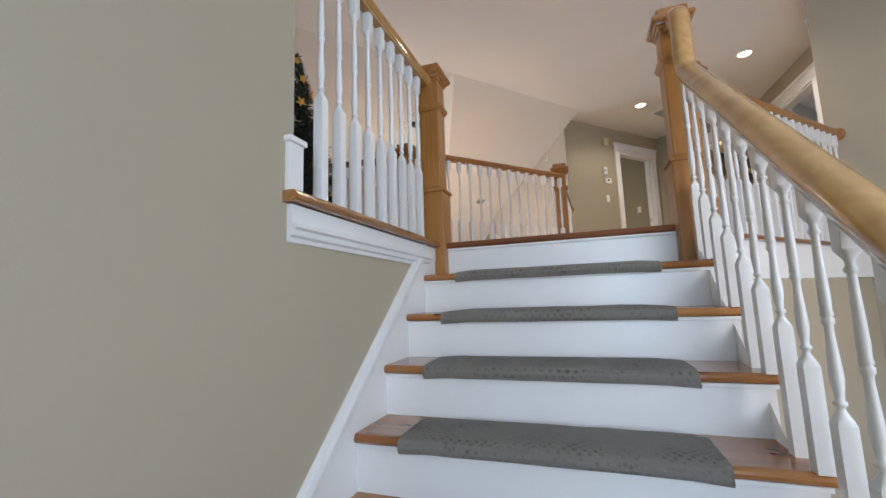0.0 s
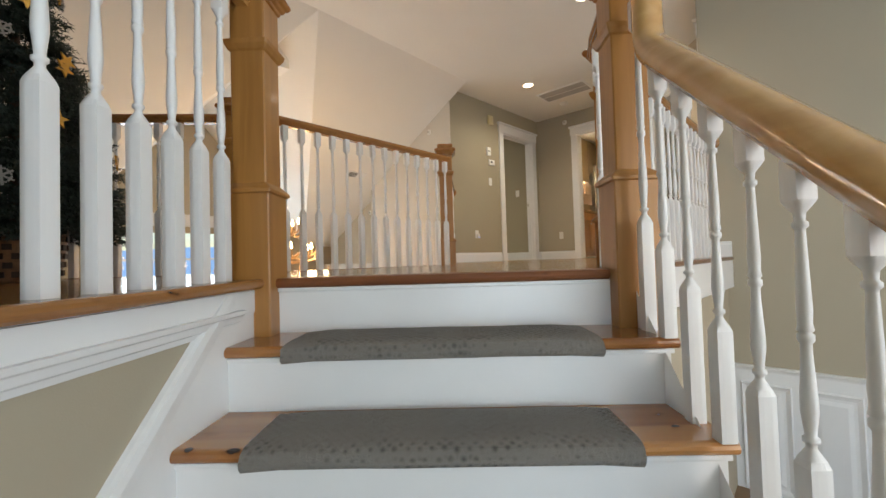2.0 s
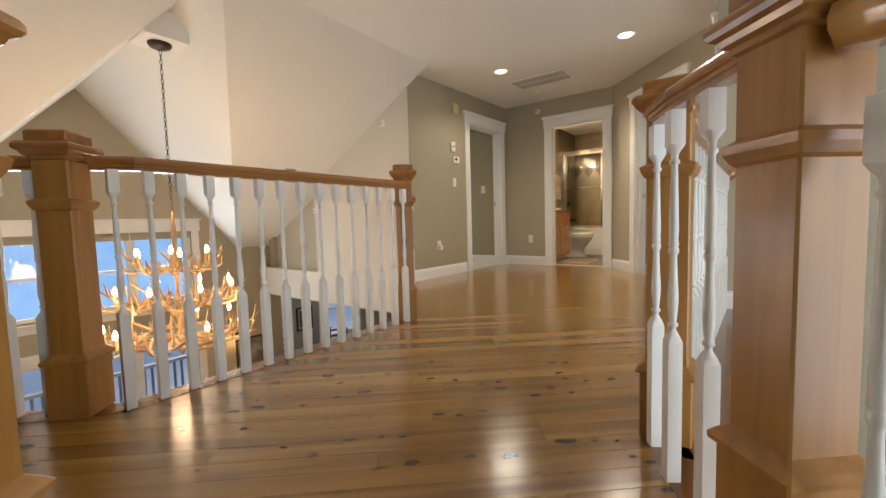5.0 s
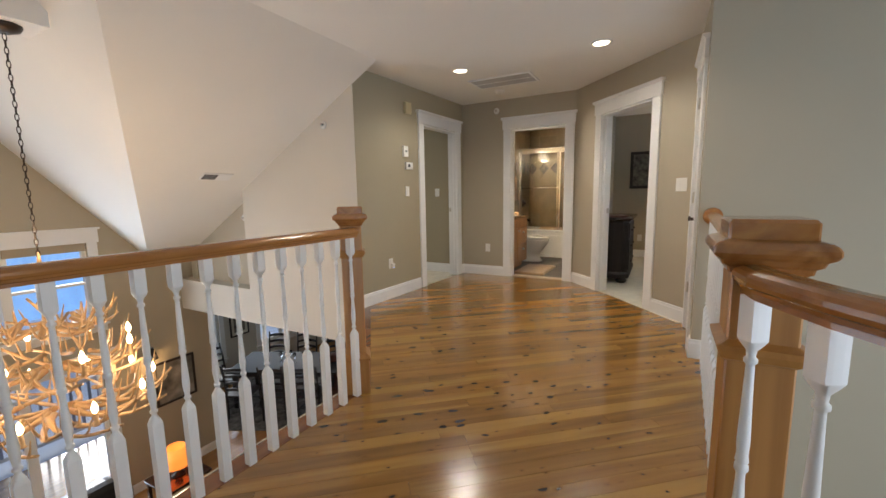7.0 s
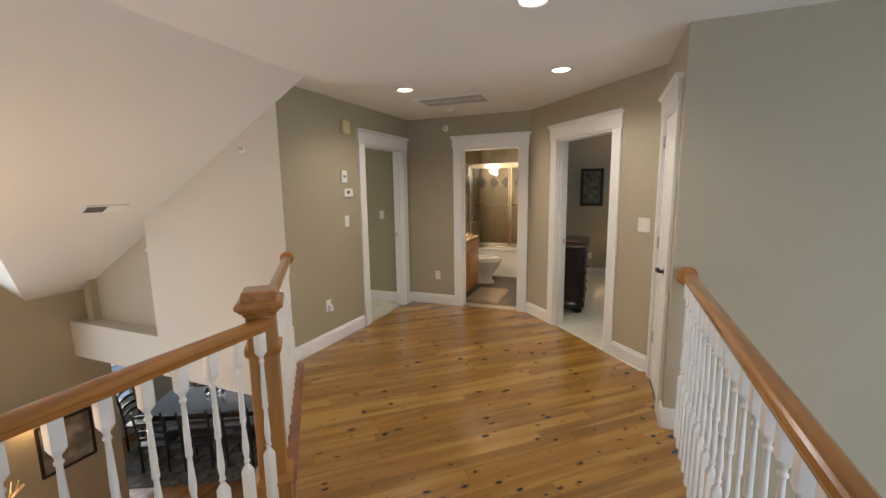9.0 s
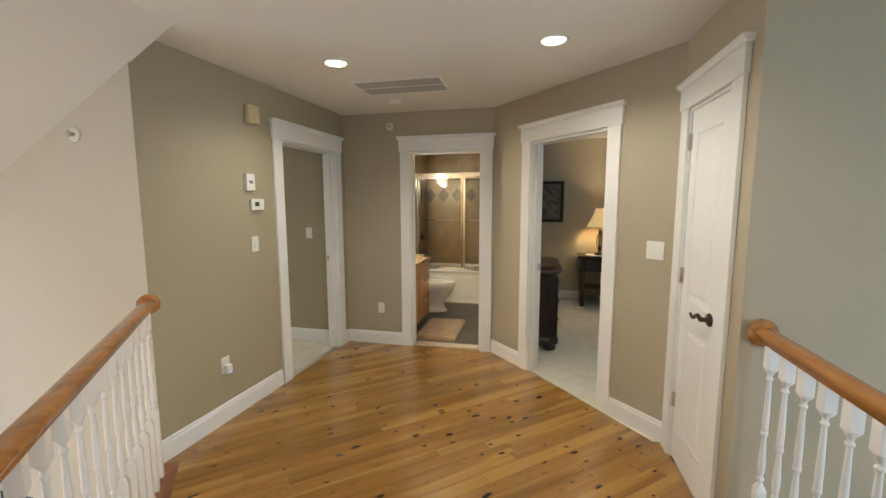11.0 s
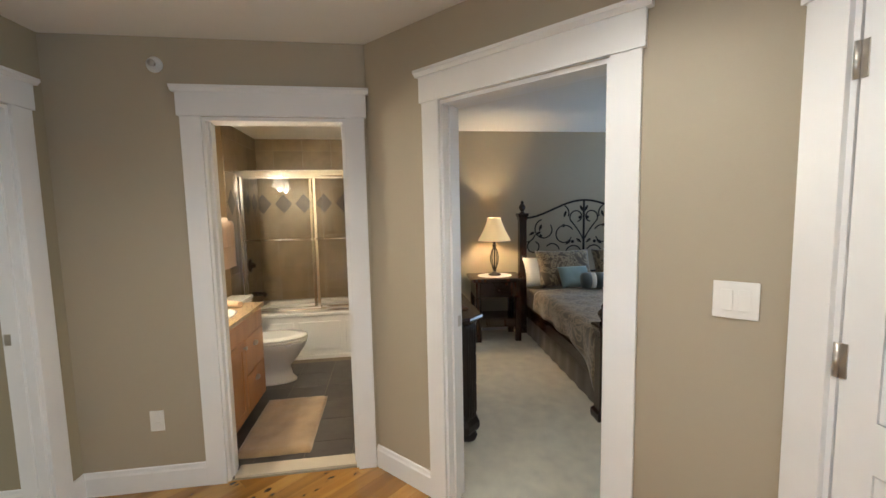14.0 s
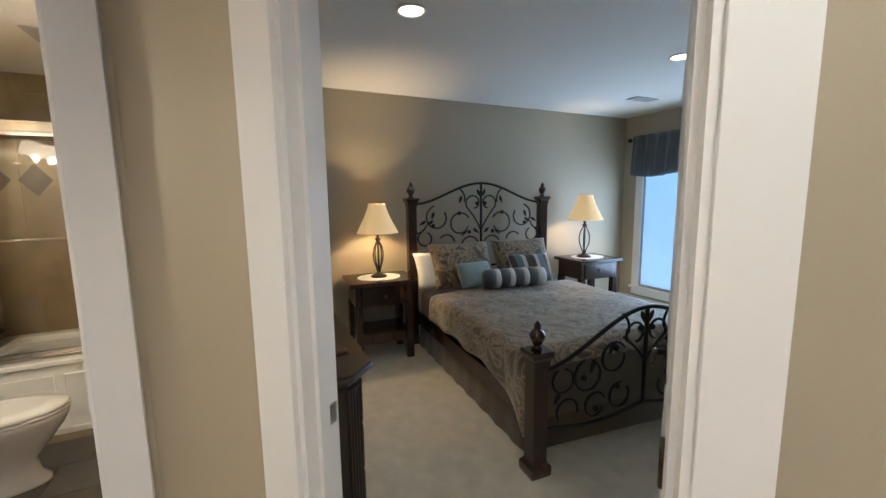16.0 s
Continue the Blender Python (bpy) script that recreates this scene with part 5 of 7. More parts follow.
slatm = mesh_of("slat", box(B(), -0.018, 0.018, -0.018, 0.018, LOW + 0.15, LOW + 0.92), mat("grey_deck_slat", (0.22, 0.26, 0.36), 0.6))
for i in range(40):
    o = new("slat", slatm)
    o.parent = dk
    o.matrix_basis = pose(0.3 + i * 0.125, 10.80, 0)
pt = thing("patio_table", "round pale patio table on thin legs", "table", m=pose(2.9, 9.6, LOW - 0.008))
part("tabletop", lathe(B(), [(0.36, 0.70), (0.38, 0.705), (0.38, 0.725), (0.36, 0.73)], 28), SNOW, pt)
for k in range(4):
    a = k * math.pi / 2 + 0.4
    part("leg", tube(B(), [(0.10 * math.cos(a), 0.10 * math.sin(a), 0.70), (0.20 * math.cos(a), 0.20 * math.sin(a), 0.35), (0.30 * math.cos(a), 0.30 * math.sin(a), 0.0)], 0.014), DECKWOOD, pt)
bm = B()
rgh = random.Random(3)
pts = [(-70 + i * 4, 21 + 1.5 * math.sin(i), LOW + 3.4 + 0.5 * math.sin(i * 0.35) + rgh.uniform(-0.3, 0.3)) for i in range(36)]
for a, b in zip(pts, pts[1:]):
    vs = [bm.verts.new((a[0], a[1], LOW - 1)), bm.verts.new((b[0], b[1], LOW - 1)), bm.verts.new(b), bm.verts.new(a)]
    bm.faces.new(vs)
# The hill's brightness comes from its material's emission.
solid("backdrop", bm, GLOWHILL, "blue wooded winter hillside far away, its daylight set as a glow", "hillside", kind="structure")

# ---- great room, lower floor ----
def sconce_picture(name, m, w, h, art, label, border=0.03, matw=0.0):
    ob = thing(name, label, "picture", m=m)
    bm = B()
    for a, b, c, d in ((-w, w, h - border, h), (-w, w, -h, -h + border), (-w, -w + border, -h + border, h - border), (w - border, w, -h + border, h - border)):
        box(bm, a, b, 0.001, 0.028, c, d, bevel=0.003)
    part("frame", bm, BLACKWOOD, ob, "dark wooden frame")
    part("print", box(B(), -w + border, w - border, 0.001, 0.012, -h + border, h - border), PAPER if matw else art, ob)
    if matw:
        part("artwork", box(B(), -w + border + matw, w - border - matw, 0.012, 0.015, -h + border + matw, h - border - matw), art, ob)
    return ob


p = sconce_picture("wall_painting", MN @ Matrix.Translation((5.45 - 4.88, 0, -1.44)), 0.275, 0.32, PICTURE_SNOW, "dark framed winter landscape on the khaki wall")
wall_plate("wall_outlet", MN, 5.45 - 4.55, -2.1, 1, "white outlet plate on the great room wall", "outlet")
sc = thing("wall_sconce", "amber lit wall sconce beside the painting", "wall lamp", m=MN @ Matrix.Translation((5.45 - 4.57, 0, -0.90)))
part("bracket", box(B(), -0.03, 0.03, 0.001, 0.08, -0.10, 0.02, bevel=0.006), IRON, sc)
part("shade", lathe(B(), [(0.03, 0.06), (0.075, -0.10), (0.072, -0.10), (0.028, 0.055)], 16, Matrix.Translation((0, 0.10, 0))), IRON, sc, "black iron cone shade")
part("bulb", lathe(B(), [(0.0, -0.12), (0.02, -0.10), (0.012, -0.05)], 10, Matrix.Translation((0, 0.10, 0))), BULB, sc)
bulb_light("sconce_glow", 4.57, FARY - 0.16, -1.06, 3, (1, 0.62, 0.25), 0.03)

st = thing("side_table", "small dark wooden side table", "side table", m=pose(4.42, 7.62, LOW))
part("tabletop", box(B(), -0.28, 0.28, -0.28, 0.28, 0.40, 0.43, bevel=0.006), DARKWOOD, st)
for a in (-1, 1):
    for b in (-1, 1):
        part("leg", box(B(), a * 0.24 - 0.02, a * 0.24 + 0.02, b * 0.24 - 0.02, b * 0.24 + 0.02, 0, 0.40), DARKWOOD, st)
tl = thing("table_lamp", "amber glowing cone-shaded lamp on a side table", "table lamp", m=pose(4.42, 7.62, LOW + 0.43))
part("base", lathe(B(), [(0.08, 0), (0.08, 0.02), (0.03, 0.05), (0.05, 0.11), (0.02, 0.2), (0.01, 0.28)], 16), BRONZE, tl)
part("shade", lathe(B(), [(0.155, 0.14), (0.115, 0.39), (0.11, 0.39), (0.15, 0.14)], 24), ORANGEGLOW, tl, "lit amber paper shade")
bulb_light("lamp_glow", 4.42, 7.62, LOW + 0.66, 3, (1, 0.5, 0.18), 0.05)

so = thing("sofa", "black leather sofa near the patio windows", "sofa", m=pose(2.75, 7.30, LOW, 0, 0, 0))
part("base", box(B(), -1.0, 1.0, -0.42, 0.42, 0.06, 0.40, bevel=0.04), LEATHER, so)
part("backrest", box(B(), -1.0, 1.0, 0.22, 0.46, 0.38, 0.86, bevel=0.08), LEATHER, so)
for a in (-1, 1):
    part("armrest", box(B(), a * 0.98 - 0.12, a * 0.98 + 0.12, -0.42, 0.46, 0.30, 0.62, bevel=0.07), LEATHER, so)
    part("cushion", box(B(), a * 0.44 - 0.42, a * 0.44 + 0.42, -0.42, 0.24, 0.38, 0.52, bevel=0.05), LEATHER, so)
for a in (-0.9, 0.9):
    for b in (-0.36, 0.38):
        part("foot", lathe(B(), [(0.03, 0.0), (0.035, 0.07)], 10, Matrix.Translation((a, b, 0))), BLACKWOOD, so)

# dining
DT = pose(7.09, 8.56, LOW, 0, 0, -64)
bm = B()
box(bm, -1.5, 1.5, -1.15, 1.15, 0.001, 0.010, DT, bevel=0.003)
rugm = mat("dark_floral_rug", (0.11, 0.10, 0.088), 0.95, vary=0.85, scale=9, bump=0.4)
solid("dining_rug", bm, rugm, "dark floral rug under the dining table", "rug")
dt = thing("dining_table", "long black dining table on square legs", "dining table", m=DT @ Matrix.Translation((0, 0, 0.010)))
part("tabletop", box(B(), -1.05, 1.05, -0.50, 0.50, 0.72, 0.755, bevel=0.006), mat("matt_black_tabletop", (0.016, 0.014, 0.014), 0.7, bump=0.1), dt)
part("apron", box(B(), -0.95, 0.95, -0.42, 0.42, 0.63, 0.72), BLACKWOOD, dt)
for a in (-1, 1):
    for b in (-1, 1):
        part("leg", box(B(), a * 0.93 - 0.04, a * 0.93 + 0.04, b * 0.40 - 0.04, b * 0.40 + 0.04, 0, 0.64, bevel=0.004), BLACKWOOD, dt)


def ladder_chair(m):
    ob = thing("dining_chair", "black ladder-back dining chair with a seat pad", "chair", "chairs round the dining table", m=m)
    part("seat", box(B(), -0.23, 0.23, -0.22, 0.22, 0.42, 0.46, bevel=0.012), BLACKWOOD, ob)
    for a in (-1, 1):
        part("leg", lathe(B(), [(0.016, 0), (0.020, 0.1), (0.020, 0.42)], 8, Matrix.Translation((a * 0.20, 0.19, 0))), BLACKWOOD, ob)
        part("back_post", tube(B(), [(a * 0.20, -0.20, 0), (a * 0.20, -0.20, 0.45), (a * 0.205, -0.24, 0.80), (a * 0.21, -0.29, 1.06)], 0.018, 8), BLACKWOOD, ob)
        part("side_stretcher", tube(B(), [(a * 0.20, -0.19, 0.18), (a * 0.20, 0.18, 0.18)], 0.010, 6), BLACKWOOD, ob)
    for k in range(4):
        z = 0.58 + k * 0.13
        y = -0.215 - 0.05 * ((z - 0.45) / 0.5)
        bm = B()
        rings = []
        for i in range(9):
            u = -1 + i / 4
            yy, zz = y - 0.03 * (1 - u * u), z + 0.018 * (1 - u * u)
            rings.append([(u * 0.195, yy - 0.006, zz - 0.022), (u * 0.195, yy + 0.006, zz - 0.022), (u * 0.195, yy + 0.006, zz + 0.022 + 0.012 * (1 - u * u)), (u * 0.195, yy - 0.006, zz + 0.022 + 0.012 * (1 - u * u))])
        loft(bm, rings, smooth=False)
        part("back_slat", bm, BLACKWOOD, ob)
    part("front_stretcher", tube(B(), [(-0.20, 0.19, 0.24), (0.20, 0.19, 0.24)], 0.010, 6), BLACKWOOD, ob)
    return ob


first = None
for x, y, a in ((-0.65, -0.62, 0), (0.0, -0.64, 4), (0.65, -0.62, -3), (-0.65, 0.62, 180), (0.0, 0.63, 183), (0.65, 0.62, 178), (-1.28, 0.0, -88), (1.28, 0.05, 92)):
    m = DT @ pose(x, y, 0.010, 0, 0, a)
    if first is None:
        first = ladder_chair(m)
    else:
        copy_thing(first, m)
for x, y in ((-0.2, 0.0), (-0.05, 0.1), (0.1, -0.05), (0.25, 0.05)):
    bm = B()
    lathe(bm, [(0.035, 0.0), (0.005, 0.006), (0.004, 0.08), (0.03, 0.11), (0.036, 0.15), (0.030, 0.19), (0.028, 0.19), (0.033, 0.15), (0.0, 0.10)], 12, DT @ Matrix.Translation((x, y, 0.766)))
    solid("wine_glass", bm, GLASS, "clear stemmed wine glass on the dining table", "glass", "wine glasses")
sconce_picture("wall_picture", MD @ Matrix.Translation((3.0, 0, -1.55)), 0.22, 0.28, PICTURE, "black framed picture with a pale mat", matw=0.06)
rc = thing("armchair", "red-brown leather armchair on the lower floor", "armchair", m=pose(7.35, 7.55, LOW, 0, 0, 140))
part("seat", box(B(), -0.32, 0.32, -0.32, 0.32, 0.16, 0.45, bevel=0.05), mat("red_brown_leather", (0.10, 0.03, 0.018), 0.4), rc)
part("backrest", box(B(), -0.32, 0.32, -0.40, -0.24, 0.40, 0.92, bevel=0.06), mat("red_brown_leather", (0.10, 0.03, 0.018), 0.4), rc)
for a in (-0.26, 0.26):
    for b in (-0.3, 0.28):
        part("leg", box(B(), a - 0.025, a + 0.025, b - 0.025, b + 0.025, 0, 0.17), BLACKWOOD, rc)

# ---- decorated tree on the landing ----
TX, TY = 0.92, 4.20
bk = thing("wicker_basket", "round brown wicker basket under the tree", "basket", m=pose(TX, TY, 0))
part("body", lathe(B(), [(0.15, 0.001), (0.165, 0.01), (0.195, 0.24), (0.205, 0.25), (0.195, 0.26), (0.18, 0.25), (0.15, 0.03)], 28, smooth=True), WICKER, bk)
bm = B()
for row in range(5):
    for k in range(20):
        a = 2 * math.pi * (k + 0.5 * (row % 2)) / 20
        r = 0.170 + 0.026 * (row + 0.5) / 5.2
        box(bm, -0.016, 0.016, -0.006, 0.006, -0.014, 0.014, Matrix.Translation((r * math.cos(a), r * math.sin(a), 0.038 + row * 0.043)) @ pose(0, 0, 0, 0, 0, math.degrees(a) + 90), bevel=0.0)
part("weave", bm, mat("dark_wicker_gap", (0.05, 0.028, 0.018), 0.8), bk)
tr = thing("christmas_tree", "dark green artificial fir with gold stars and snowflakes", "christmas tree", m=pose(TX, TY, 0))
part("trunk", lathe(B(), [(0.025, 0.03), (0.022, 0.9), (0.008, 1.95)], 8), mat("brown_bark", (0.06, 0.035, 0.02), 0.8), tr)
rt = random.Random(21)
verts, faces = [], []


def needle_spray(p, d, ln):
    """A twig of many thin needles."""
    d = d.normalized()
    ref = Vector((0, 0, 1)) if abs(d.z) < 0.9 else Vector((1, 0, 0))
    u = d.cross(ref).normalized()
    v = u.cross(d)
    n = int(ln / 0.008)
    for i in range(n):
        t = i / n
        a = rt.uniform(0, 2 * math.pi)
        q = p + d * (ln * t)
        out = (u * math.cos(a) + v * math.sin(a)) * 0.85 + d * 0.7
        w = (u * -math.sin(a) + v * math.cos(a)) * 0.0042
        e = q + out * (0.026 + rt.uniform(0, 0.010)) * (1 - 0.3 * t)
        k = len(verts)
        verts.extend([tuple(q + w), tuple(q - w), tuple(e)])
        faces.append((k, k + 1, k + 2))


TREE_H = 1.95
for lev in range(30):
    z = 0.30 + (TREE_H - 0.40) * lev / 29
    rad = 0.46 * (1 - (z - 0.30) / (TREE_H - 0.22)) + 0.025
    nb = max(7, int(40 * rad / 0.44) + 7)
    for k in range(nb):
        a = rt.uniform(0, 2 * math.pi)
        ln = rad * rt.uniform(0.75, 1.1)
        d = Vector((math.cos(a), math.sin(a), -0.18 + rt.uniform(-0.1, 0.1)))
        needle_spray(Vector((0, 0, z)) + d * ln * 0.35, d, ln * 0.65)
        for s in (0.45, 0.62, 0.8):
            for sg in (-1, 1):
                dd = Vector((math.cos(a + sg * 0.75), math.sin(a + sg * 0.75), -0.05 + rt.uniform(-0.15, 0.15)))
                needle_spray(Vector((0, 0, z)) + d * ln * s, dd, ln * 0.34)
me = bpy.data.meshes.new("foliage")
me.from_pydata(verts, [], faces)
me.materials.append(NEEDLE)
fo = new("foliage", me)
fo.parent = tr
for k in range(34):
    z = rt.uniform(0.45, 1.85)
    rad = 0.46 * (1 - (z - 0.30) / (TREE_H - 0.22)) + 0.025
    a = rt.uniform(-1.9, 1.2)
    m = Matrix.Translation((rad * math.cos(a), rad * math.sin(a), z)) @ pose(0, 0, 0, 90 + rt.uniform(-15, 15), rt.uniform(0, 40), math.degrees(a) + 90)
    bm = B()
    if k % 2:
        ring = [(0.045 * (1 if i % 2 == 0 else 0.42) * math.cos(i * math.pi / 5 + 1.57), 0.045 * (1 if i % 2 == 0 else 0.42) * math.sin(i * math.pi / 5 + 1.57)) for i in range(10)]
        prism(bm, ring, -0.004, 0.004, m)
        part("star_ornament", bm, GOLD, tr, "gold star ornament")
    else:
        for j in range(3):
            box(bm, -0.042, 0.042, -0.004, 0.004, -0.003, 0.003, m @ pose(0, 0, 0, 0, 0, 60 * j))
            for e in (-0.028, 0.028):
                box(bm, e - 0.003, e + 0.003, -0.014, 0.014, -0.003, 0.003, m @ pose(0, 0, 0, 0, 0, 60 * j))
        part("snowflake_ornament", bm, SILVER, tr, "frosted snowflake ornament")


# ---- bathroom ----
tile = mesh_of("tile", box(B(), -0.1485, 0.1485, -0.1485, 0.1485, -0.006, 0.0, bevel=0.0), TILE)
for i in range(10):
    for j in range(6):
        x, y = 7.47 + i * 0.302, 3.24 + j * 0.302
        if x + 0.15 > 9.3 or y + 0.15 > 4.76:
            continue
        o = new("tile", tile)
        o.parent = bath_floor
        o.matrix_basis = pose(x, y, 0.004)
back = bpy.data.objects["wall_bath_east"]
wtile = mesh_of("tile", box(B(), -0.006, 0.0, -0.164, 0.164, -0.164, 0.164, bevel=0.0), WALLTILE)
for i in range(5):
    for j in range(7):
        o = new("tile", wtile)
        o.parent = back
        o.matrix_basis = pose(10.018, 3.27 + i * 0.332 - 0.01, 0.62 + j * 0.332 - 0.166)
north = bpy.data.objects["wall_bath_north"]
for i in range(3):
    for j in range(7):
        o = new("tile", wtile)
        o.parent = north
        o.matrix_basis = pose(9.20 + i * 0.332, 4.628, 0.62 + j * 0.332 - 0.166, 0, 0, 90)
dia = mesh_of("accent_tile", prism(B(), [(-0.10, 0), (0, -0.12), (0.10, 0), (0, 0.12)], 0.0, 0.006), DIAMOND)
for i in range(7):
    o = new("accent_tile", dia)
    o.parent = back
    o.matrix_basis = Matrix.Translation((10.0125, 3.16 + i * 0.235, 1.66)) @ pose(0, 0, 0, 90, 0, -90)
for i in range(4):
    o = new("accent_tile", dia)
    o.parent = north
    o.matrix_basis = Matrix.Translation((9.16 + i * 0.235, 4.6225, 1.66)) @ pose(0, 0, 0, 90, 0, 0)

tub = thing("bathtub", "white bathtub with a panelled apron", "bathtub", m=pose(9.24, 3.11, 0))
bm = B()
W, L, H = 0.76, 1.51, 0.50
def tubring(ix, iy, z):
    return [(ix, iy, z), (W - ix, iy, z), (W - ix, L - iy, z), (ix, L - iy, z)]
loft(bm, [tubring(0.0, 0.0, 0.46), tubring(-0.012, 0.0, 0.47), tubring(-0.012, 0.0, H - 0.006), tubring(0.0, 0.0, H), tubring(0.085, 0.08, H), tubring(0.10, 0.10, H - 0.02), tubring(0.15, 0.20, 0.12), tubring(0.20, 0.25, 0.10)], smooth=False)
part("basin", bm, GLOSSWHITE, tub)
part("apron", box(B(), 0.012, 0.03, 0.0, L, 0.0, 0.46), GLOSSWHITE, tub)
for k in range(3):
    part("apron_panel", box(B(), 0.002, 0.012, 0.05 + k * 0.48, 0.48 + k * 0.48, 0.10, 0.40, bevel=0.005), GLOSSWHITE, tub, "raised apron panel")
part("skirting", box(B(), -0.004, 0.012, 0.0, L, 0.0, 0.04, bevel=0.003), GLOSSWHITE, tub)

sh = thing("shower_doors", "chrome framed sliding glass shower doors", "shower door", m=pose(9.27, 3.11, 0.502))
HT = 1.48
part("bottom_track", box(B(), 0.0, 0.06, 0.0, L, 0.0, 0.03, bevel=0.004), CHROME, sh)
part("head_rail", box(B(), -0.01, 0.065, 0.0, L, HT - 0.065, HT, bevel=0.006), CHROME, sh)
for y in (0.0, L - 0.03):
    part("side_jamb", box(B(), 0.0, 0.05, y, y + 0.03, 0.03, HT - 0.065, bevel=0.004), CHROME, sh)
for k, (y0, y1, x) in enumerate(((0.05, 0.80, 0.036), (0.73, 1.47, 0.012))):
    dr = part("sliding_door", box(B(), x, x + 0.016, y0, y0 + 0.028, 0.03, HT - 0.06, bevel=0.003), CHROME, sh, "chrome framed glass panel")
    part("stile", box(B(), x, x + 0.016, y1 - 0.028, y1, 0.03, HT - 0.06, bevel=0.003), CHROME, dr)
    part("rail", box(B(), x, x + 0.016, y0 + 0.028, y1 - 0.028, HT - 0.085, HT - 0.06), CHROME, dr)
    part("rail", box(B(), x, x + 0.016, y0 + 0.028, y1 - 0.028, 0.03, 0.055), CHROME, dr)
    g = part("pane", box(B(), x + 0.006, x + 0.010, y0 + 0.028, y1 - 0.028, 0.055, HT - 0.085), SHOWERGLASS, dr)
    g.visible_shadow = False
    bm = B()
    xs = x - 0.035 if k else x - 0.058
    tube(bm, [(xs, y0 + 0.02, 0.77), (xs, y1 - 0.02, 0.77)], 0.009, 8)
    for yy in (y0 + 0.02, y1 - 0.02):
        box(bm, xs - 0.012, x, yy - 0.012, yy + 0.012, 0.755, 0.785, bevel=0.003)
    part("towel_bar", bm, CHROME, dr, "chrome towel bar")
fx = thing("shower_fittings", "dark metal tub spout and valve on the tiled wall", "tap", m=pose(9.60, 4.622, 0))
part("valve", lathe(B(), [(0.08, 0.0), (0.078, 0.008), (0.03, 0.016), (0.028, 0.05), (0.0, 0.055)], 20, Matrix.Translation((0, 0, 0.98)) @ pose(0, 0, 0, 90, 0, 0)), BRONZE, fx)
part("spout", tube(B(), [(0, 0, 0.66), (0, -0.06, 0.66), (0, -0.12, 0.655), (0, -0.15, 0.63)], 0.024, 10), BRONZE, fx)

van = thing("vanity_cabinet", "honey maple bathroom vanity with drawers and a door", "vanity", m=pose(7.45, 4.15, 0))
VX, VD = 0.86, 0.475
part("body", box(B(), 0.0, VX, 0.02, VD, 0.09, 0.80), MAPLE, van)
part("toe_kick", box(B(), 0.02, VX - 0.02, 0.08, VD, 0.004, 0.09), MAPLE, van)


def shaker(x0, x1, z0, z1):
    bm = B()
    s = 0.055
    box(bm, x0 + s, x1 - s, 0.006, 0.018, z0 + s, z1 - s)
    box(bm, x0, x0 + s, -0.002, 0.02, z0, z1, bevel=0.002)
    box(bm, x1 - s, x1, -0.002, 0.02, z0, z1, bevel=0.002)
    box(bm, x0 + s, x1 - s, -0.002, 0.02, z0, z0 + s, bevel=0.002)
    box(bm, x0 + s, x1 - s, -0.002, 0.02, z1 - s, z1, bevel=0.002)
    return bm


def knob(parent, x, z, cup=False):
    bm = B()
    if cup:
        lathe(bm, [(0.0, -0.024), (0.018, -0.018), (0.026, 0.0)], 14, Matrix.Translation((x, -0.001, z)) @ pose(0, 0, 0, -90, 0, 0) @ Matrix.Diagonal((1.5, 0.8, 1, 1)))
    else:
        lathe(bm, [(0.006, 0.0), (0.006, 0.012), (0.014, 0.016), (0.015, 0.022), (0.009, 0.028), (0.0, 0.029)], 12, Matrix.Translation((x, -0.002, z)) @ pose(0, 0, 0, 90, 0, 0))
    part("handle", bm, NICKEL, parent, "satin nickel pull")


d = part("false_front", box(B(), 0.006, VX - 0.006, -0.002, 0.02, 0.655, 0.79, bevel=0.003), MAPLE, van)
d = part("door", shaker(0.006, 0.445, 0.10, 0.645), MAPLE, van)
knob(d, 0.41, 0.60)
for z0, z1 in ((0.385, 0.645), (0.10, 0.375)):
    d = part("drawer", box(B(), 0.455, VX - 0.006, -0.002, 0.02, z0, z1, bevel=0.003), MAPLE, van)
    knob(d, 0.655, z1 - 0.08, True)
ct = thing("granite_worktop", "speckled tan granite top with an inset white basin", "countertop", m=pose(7.45, 4.15, 0.802))
part("slab", box(B(), -0.01, VX + 0.015, -0.02, VD, 0.0, 0.030, bevel=0.004), GRANITE, ct)
part("backsplash", box(B(), -0.01, VX + 0.015, VD - 0.02, VD, 0.0305, 0.12, bevel=0.003), GRANITE, ct)
part("basin", lathe(B(), [(0.20, 0.031), (0.205, 0.036), (0.19, 0.038), (0.17, 0.034), (0.05, 0.0315)], 28, Matrix.Translation((0.42, 0.20, 0)) @ Matrix.Diagonal((1.1, 0.75, 1, 1))), GLOSSWHITE, ct, "white oval basin")
part("faucet", tube(B(), [(0.42, 0.40, 0.03), (0.42, 0.40, 0.17), (0.42, 0.36, 0.20), (0.42, 0.30, 0.19), (0.42, 0.28, 0.16)], 0.012, 8), NICKEL, ct)
bm = B()
tube(bm, [(8.12, 4.24, 0.858), (8.20, 4.38, 0.858)], 0.024, 12)
solid("rolled_cloth", bm, TOWEL, "rolled peach washcloth on the granite top", "washcloth")

wc = thing("toilet", "white two-piece toilet with a closed oval lid", "toilet", m=pose(8.72, 4.615, 0.004))


def oval(cx, cy, rx, ry, z, seg=28):
    return [(cx + rx * math.cos(2 * math.pi * i / seg), cy + ry * math.sin(2 * math.pi * i / seg) * (1.0 if math.sin(2 * math.pi * i / seg) < 0 else 0.8), z) for i in range(seg)]


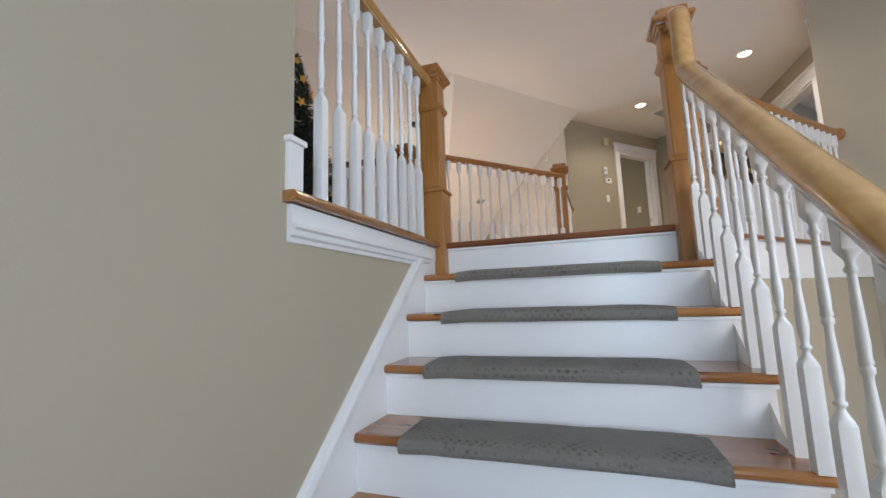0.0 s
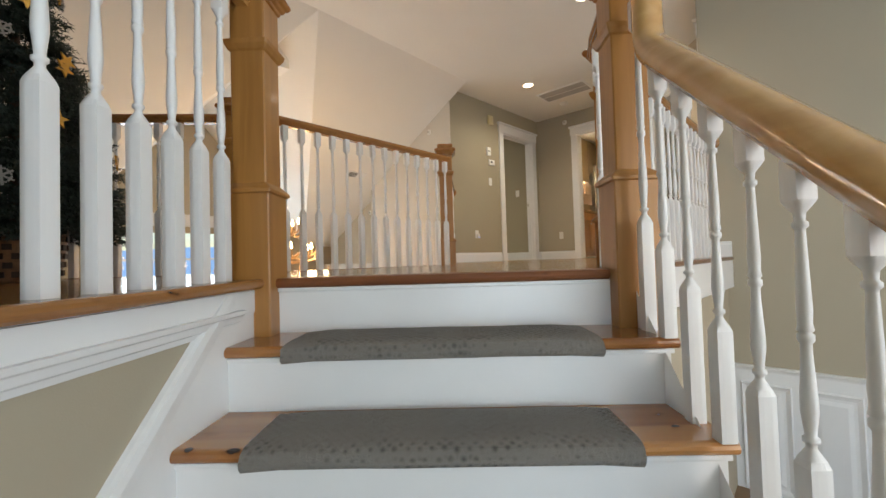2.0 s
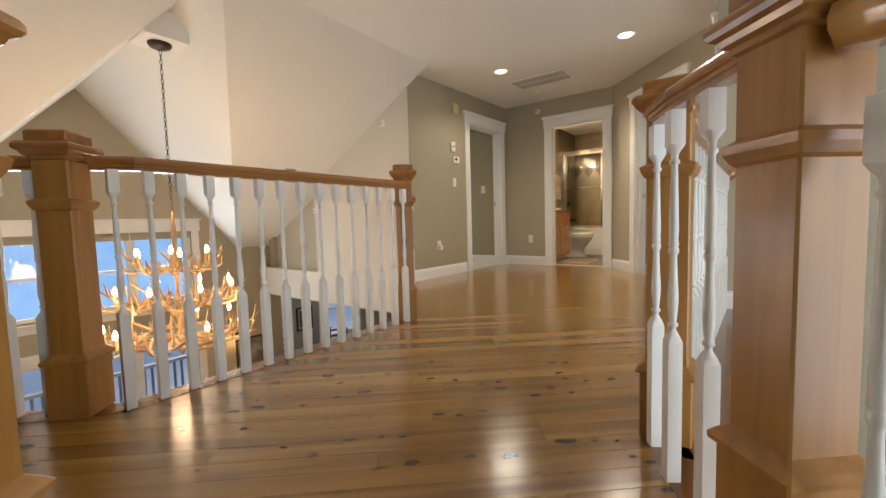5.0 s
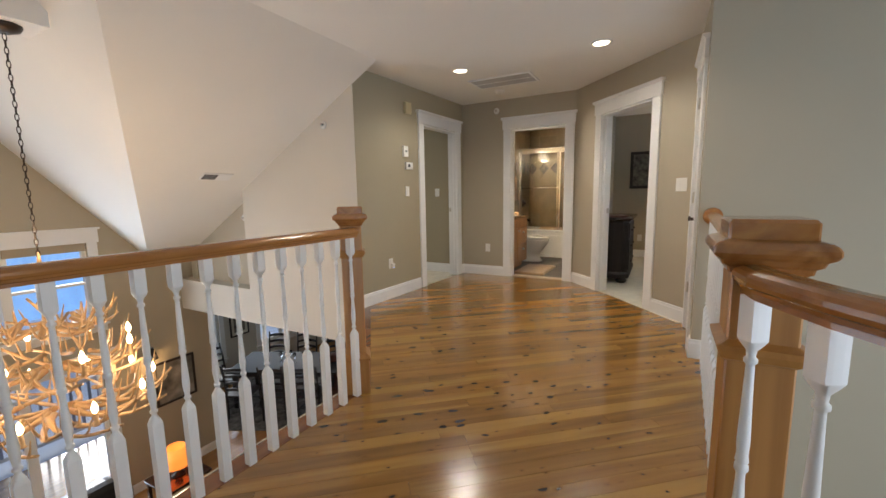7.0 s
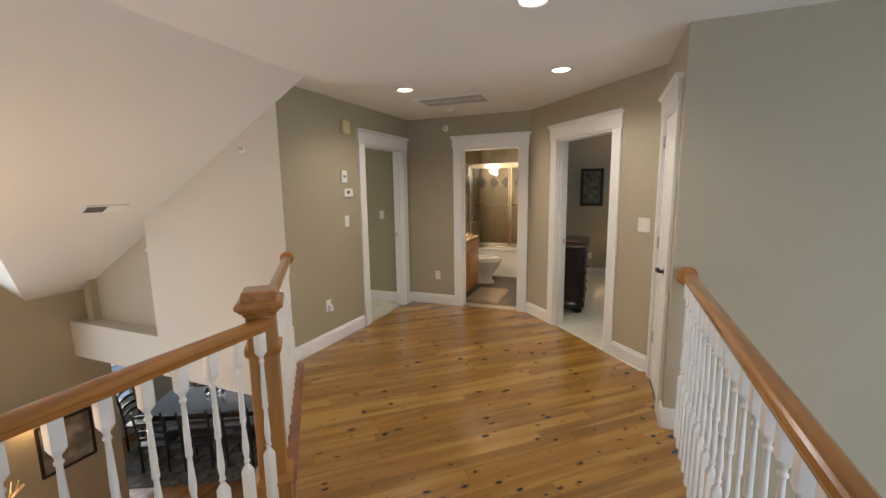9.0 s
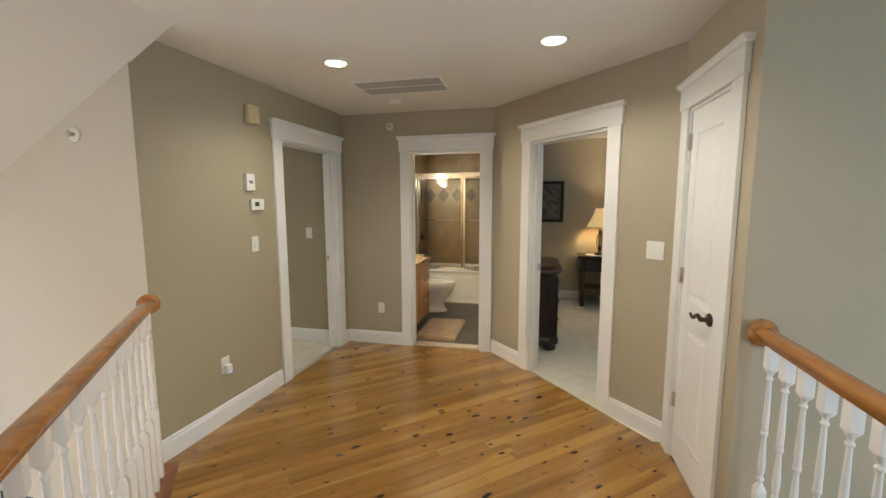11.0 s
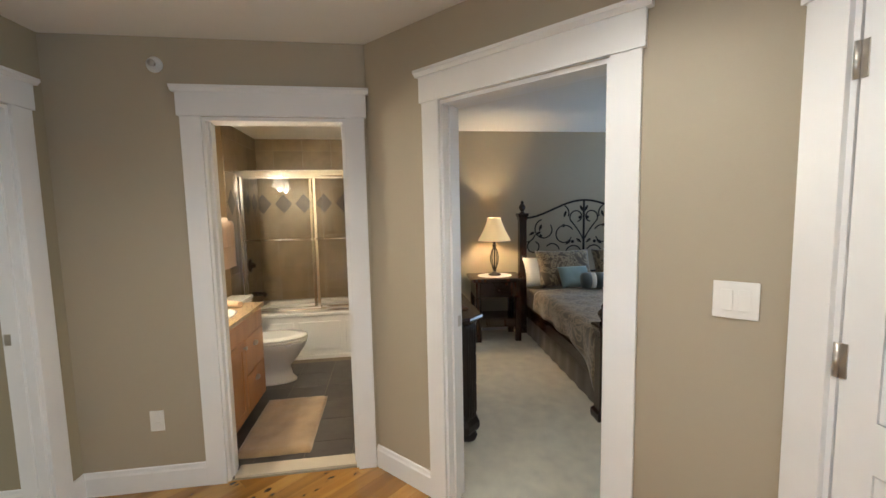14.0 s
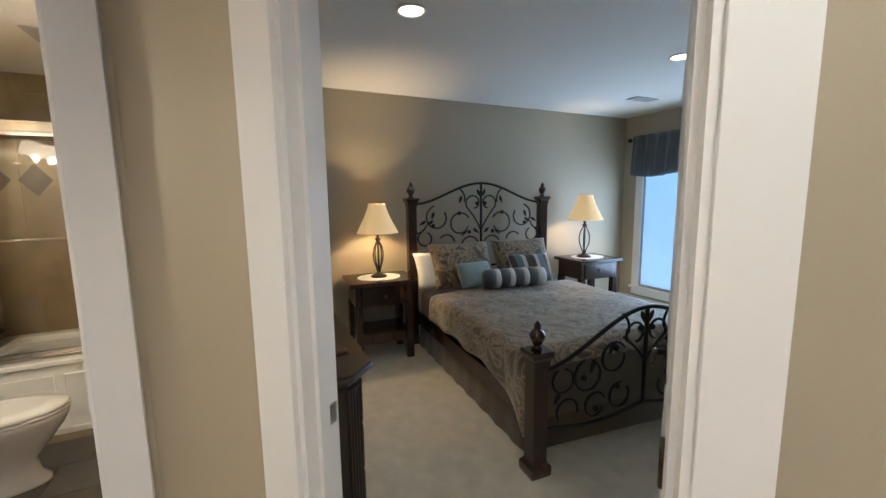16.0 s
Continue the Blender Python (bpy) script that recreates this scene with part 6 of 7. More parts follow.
part("bowl", loft(B(), [oval(0, -0.36, 0.115, 0.26, 0.0), oval(0, -0.36, 0.118, 0.262, 0.02), oval(0, -0.36, 0.098, 0.225, 0.06), oval(0, -0.37, 0.095, 0.20, 0.14), oval(0, -0.40, 0.125, 0.235, 0.22), oval(0, -0.42, 0.17, 0.28, 0.31), oval(0, -0.43, 0.185, 0.295, 0.36), oval(0, -0.43, 0.186, 0.296, 0.385)]), GLOSSWHITE, wc)
part("seat", loft(B(), [oval(0, -0.43, 0.188, 0.298, 0.388), oval(0, -0.43, 0.193, 0.303, 0.395), oval(0, -0.43, 0.190, 0.300, 0.407)]), GLOSSWHITE, wc)
part("lid", loft(B(), [oval(0, -0.43, 0.188, 0.298, 0.410), oval(0, -0.43, 0.192, 0.302, 0.416), oval(0, -0.43, 0.185, 0.295, 0.430), oval(0, -0.43, 0.12, 0.2, 0.436)]), GLOSSWHITE, wc)
part("tank", box(B(), -0.22, 0.22, -0.20, -0.005, 0.38, 0.74, bevel=0.02), GLOSSWHITE, wc)
part("tank_lid", box(B(), -0.23, 0.23, -0.21, -0.003, 0.742, 0.775, bevel=0.01), GLOSSWHITE, wc)
part("foot", box(B(), -0.10, 0.10, -0.30, -0.02, 0.0, 0.38, bevel=0.02), GLOSSWHITE, wc)

bm = B()
rings = []
rr = random.Random(8)
for i in range(25):
    x = 7.50 + 0.80 * i / 24
    row = []
    for j in range(15):
        y = 3.66 + 0.47 * j / 14
        e = min(i, 24 - i, j, 14 - j)
        row.append((x + rr.uniform(-0.003, 0.003), y + rr.uniform(-0.003, 0.003), 0.006 + (0.020 if e > 0 else 0.0) + rr.uniform(0, 0.005)))
    rings.append(row)
loft(bm, rings, closed=False, caps=False)
g = bmesh.ops.extrude_face_region(bm, geom=bm.faces[:])
for v in [e for e in g["geom"] if isinstance(e, bmesh.types.BMVert)]:
    v.co.z = 0.005
solid("bath_rug", bm, BATHRUG, "tan shag bath rug on the slate tiles", "rug")

tb = thing("towel_bar", "nickel wall bar for the towel", "towel bar", m=pose(8.40, 4.625, 1.46))
part("bar", tube(B(), [(0.0, -0.07, 0), (0.56, -0.07, 0)], 0.009, 8), NICKEL, tb)
for x in (0.0, 0.56):
    part("post", lathe(B(), [(0.026, 0.0), (0.024, 0.008), (0.010, 0.014), (0.010, 0.075)], 14, Matrix.Translation((x, 0, 0)) @ pose(0, 0, 0, 90, 0, 0)), NICKEL, tb)


def hung_towel(x0, x1, front, back, y, z, t, name, label):
    bm = B()
    rings = []
    n = 14
    for i in range(n + 1):
        u = i / n
        x = x0 + (x1 - x0) * u
        w = 0.008 * math.sin(u * 9.0) + 0.004 * math.sin(u * 23.0)
        pr = [(y - 0.014 - t + w, z - front), (y - 0.014 + w * 0.7 - t, z - front * 0.4), (y - 0.014 - t, z - 0.01), (y - 0.008, z + 0.012 + t), (y + 0.008, z + 0.012 + t), (y + 0.014 + t, z - 0.01), (y + 0.014 + t, z - back), (y + 0.012, z - back), (y + 0.012, z - 0.01), (y, z + 0.011), (y - 0.012, z - 0.01), (y - 0.012 + w * 0.7, z - front * 0.4), (y - 0.012 + w, z - front)]
        rings.append([(x, p, q) for p, q in pr])
    loft(bm, rings)
    return solid(name, bm, TOWEL, label, "towel")


hung_towel(8.50, 8.93, 0.40, 0.34, 4.555, 1.46, 0.010, "bath_towel", "peach bath towel folded over the wall bar")
hung_towel(8.58, 8.80, 0.22, 0.2, 4.555, 1.476, 0.026, "hand_towel", "peach hand towel hung over the bath towel")
vl = thing("vanity_light", "four lit frosted glass shades on a bar over the vanity", "wall lamp", m=pose(7.88, 4.625, 2.02))
part("bar", box(B(), -0.32, 0.32, -0.03, -0.001, -0.03, 0.03, bevel=0.005), NICKEL, vl)
for k in range(4):
    x = -0.24 + 0.16 * k
    part("arm", tube(B(), [(x, -0.03, 0.0), (x, -0.09, 0.01), (x, -0.11, -0.02)], 0.008, 8), NICKEL, vl)
    part("shade", lathe(B(), [(0.022, 0.0), (0.045, -0.05), (0.062, -0.11), (0.058, -0.11), (0.040, -0.05), (0.018, -0.003)], 18, Matrix.Translation((x, -0.11, -0.02))), VANITYGLOW, vl, "lit frosted glass shade")
for x in (7.72, 8.04):
    bulb_light("vanity_glow", x, 4.50, 1.86, 31, (1, 0.84, 0.60), 0.025)
mr = thing("vanity_mirror", "plain frameless mirror above the vanity", "mirror", m=pose(7.88, 4.628, 1.40))
part("glass", box(B(), -0.38, 0.38, -0.008, -0.001, -0.42, 0.42, bevel=0.002), mat("silvered_mirror", (0.9, 0.9, 0.9), 0.02, 1.0, vary=0.0), mr)
bv = thing("ceiling_vent", "small dark bathroom ceiling vent", "air vent", m=pose(9.05, 3.9, 2.42))
part("grille", box(B(), -0.12, 0.12, -0.05, 0.05, -0.010, -0.001, bevel=0.003), GREYGRILLE, bv)

# ---- bedroom ----
BED = pose(7.565, 1.62, 0.004, 0, 0, -3.9)
BL, BW = 2.135, 1.555
bed = thing("poster_bed", "dark wooden poster bed with black wrought iron scrolls", "bed", m=BED)


def bed_post(x, y, h):
    bm = B()
    def sq(w, z):
        return [(x - w, y - w, z), (x + w, y - w, z), (x + w, y + w, z), (x - w, y + w, z)]
    loft(bm, [sq(0.058, 0.0), sq(0.062, 0.02), sq(0.062, 0.055), sq(0.046, 0.075), sq(0.043, 0.09), sq(0.043, h - 0.09), sq(0.048, h - 0.085), sq(0.050, h - 0.05), sq(0.062, h - 0.03), sq(0.066, h - 0.012), sq(0.060, h)], smooth=False)
    p = part("post", bm, DARKWOOD, bed)
    part("finial", lathe(B(), [(0.020, 0.0), (0.032, 0.008), (0.018, 0.020), (0.026, 0.035), (0.040, 0.062), (0.042, 0.078), (0.030, 0.100), (0.015, 0.112), (0.020, 0.122), (0.017, 0.136), (0.006, 0.152), (0.0, 0.156)], 16, Matrix.Translation((x, y, h))), DARKWOOD, p, "turned urn finial")


for x, y, h in ((0, 0, 0.70), (0, -BW, 0.70), (BL, 0, 1.485), (BL, -BW, 1.485)):
    bed_post(x, y, h)


def iron_panel(x, z_end, z_mid, z_low, dip, arcs, berries, leaves):
    """Arched iron panel between the posts: mirrored rings, hooks, leaves and berries hung below the arch."""
    half = BW / 2 - 0.045

    def arch(u):
        return z_end + (z_mid - z_end) * (0.5 + 0.5 * math.cos(math.pi * min(1, abs(u) / half))) ** 0.9

    def low(u):
        return z_low - dip * math.sin(math.pi * min(1, abs(u) / half))

    def put(nm, line, r):
        part(nm, tube(B(), [(x, -BW / 2 + u, z) for u, z in line], r, 7), IRON, bed, "black wrought iron bar")

    us = [half * (-1 + i / 20) for i in range(41)]
    put("top_arch", [(u, arch(u)) for u in us], 0.013)
    put("bottom_bar", [(u, low(u)) for u in us], 0.012)
    put("centre_bar", [(0, low(0)), (0, (z_low + z_mid) / 2), (0, z_mid)], 0.014)
    for sg in (-1, 1):
        for u, drop, r, a0, a1, curl in arcs:
            line = []
            for k in range(19):
                t = k / 18
                a, rr = radians(a0 + (a1 - a0) * t), r * (1 - curl * t)
                line.append((sg * max(0.012, min(half, u + rr * math.cos(a))), z_mid - drop + rr * math.sin(a)))
            put("scroll", line, 0.0085)
        put("scroll", [(sg * (0.012 + 0.165 * t ** 1.3), z_mid - 0.47 * (z_mid - z_low) / 0.86 + t * 0.24 * (z_mid - z_low) / 0.86) for t in [i / 8 for i in range(9)]], 0.0085)
        for u, drop in berries:
            part("iron_berry", lathe(B(), [(0.0, -0.022), (0.016, -0.015), (0.022, 0.0), (0.016, 0.015), (0.0, 0.022)], 10, Matrix.Translation((x, -BW / 2 + sg * u, z_mid - drop))), IRON, bed)
        for u, drop, tilt in leaves:
            bm = B()
            prism(bm, [(-0.007, -0.03), (0, -0.042), (0.007, -0.03), (0.016, 0.002), (0.012, 0.028), (0, 0.044), (-0.012, 0.028), (-0.016, 0.002)], -0.003, 0.003, Matrix.Translation((x, -BW / 2 + sg * u, z_mid - drop)) @ pose(0, 0, 0, 0, 0, 90) @ pose(0, 0, 0, 90, 0, 0) @ pose(0, 0, 0, 0, 0, sg * tilt))
            part("iron_leaf", bm, IRON, bed)


# each arc: distance from the middle, drop below the arch, radius, from angle, to angle, curl inwards
iron_panel(BL, 1.425, 1.632, 0.75, 0.0,
           [(0.092, 0.205, 0.088, -35, 260, 0.35), (0.245, 0.42, 0.118, 150, -160, 0.2), (0.50, 0.35, 0.125, 75, -215, 0.25), (0.635, 0.56, 0.08, 60, -250, 0.2),
            (0.13, 0.66, 0.10, 170, 10, 0.0), (0.40, 0.62, 0.09, 40, 170, 0.0), (0.30, 0.16, 0.11, 200, 120, 0.0), (0.72, 0.40, 0.10, 190, 280, 0.0), (0.33, 0.80, 0.10, 0, 300, 0.3), (0.56, 0.80, 0.10, 180, -110, 0.3)],
           [(0.046, 0.21), (0.255, 0.31), (0.545, 0.43), (0.14, 0.51)],
           [(0.03, 0.10, -25), (0.24, 0.17, 20), (0.55, 0.33, 20), (0.66, 0.40, 60), (0.20, 0.52, 50), (0.06, 0.50, -50), (0.58, 0.40, 60)])
iron_panel(0.0, 0.575, 0.838, 0.245, 0.045,
           [(0.085, 0.15, 0.075, -35, 260, 0.3), (0.245, 0.27, 0.092, 150, -190, 0.15), (0.43, 0.345, 0.098, 75, -250, 0.15), (0.60, 0.345, 0.075, 60, -260, 0.15),
            (0.19, 0.51, 0.08, 100, -215, 0.15), (0.375, 0.535, 0.078, 160, -160, 0.2), (0.57, 0.53, 0.07, 200, -40, 0.0), (0.24, 0.11, 0.10, 200, 120, 0.0)],
           [(0.042, 0.125), (0.235, 0.215), (0.46, 0.355), (0.365, 0.56), (0.215, 0.45)],
           [(0.03, 0.06, -25), (0.40, 0.30, 20), (0.26, 0.21, 30), (0.64, 0.44, 30)])
for y in (-0.02, -BW + 0.02):
    part("side_rail", box(B(), 0.04, BL - 0.04, y - 0.015, y + 0.015, 0.24, 0.36, bevel=0.004), DARKWOOD, bed)
mt = thing("mattress", "taupe skirted mattress on the bed", "mattress", m=BED)
part("box_spring", box(B(), 0.06, BL - 0.07, -BW + 0.05, -0.05, 0.24, 0.56, bevel=0.04), TAUPE, mt)
bm = B()
rings = []
for i in range(61):
    t = i / 60
    if t < 0.5:
        p = (BL - 0.10 - (BL - 0.18) * t * 2, -0.035)
        nrm = (0, 1)
    else:
        p = (BL - 0.10 - (BL - 0.18) * (1 - t) * 2, -BW + 0.035)
        nrm = (0, -1)
    w = 0.004 * math.sin(i * 1.9)
    rings.append([(p[0], p[1] + nrm[1] * w, 0.34), (p[0], p[1] + nrm[1] * (0.006 + w * 2), 0.01)])
loft(bm, [[r[0] for r in rings], [r[1] for r in rings]], closed=False, caps=False)
part("bedskirt", bm, TAUPE, mt, "taupe pleated bedskirt")

bm = B()
NX, NS = 46, 60
rc2 = random.Random(4)
rows = []
for i in range(NX + 1):
    u = i / NX
    x = 0.07 + (BL - 0.62) * u
    drop = 0.20 + 0.16 * max(0.0, 1 - u / 0.35) ** 1.5 + 0.01 * math.sin(u * 17)
    row = []
    half = BW / 2 + 0.01
    total = half + drop
    for j in range(NS + 1):
        s = (j / NS * 2 - 1) * total
        a = abs(s)
        sg = 1 if s >= 0 else -1
        if a < half - 0.06:
            yy, zz = a, 0.63 + 0.012 * math.cos(a * 2)
        elif a < half + 0.04:
            t = (a - half + 0.06) / 0.10
            yy, zz = half - 0.06 + 0.07 * math.sin(t * math.pi / 2), 0.63 + 0.012 * math.cos((half - 0.06) * 2) - 0.06 * (1 - math.cos(t * math.pi / 2))
        else:
            d = a - half - 0.04
            yy, zz = half + 0.012 + 0.012 * math.sin(u * 26 + sg) * min(1, d * 6), 0.625 - 0.055 - d
        n1 = noise.noise(Vector((x * 3, s * 3, 1))) * 0.012 + noise.noise(Vector((x * 9, s * 9, 4))) * 0.005
        foot = max(0.0, 1 - u / 0.06) * 0.08
        row.append((x, -BW / 2 + sg * yy, zz + n1 * (1 if a < half else 0.3) - foot))
    rows.append(row)
loft(bm, rows, closed=False, caps=False)
fr = [bm.verts.new((x - 0.004, y, z - 0.24)) for x, y, z in rows[0][9:-9]]
bm.verts.ensure_lookup_table()
top = [bm.verts[k] for k in range(9, NS + 1 - 9)]
for k in range(len(fr) - 1):
    f = bm.faces.new((top[k], top[k + 1], fr[k + 1], fr[k]))
    f.smooth = True
bmesh.ops.transform(bm, matrix=BED, verts=bm.verts)
cf = solid("comforter", bm, PAISLEY, "taupe paisley jacquard comforter draped over the bed", "comforter")
so2 = cf.modifiers.new("thickness", "SOLIDIFY")
so2.thickness, so2.offset = 0.014, -1


def cushion(w, h, t, seg=18):
    bm = B()
    front, rows = [], []
    def pt(i, j, sgn):
        u, v = -1 + 2 * i / seg, -1 + 2 * j / seg
        pinch = 1 - 0.06 * (1 - u * u) * (v * v) - 0.06 * (1 - v * v) * (u * u)
        b = max(0.0, (1 - u ** 4) * (1 - v ** 4)) ** 0.5
        wob = noise.noise(Vector((u * 2.2 + w * 9, v * 2.2, sgn))) * 0.10
        return (u * w / 2 * pinch, sgn * t / 2 * b * (1 + wob), v * h / 2 * pinch)
    for sgn in (-1, 1):
        loft(bm, [[pt(i, j, sgn) for j in range(seg + 1)] for i in range(seg + 1)], closed=False, caps=False)
    bmesh.ops.remove_doubles(bm, verts=bm.verts, dist=1e-5)
    return bm


def pillow(name, x, y, z, w, h, t, lean, turn, material, label):
    bm = cushion(w, h, t)
    bmesh.ops.transform(bm, matrix=BED @ Matrix.Translation((x, y, z)) @ pose(0, 0, 0, 0, 0, 90 + turn) @ pose(0, 0, 0, lean, 0, 0), verts=bm.verts)
    return solid(name, bm, material, label, "pillow")


pillow("sleeping_pillow", 1.93, -0.26, 0.79, 0.60, 0.36, 0.16, 24, 4, WHITECLOTH, "white pillow behind the shams")
pillow("pillow_sham", 1.86, -0.43, 0.83, 0.66, 0.46, 0.19, 26, 2, PAISLEY, "taupe paisley pillow sham leaning on the headboard")
pillow("pillow_sham", 1.88, -1.13, 0.83, 0.66, 0.46, 0.19, 26, -2, PAISLEY, "taupe paisley pillow sham leaning on the headboard")
pillow("throw_pillow", 1.66, -0.47, 0.76, 0.36, 0.26, 0.14, 32, 6, TEAL, "small pale teal throw pillow")
pillow("throw_pillow", 1.66, -1.08, 0.78, 0.44, 0.30, 0.14, 30, -8, STRIPED, "brown, white and slate striped throw pillow")
bol = thing("bolster_pillow", "teal and white striped bolster pillow", "pillow", m=BED @ Matrix.Translation((1.50, -0.80, 0.735)) @ pose(0, 0, 0, 90, 0, -8))
edges = [-0.30, -0.21, -0.16, -0.07, -0.02, 0.07, 0.12, 0.21, 0.30]
for k, (a, b) in enumerate(zip(edges, edges[1:])):
    r = 0.088
    pr = [(r, a), (r + 0.002, (a + b) / 2), (r, b)]
    if k == 0:
        pr = [(0.0, a - 0.010), (0.05, a - 0.008), (0.08, a + 0.004)] + pr[1:]
    if k == len(edges) - 2:
        pr = pr[:2] + [(0.08, b - 0.004), (0.05, b + 0.008), (0.0, b + 0.010)]
    part("stripe", lathe(B(), pr, 22), WHITECLOTH if k % 2 else TEALDARK, bol)


def nightstand(m):
    ob = thing("nightstand", "dark cherry nightstand with a drawer and open shelf", "nightstand", "bedside tables", m=m)
    part("top", box(B(), -0.31, 0.31, -0.25, 0.24, 0.712, 0.75, bevel=0.008), DARKWOOD, ob)
    part("case", box(B(), -0.26, 0.26, -0.20, 0.21, 0.52, 0.712, bevel=0.003), DARKWOOD, ob)
    dr = part("drawer", box(B(), -0.21, 0.21, -0.212, -0.19, 0.535, 0.695, bevel=0.004), DARKWOOD, ob)
    part("knob", lathe(B(), [(0.006, 0.0), (0.016, 0.014), (0.0, 0.022)], 10, Matrix.Translation((0, -0.212, 0.615)) @ pose(0, 0, 0, 90, 0, 0)), BRONZE, dr)
    for a in (-1, 1):
        for b in (-1, 1):
            part("leg", box(B(), a * 0.235 - 0.033, a * 0.235 + 0.033, b * 0.18 - 0.033, b * 0.18 + 0.033, 0.0, 0.52, bevel=0.005), DARKWOOD, ob)
    part("shelf", box(B(), -0.24, 0.24, -0.19, 0.19, 0.17, 0.27, bevel=0.005), DARKWOOD, ob)
    return ob


def bedside_lamp(m):
    ob = thing("table_lamp", "lit cream lamp on a dark iron cage base", "table lamp", "bedside lamps", m=m)
    part("foot", lathe(B(), [(0.070, 0.0), (0.072, 0.008), (0.055, 0.020), (0.022, 0.034), (0.012, 0.05)], 20), IRON, ob)
    for k in range(4):
        a = k * math.pi / 2 + 0.3
        part("wire", tube(B(), [(r * math.cos(a), r * math.sin(a), z) for r, z in ((0.010, 0.04), (0.022, 0.08), (0.045, 0.14), (0.052, 0.20), (0.040, 0.26), (0.018, 0.30), (0.010, 0.32))], 0.0055, 6), IRON, ob)
    part("stem", lathe(B(), [(0.010, 0.03), (0.008, 0.16), (0.008, 0.31), (0.026, 0.325), (0.026, 0.335), (0.010, 0.345), (0.018, 0.36), (0.009, 0.37), (0.009, 0.44)], 12), IRON, ob)
    n = 24
    prof = [(0.178, 0.385), (0.160, 0.42), (0.128, 0.48), (0.100, 0.54), (0.078, 0.60), (0.072, 0.635)]
    rings = [[(r * (1 + 0.02 * (i % 3 == 0)) * math.cos(2 * math.pi * i / n), r * (1 + 0.02 * (i % 3 == 0)) * math.sin(2 * math.pi * i / n), z) for i in range(n)] for r, z in prof]
    part("shade", loft(B(), rings, caps=False), SHADEGLOW, ob, "lit cream bell shade")
    part("bulb", lathe(B(), [(0.012, 0.44), (0.028, 0.47), (0.030, 0.50), (0.0, 0.53)], 10), BULB, ob)
    return ob


def doily(x, y):
    bm = B()
    n = 36
    ring = [((0.20 + 0.006 * (i % 2)) * math.cos(2 * math.pi * i / n), (0.165 + 0.006 * (i % 2)) * math.sin(2 * math.pi * i / n)) for i in range(n)]
    prism(bm, ring, 0.0, 0.003, pose(x, y, 0.755, 0, 0, 90))
    solid("doily", bm, WHITECLOTH, "white oval lace doily on the nightstand", "doily", "lace doilies")


NS1, NS2 = (9.58, 1.86), (9.52, -0.73)
ns = nightstand(pose(*NS1, 0.004, 0, 0, -93.9))
copy_thing(ns, pose(*NS2, 0.004, 0, 0, -93.9))
for x, y in (NS1, NS2):
    doily(x, y)
    bulb_light("bedside_glow", x, y + (0.06 if y < 0 else 0.0), 1.31, 50, (1, 0.70, 0.38), 0.04)
lm = bedside_lamp(pose(*NS1, 0.7585) @ Matrix.Scale(1.08, 4))
copy_thing(lm, pose(NS2[0], NS2[1] + 0.06, 0.7585, 0, 0, 20) @ Matrix.Scale(1.08, 4))

DR = pose(7.42, 2.575, 0.004)
dr = thing("dresser", "black-brown chest with fluted canted corners", "dresser", m=DR)
foot = [(0.0, 0.42), (0.0, 0.075), (0.075, 0.0), (0.925, 0.0), (1.0, 0.075), (1.0, 0.42)]


def grown(d):
    """The chest's outline pushed out by d on the open sides."""
    return [(-d, 0.42), (-d, 0.075 - d * 0.41), (0.075 - d * 0.41, -d), (0.925 + d * 0.41, -d), (1 + d, 0.075 - d * 0.41), (1 + d, 0.42)]


bm = B()
loft(bm, [[(x, y, z) for x, y in grown(d)] for d, z in ((0.018, 0.06), (0.024, 0.08), (0.022, 0.115), (0.008, 0.135), (0.002, 0.145))], smooth=False)
part("plinth", bm, BLACKWOOD, dr)
part("body", prism(B(), foot, 0.145, 0.80), BLACKWOOD, dr)
bm = B()
loft(bm, [[(x, y, z) for x, y in grown(d)] for d, z in ((0.004, 0.785), (0.018, 0.80), (0.022, 0.815), (0.046, 0.822), (0.052, 0.832), (0.048, 0.845), (0.040, 0.85))], smooth=False)
part("top", bm, DARKWOOD, dr, "polished dark cherry top")
for k in range(5):
    for x, y in ((0.008 + k * 0.0145, 0.066 - k * 0.0145), (0.992 - k * 0.0145, 0.066 - k * 0.0145)):
        part("flute", lathe(B(), [(0.007, 0.15), (0.009, 0.18), (0.009, 0.74), (0.007, 0.77)], 8, Matrix.Translation((x, y, 0))), BLACKWOOD, dr)
for k in range(3):
    for a, b in ((0.10, 0.49), (0.51, 0.90)):
        d = part("drawer", box(B(), a, b, -0.014, 0.006, 0.165 + k * 0.205, 0.355 + k * 0.205, bevel=0.005), BLACKWOOD, dr)
        part("pull", lathe(B(), [(0.006, 0.0), (0.016, 0.016), (0.0, 0.024)], 10, Matrix.Translation(((a + b) / 2, -0.014, 0.26 + k * 0.205)) @ pose(0, 0, 0, 90, 0, 0)), BRONZE, d)
for x, y in ((0.055, 0.065), (0.945, 0.065), (0.05, 0.37), (0.95, 0.37)):
    part("foot", lathe(B(), [(0.030, 0.0), (0.060, 0.012), (0.068, 0.035), (0.050, 0.06)], 14, Matrix.Translation((x, y, 0.0))), BLACKWOOD, dr)
bm = B()
box(bm, -0.14, 0.14, -0.11, 0.11, 0.0, 0.012, DR @ pose(0.30, 0.16, 0.8505, 0, 0, 15), bevel=0.003)
solid("leather_folder", bm, mat("brown_leather", (0.13, 0.06, 0.03), 0.5), "brown leather folder on the dresser", "folder")

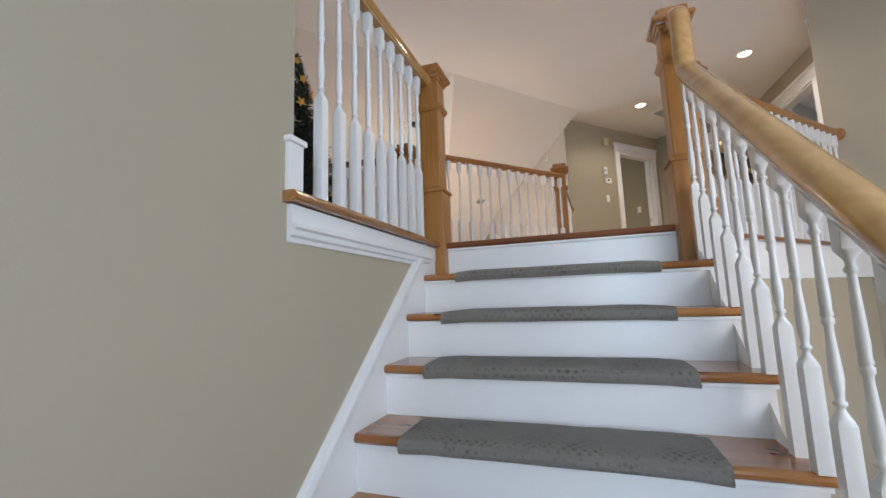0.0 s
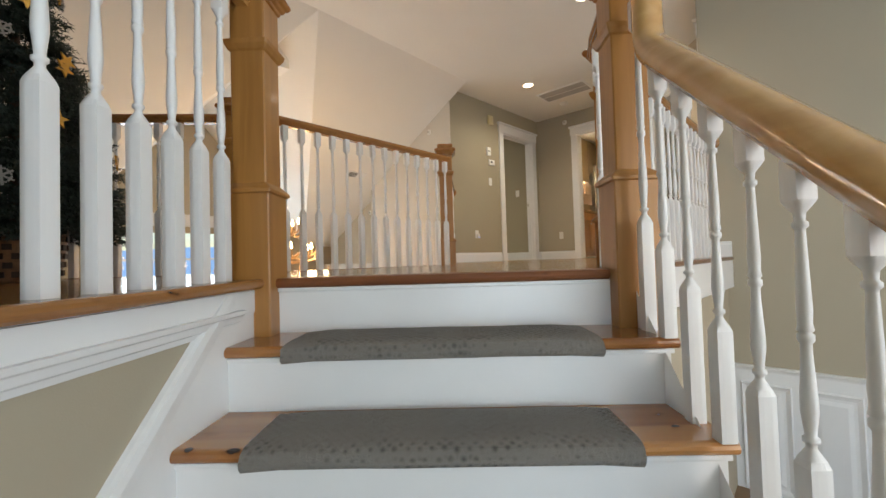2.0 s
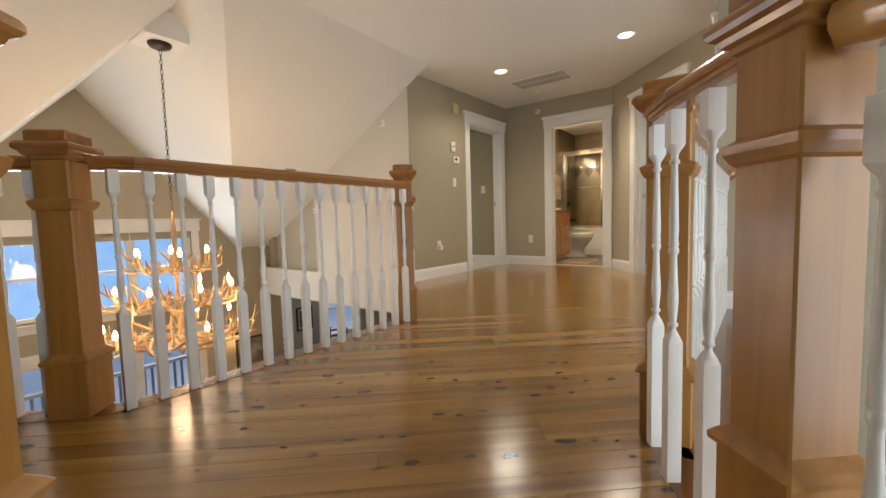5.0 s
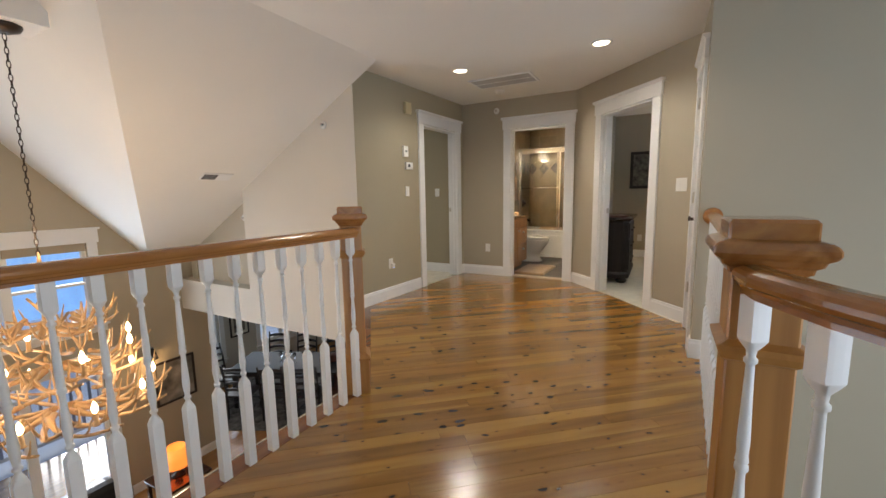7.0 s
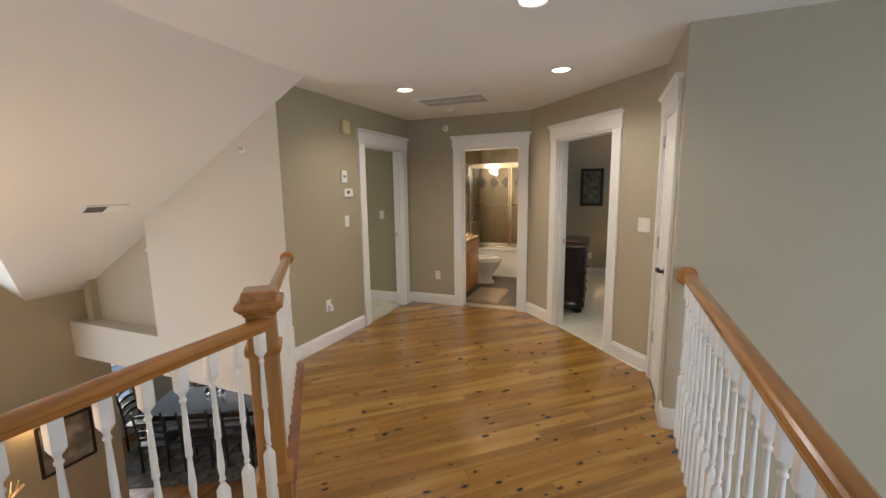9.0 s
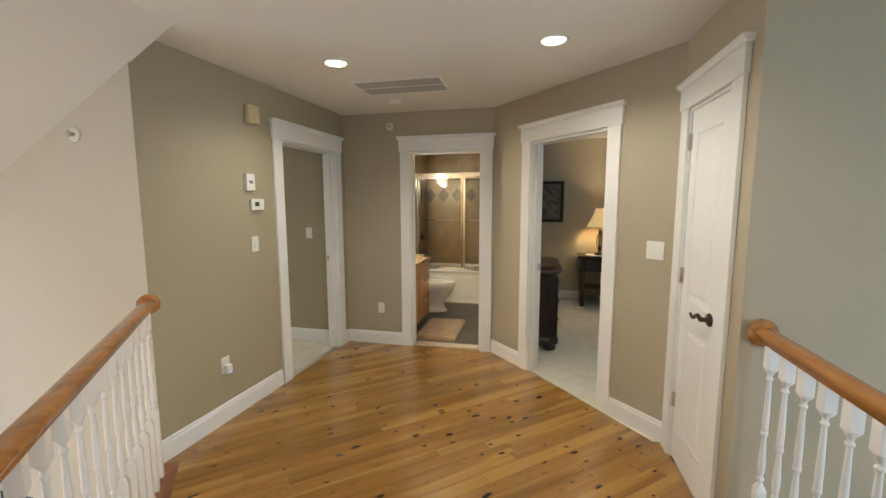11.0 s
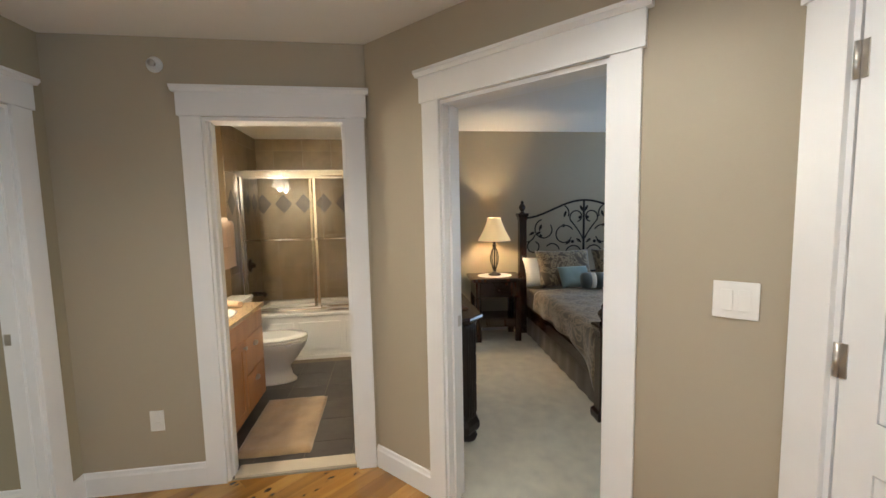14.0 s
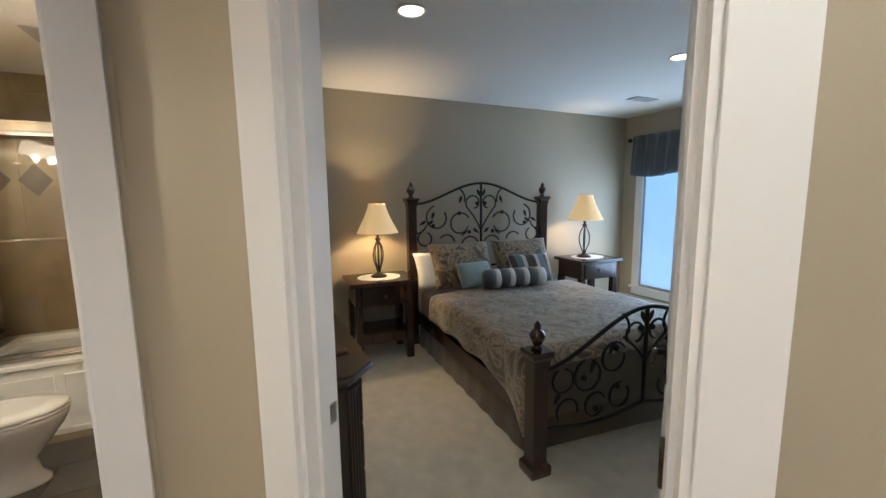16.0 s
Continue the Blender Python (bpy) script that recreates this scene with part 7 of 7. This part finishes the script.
m = frame_of((9.86, -1.75), (9.86, 3.03))[0]
sconce_picture("wall_picture", m @ Matrix.Translation((1.75 + 2.563, 0, 1.545)), 0.187, 0.32, PICTURE, "black framed tall botanical print", 0.05)
wall_plate("wall_outlet", m, 1.75 + 2.55, 0.35, 1, "white outlet plate near the bed", "outlet")
vr = thing("curtain_rod", "black curtain rod with ball finials", "curtain rod", m=pose(0, -1.62, 2.19))
part("rod", tube(B(), [(7.85, 0, 0), (9.70, 0, 0)], 0.012, 8), IRON, vr)
for x in (7.83, 9.72):
    part("finial", lathe(B(), [(0.0, -0.03), (0.026, -0.015), (0.03, 0.0), (0.026, 0.015), (0.0, 0.03)], 12, Matrix.Translation((x, 0, 0))), IRON, vr)
for x in (7.95, 9.62):
    part("bracket", box(B(), x - 0.01, x + 0.01, -0.078, 0.0, -0.01, 0.01), IRON, vr)
bm = B()
rows = []
for i in range(97):
    x = 7.92 + 1.74 * i / 96
    w = 0.028 * math.sin(i * 0.78) + 0.008 * math.sin(i * 2.1)
    zb = -0.40 - 0.03 * math.sin(i * 0.10)
    rows.append([(x, -1.60 + w * 0.4, 2.235), (x, -1.598 + w * 0.5, 2.17), (x, -1.575 + w, 1.97), (x, -1.565 + w * 1.3, 2.14 + zb)])
loft(bm, rows, closed=False, caps=False)
va = solid("valance", bm, VALANCE, "slate blue gathered valance on the rod", "valance")
va.modifiers.new("thickness", "SOLIDIFY").thickness = 0.006
cv = thing("ceiling_vent", "white bedroom ceiling vent", "air vent", m=pose(9.0, -0.90, 2.50))
part("grille", box(B(), -0.07, 0.07, -0.16, 0.16, -0.010, -0.001, bevel=0.003), GREYGRILLE, cv)


# ---- floor planks ----
def clip(poly, x0, x1, y0, y1):
    """Polygon cut to a rectangle."""
    for axis, lim, keep in ((0, x0, 1), (0, x1, -1), (1, y0, 1), (1, y1, -1)):
        out = []
        for i in range(len(poly)):
            a, b = poly[i - 1], poly[i]
            ina, inb = (a[axis] - lim) * keep >= 0, (b[axis] - lim) * keep >= 0
            if ina != inb:
                t = (lim - a[axis]) / (b[axis] - a[axis])
                out.append((a[0] + (b[0] - a[0]) * t, a[1] + (b[1] - a[1]) * t))
            if inb:
                out.append(b)
        poly = out
        if len(poly) < 3:
            return []
    return poly


def poly_area(p):
    return abs(sum(p[i - 1][0] * p[i][1] - p[i][0] * p[i - 1][1] for i in range(len(p)))) / 2


INSET = [S(0.10, -0.575), S(0.10, 0.575), (2.42, 1.86), (2.82, 1.985), (5.12, 1.915), *CORNERS[0:5], (3.70, 3.752), (1.97, 3.752), (0.69, 4.97), (-0.95, 5.03), (-0.95, 0.80), S(-2.9, -0.71), S(0.0, -0.71), S(0.1, -0.58)]
inv = STAIR.inverted()
local = [tuple((inv @ Vector((x, y, 0)))[:2]) for x, y in INSET]
floor = tagged(new("floor", mesh_of("floor", prism(B(), INSET, -0.023, -0.012), SUBFLOOR)), "polished knotty pine plank floor", "floor", kind="structure")
rng = random.Random(5)
PW = 0.085
near, far = [], []
y = min(p[1] for p in local)
ymax = max(p[1] for p in local)
while y < ymax:
    x = min(p[0] for p in local) - rng.uniform(0, 1.2)
    while x < max(p[0] for p in local):
        ln = rng.uniform(0.7, 1.9)
        c = clip(local, x, x + ln - 0.0012, y, y + PW - 0.0012)
        if c and poly_area(c) > 0.0015:
            (near if y > -0.3 else far).append(c)
        x += ln
    y += PW
for i, c in enumerate(near[:330]):
    bm = B()
    prism(bm, c, -0.012, rng.uniform(-0.0006, 0.0))
    ob = new("plank", mesh_of("plank", bm, PLANKWOOD))
    ob.parent = floor
    ob.matrix_basis = STAIR
bm = B()
for c in far + near[330:]:
    prism(bm, c, -0.012, 0.0)
if far or near[330:]:
    ob = new("plank_rest", mesh_of("plank_rest", bm, PLANKWOOD))
    ob.parent = floor
    ob.matrix_basis = STAIR
    tagged(ob, kind="stuff")
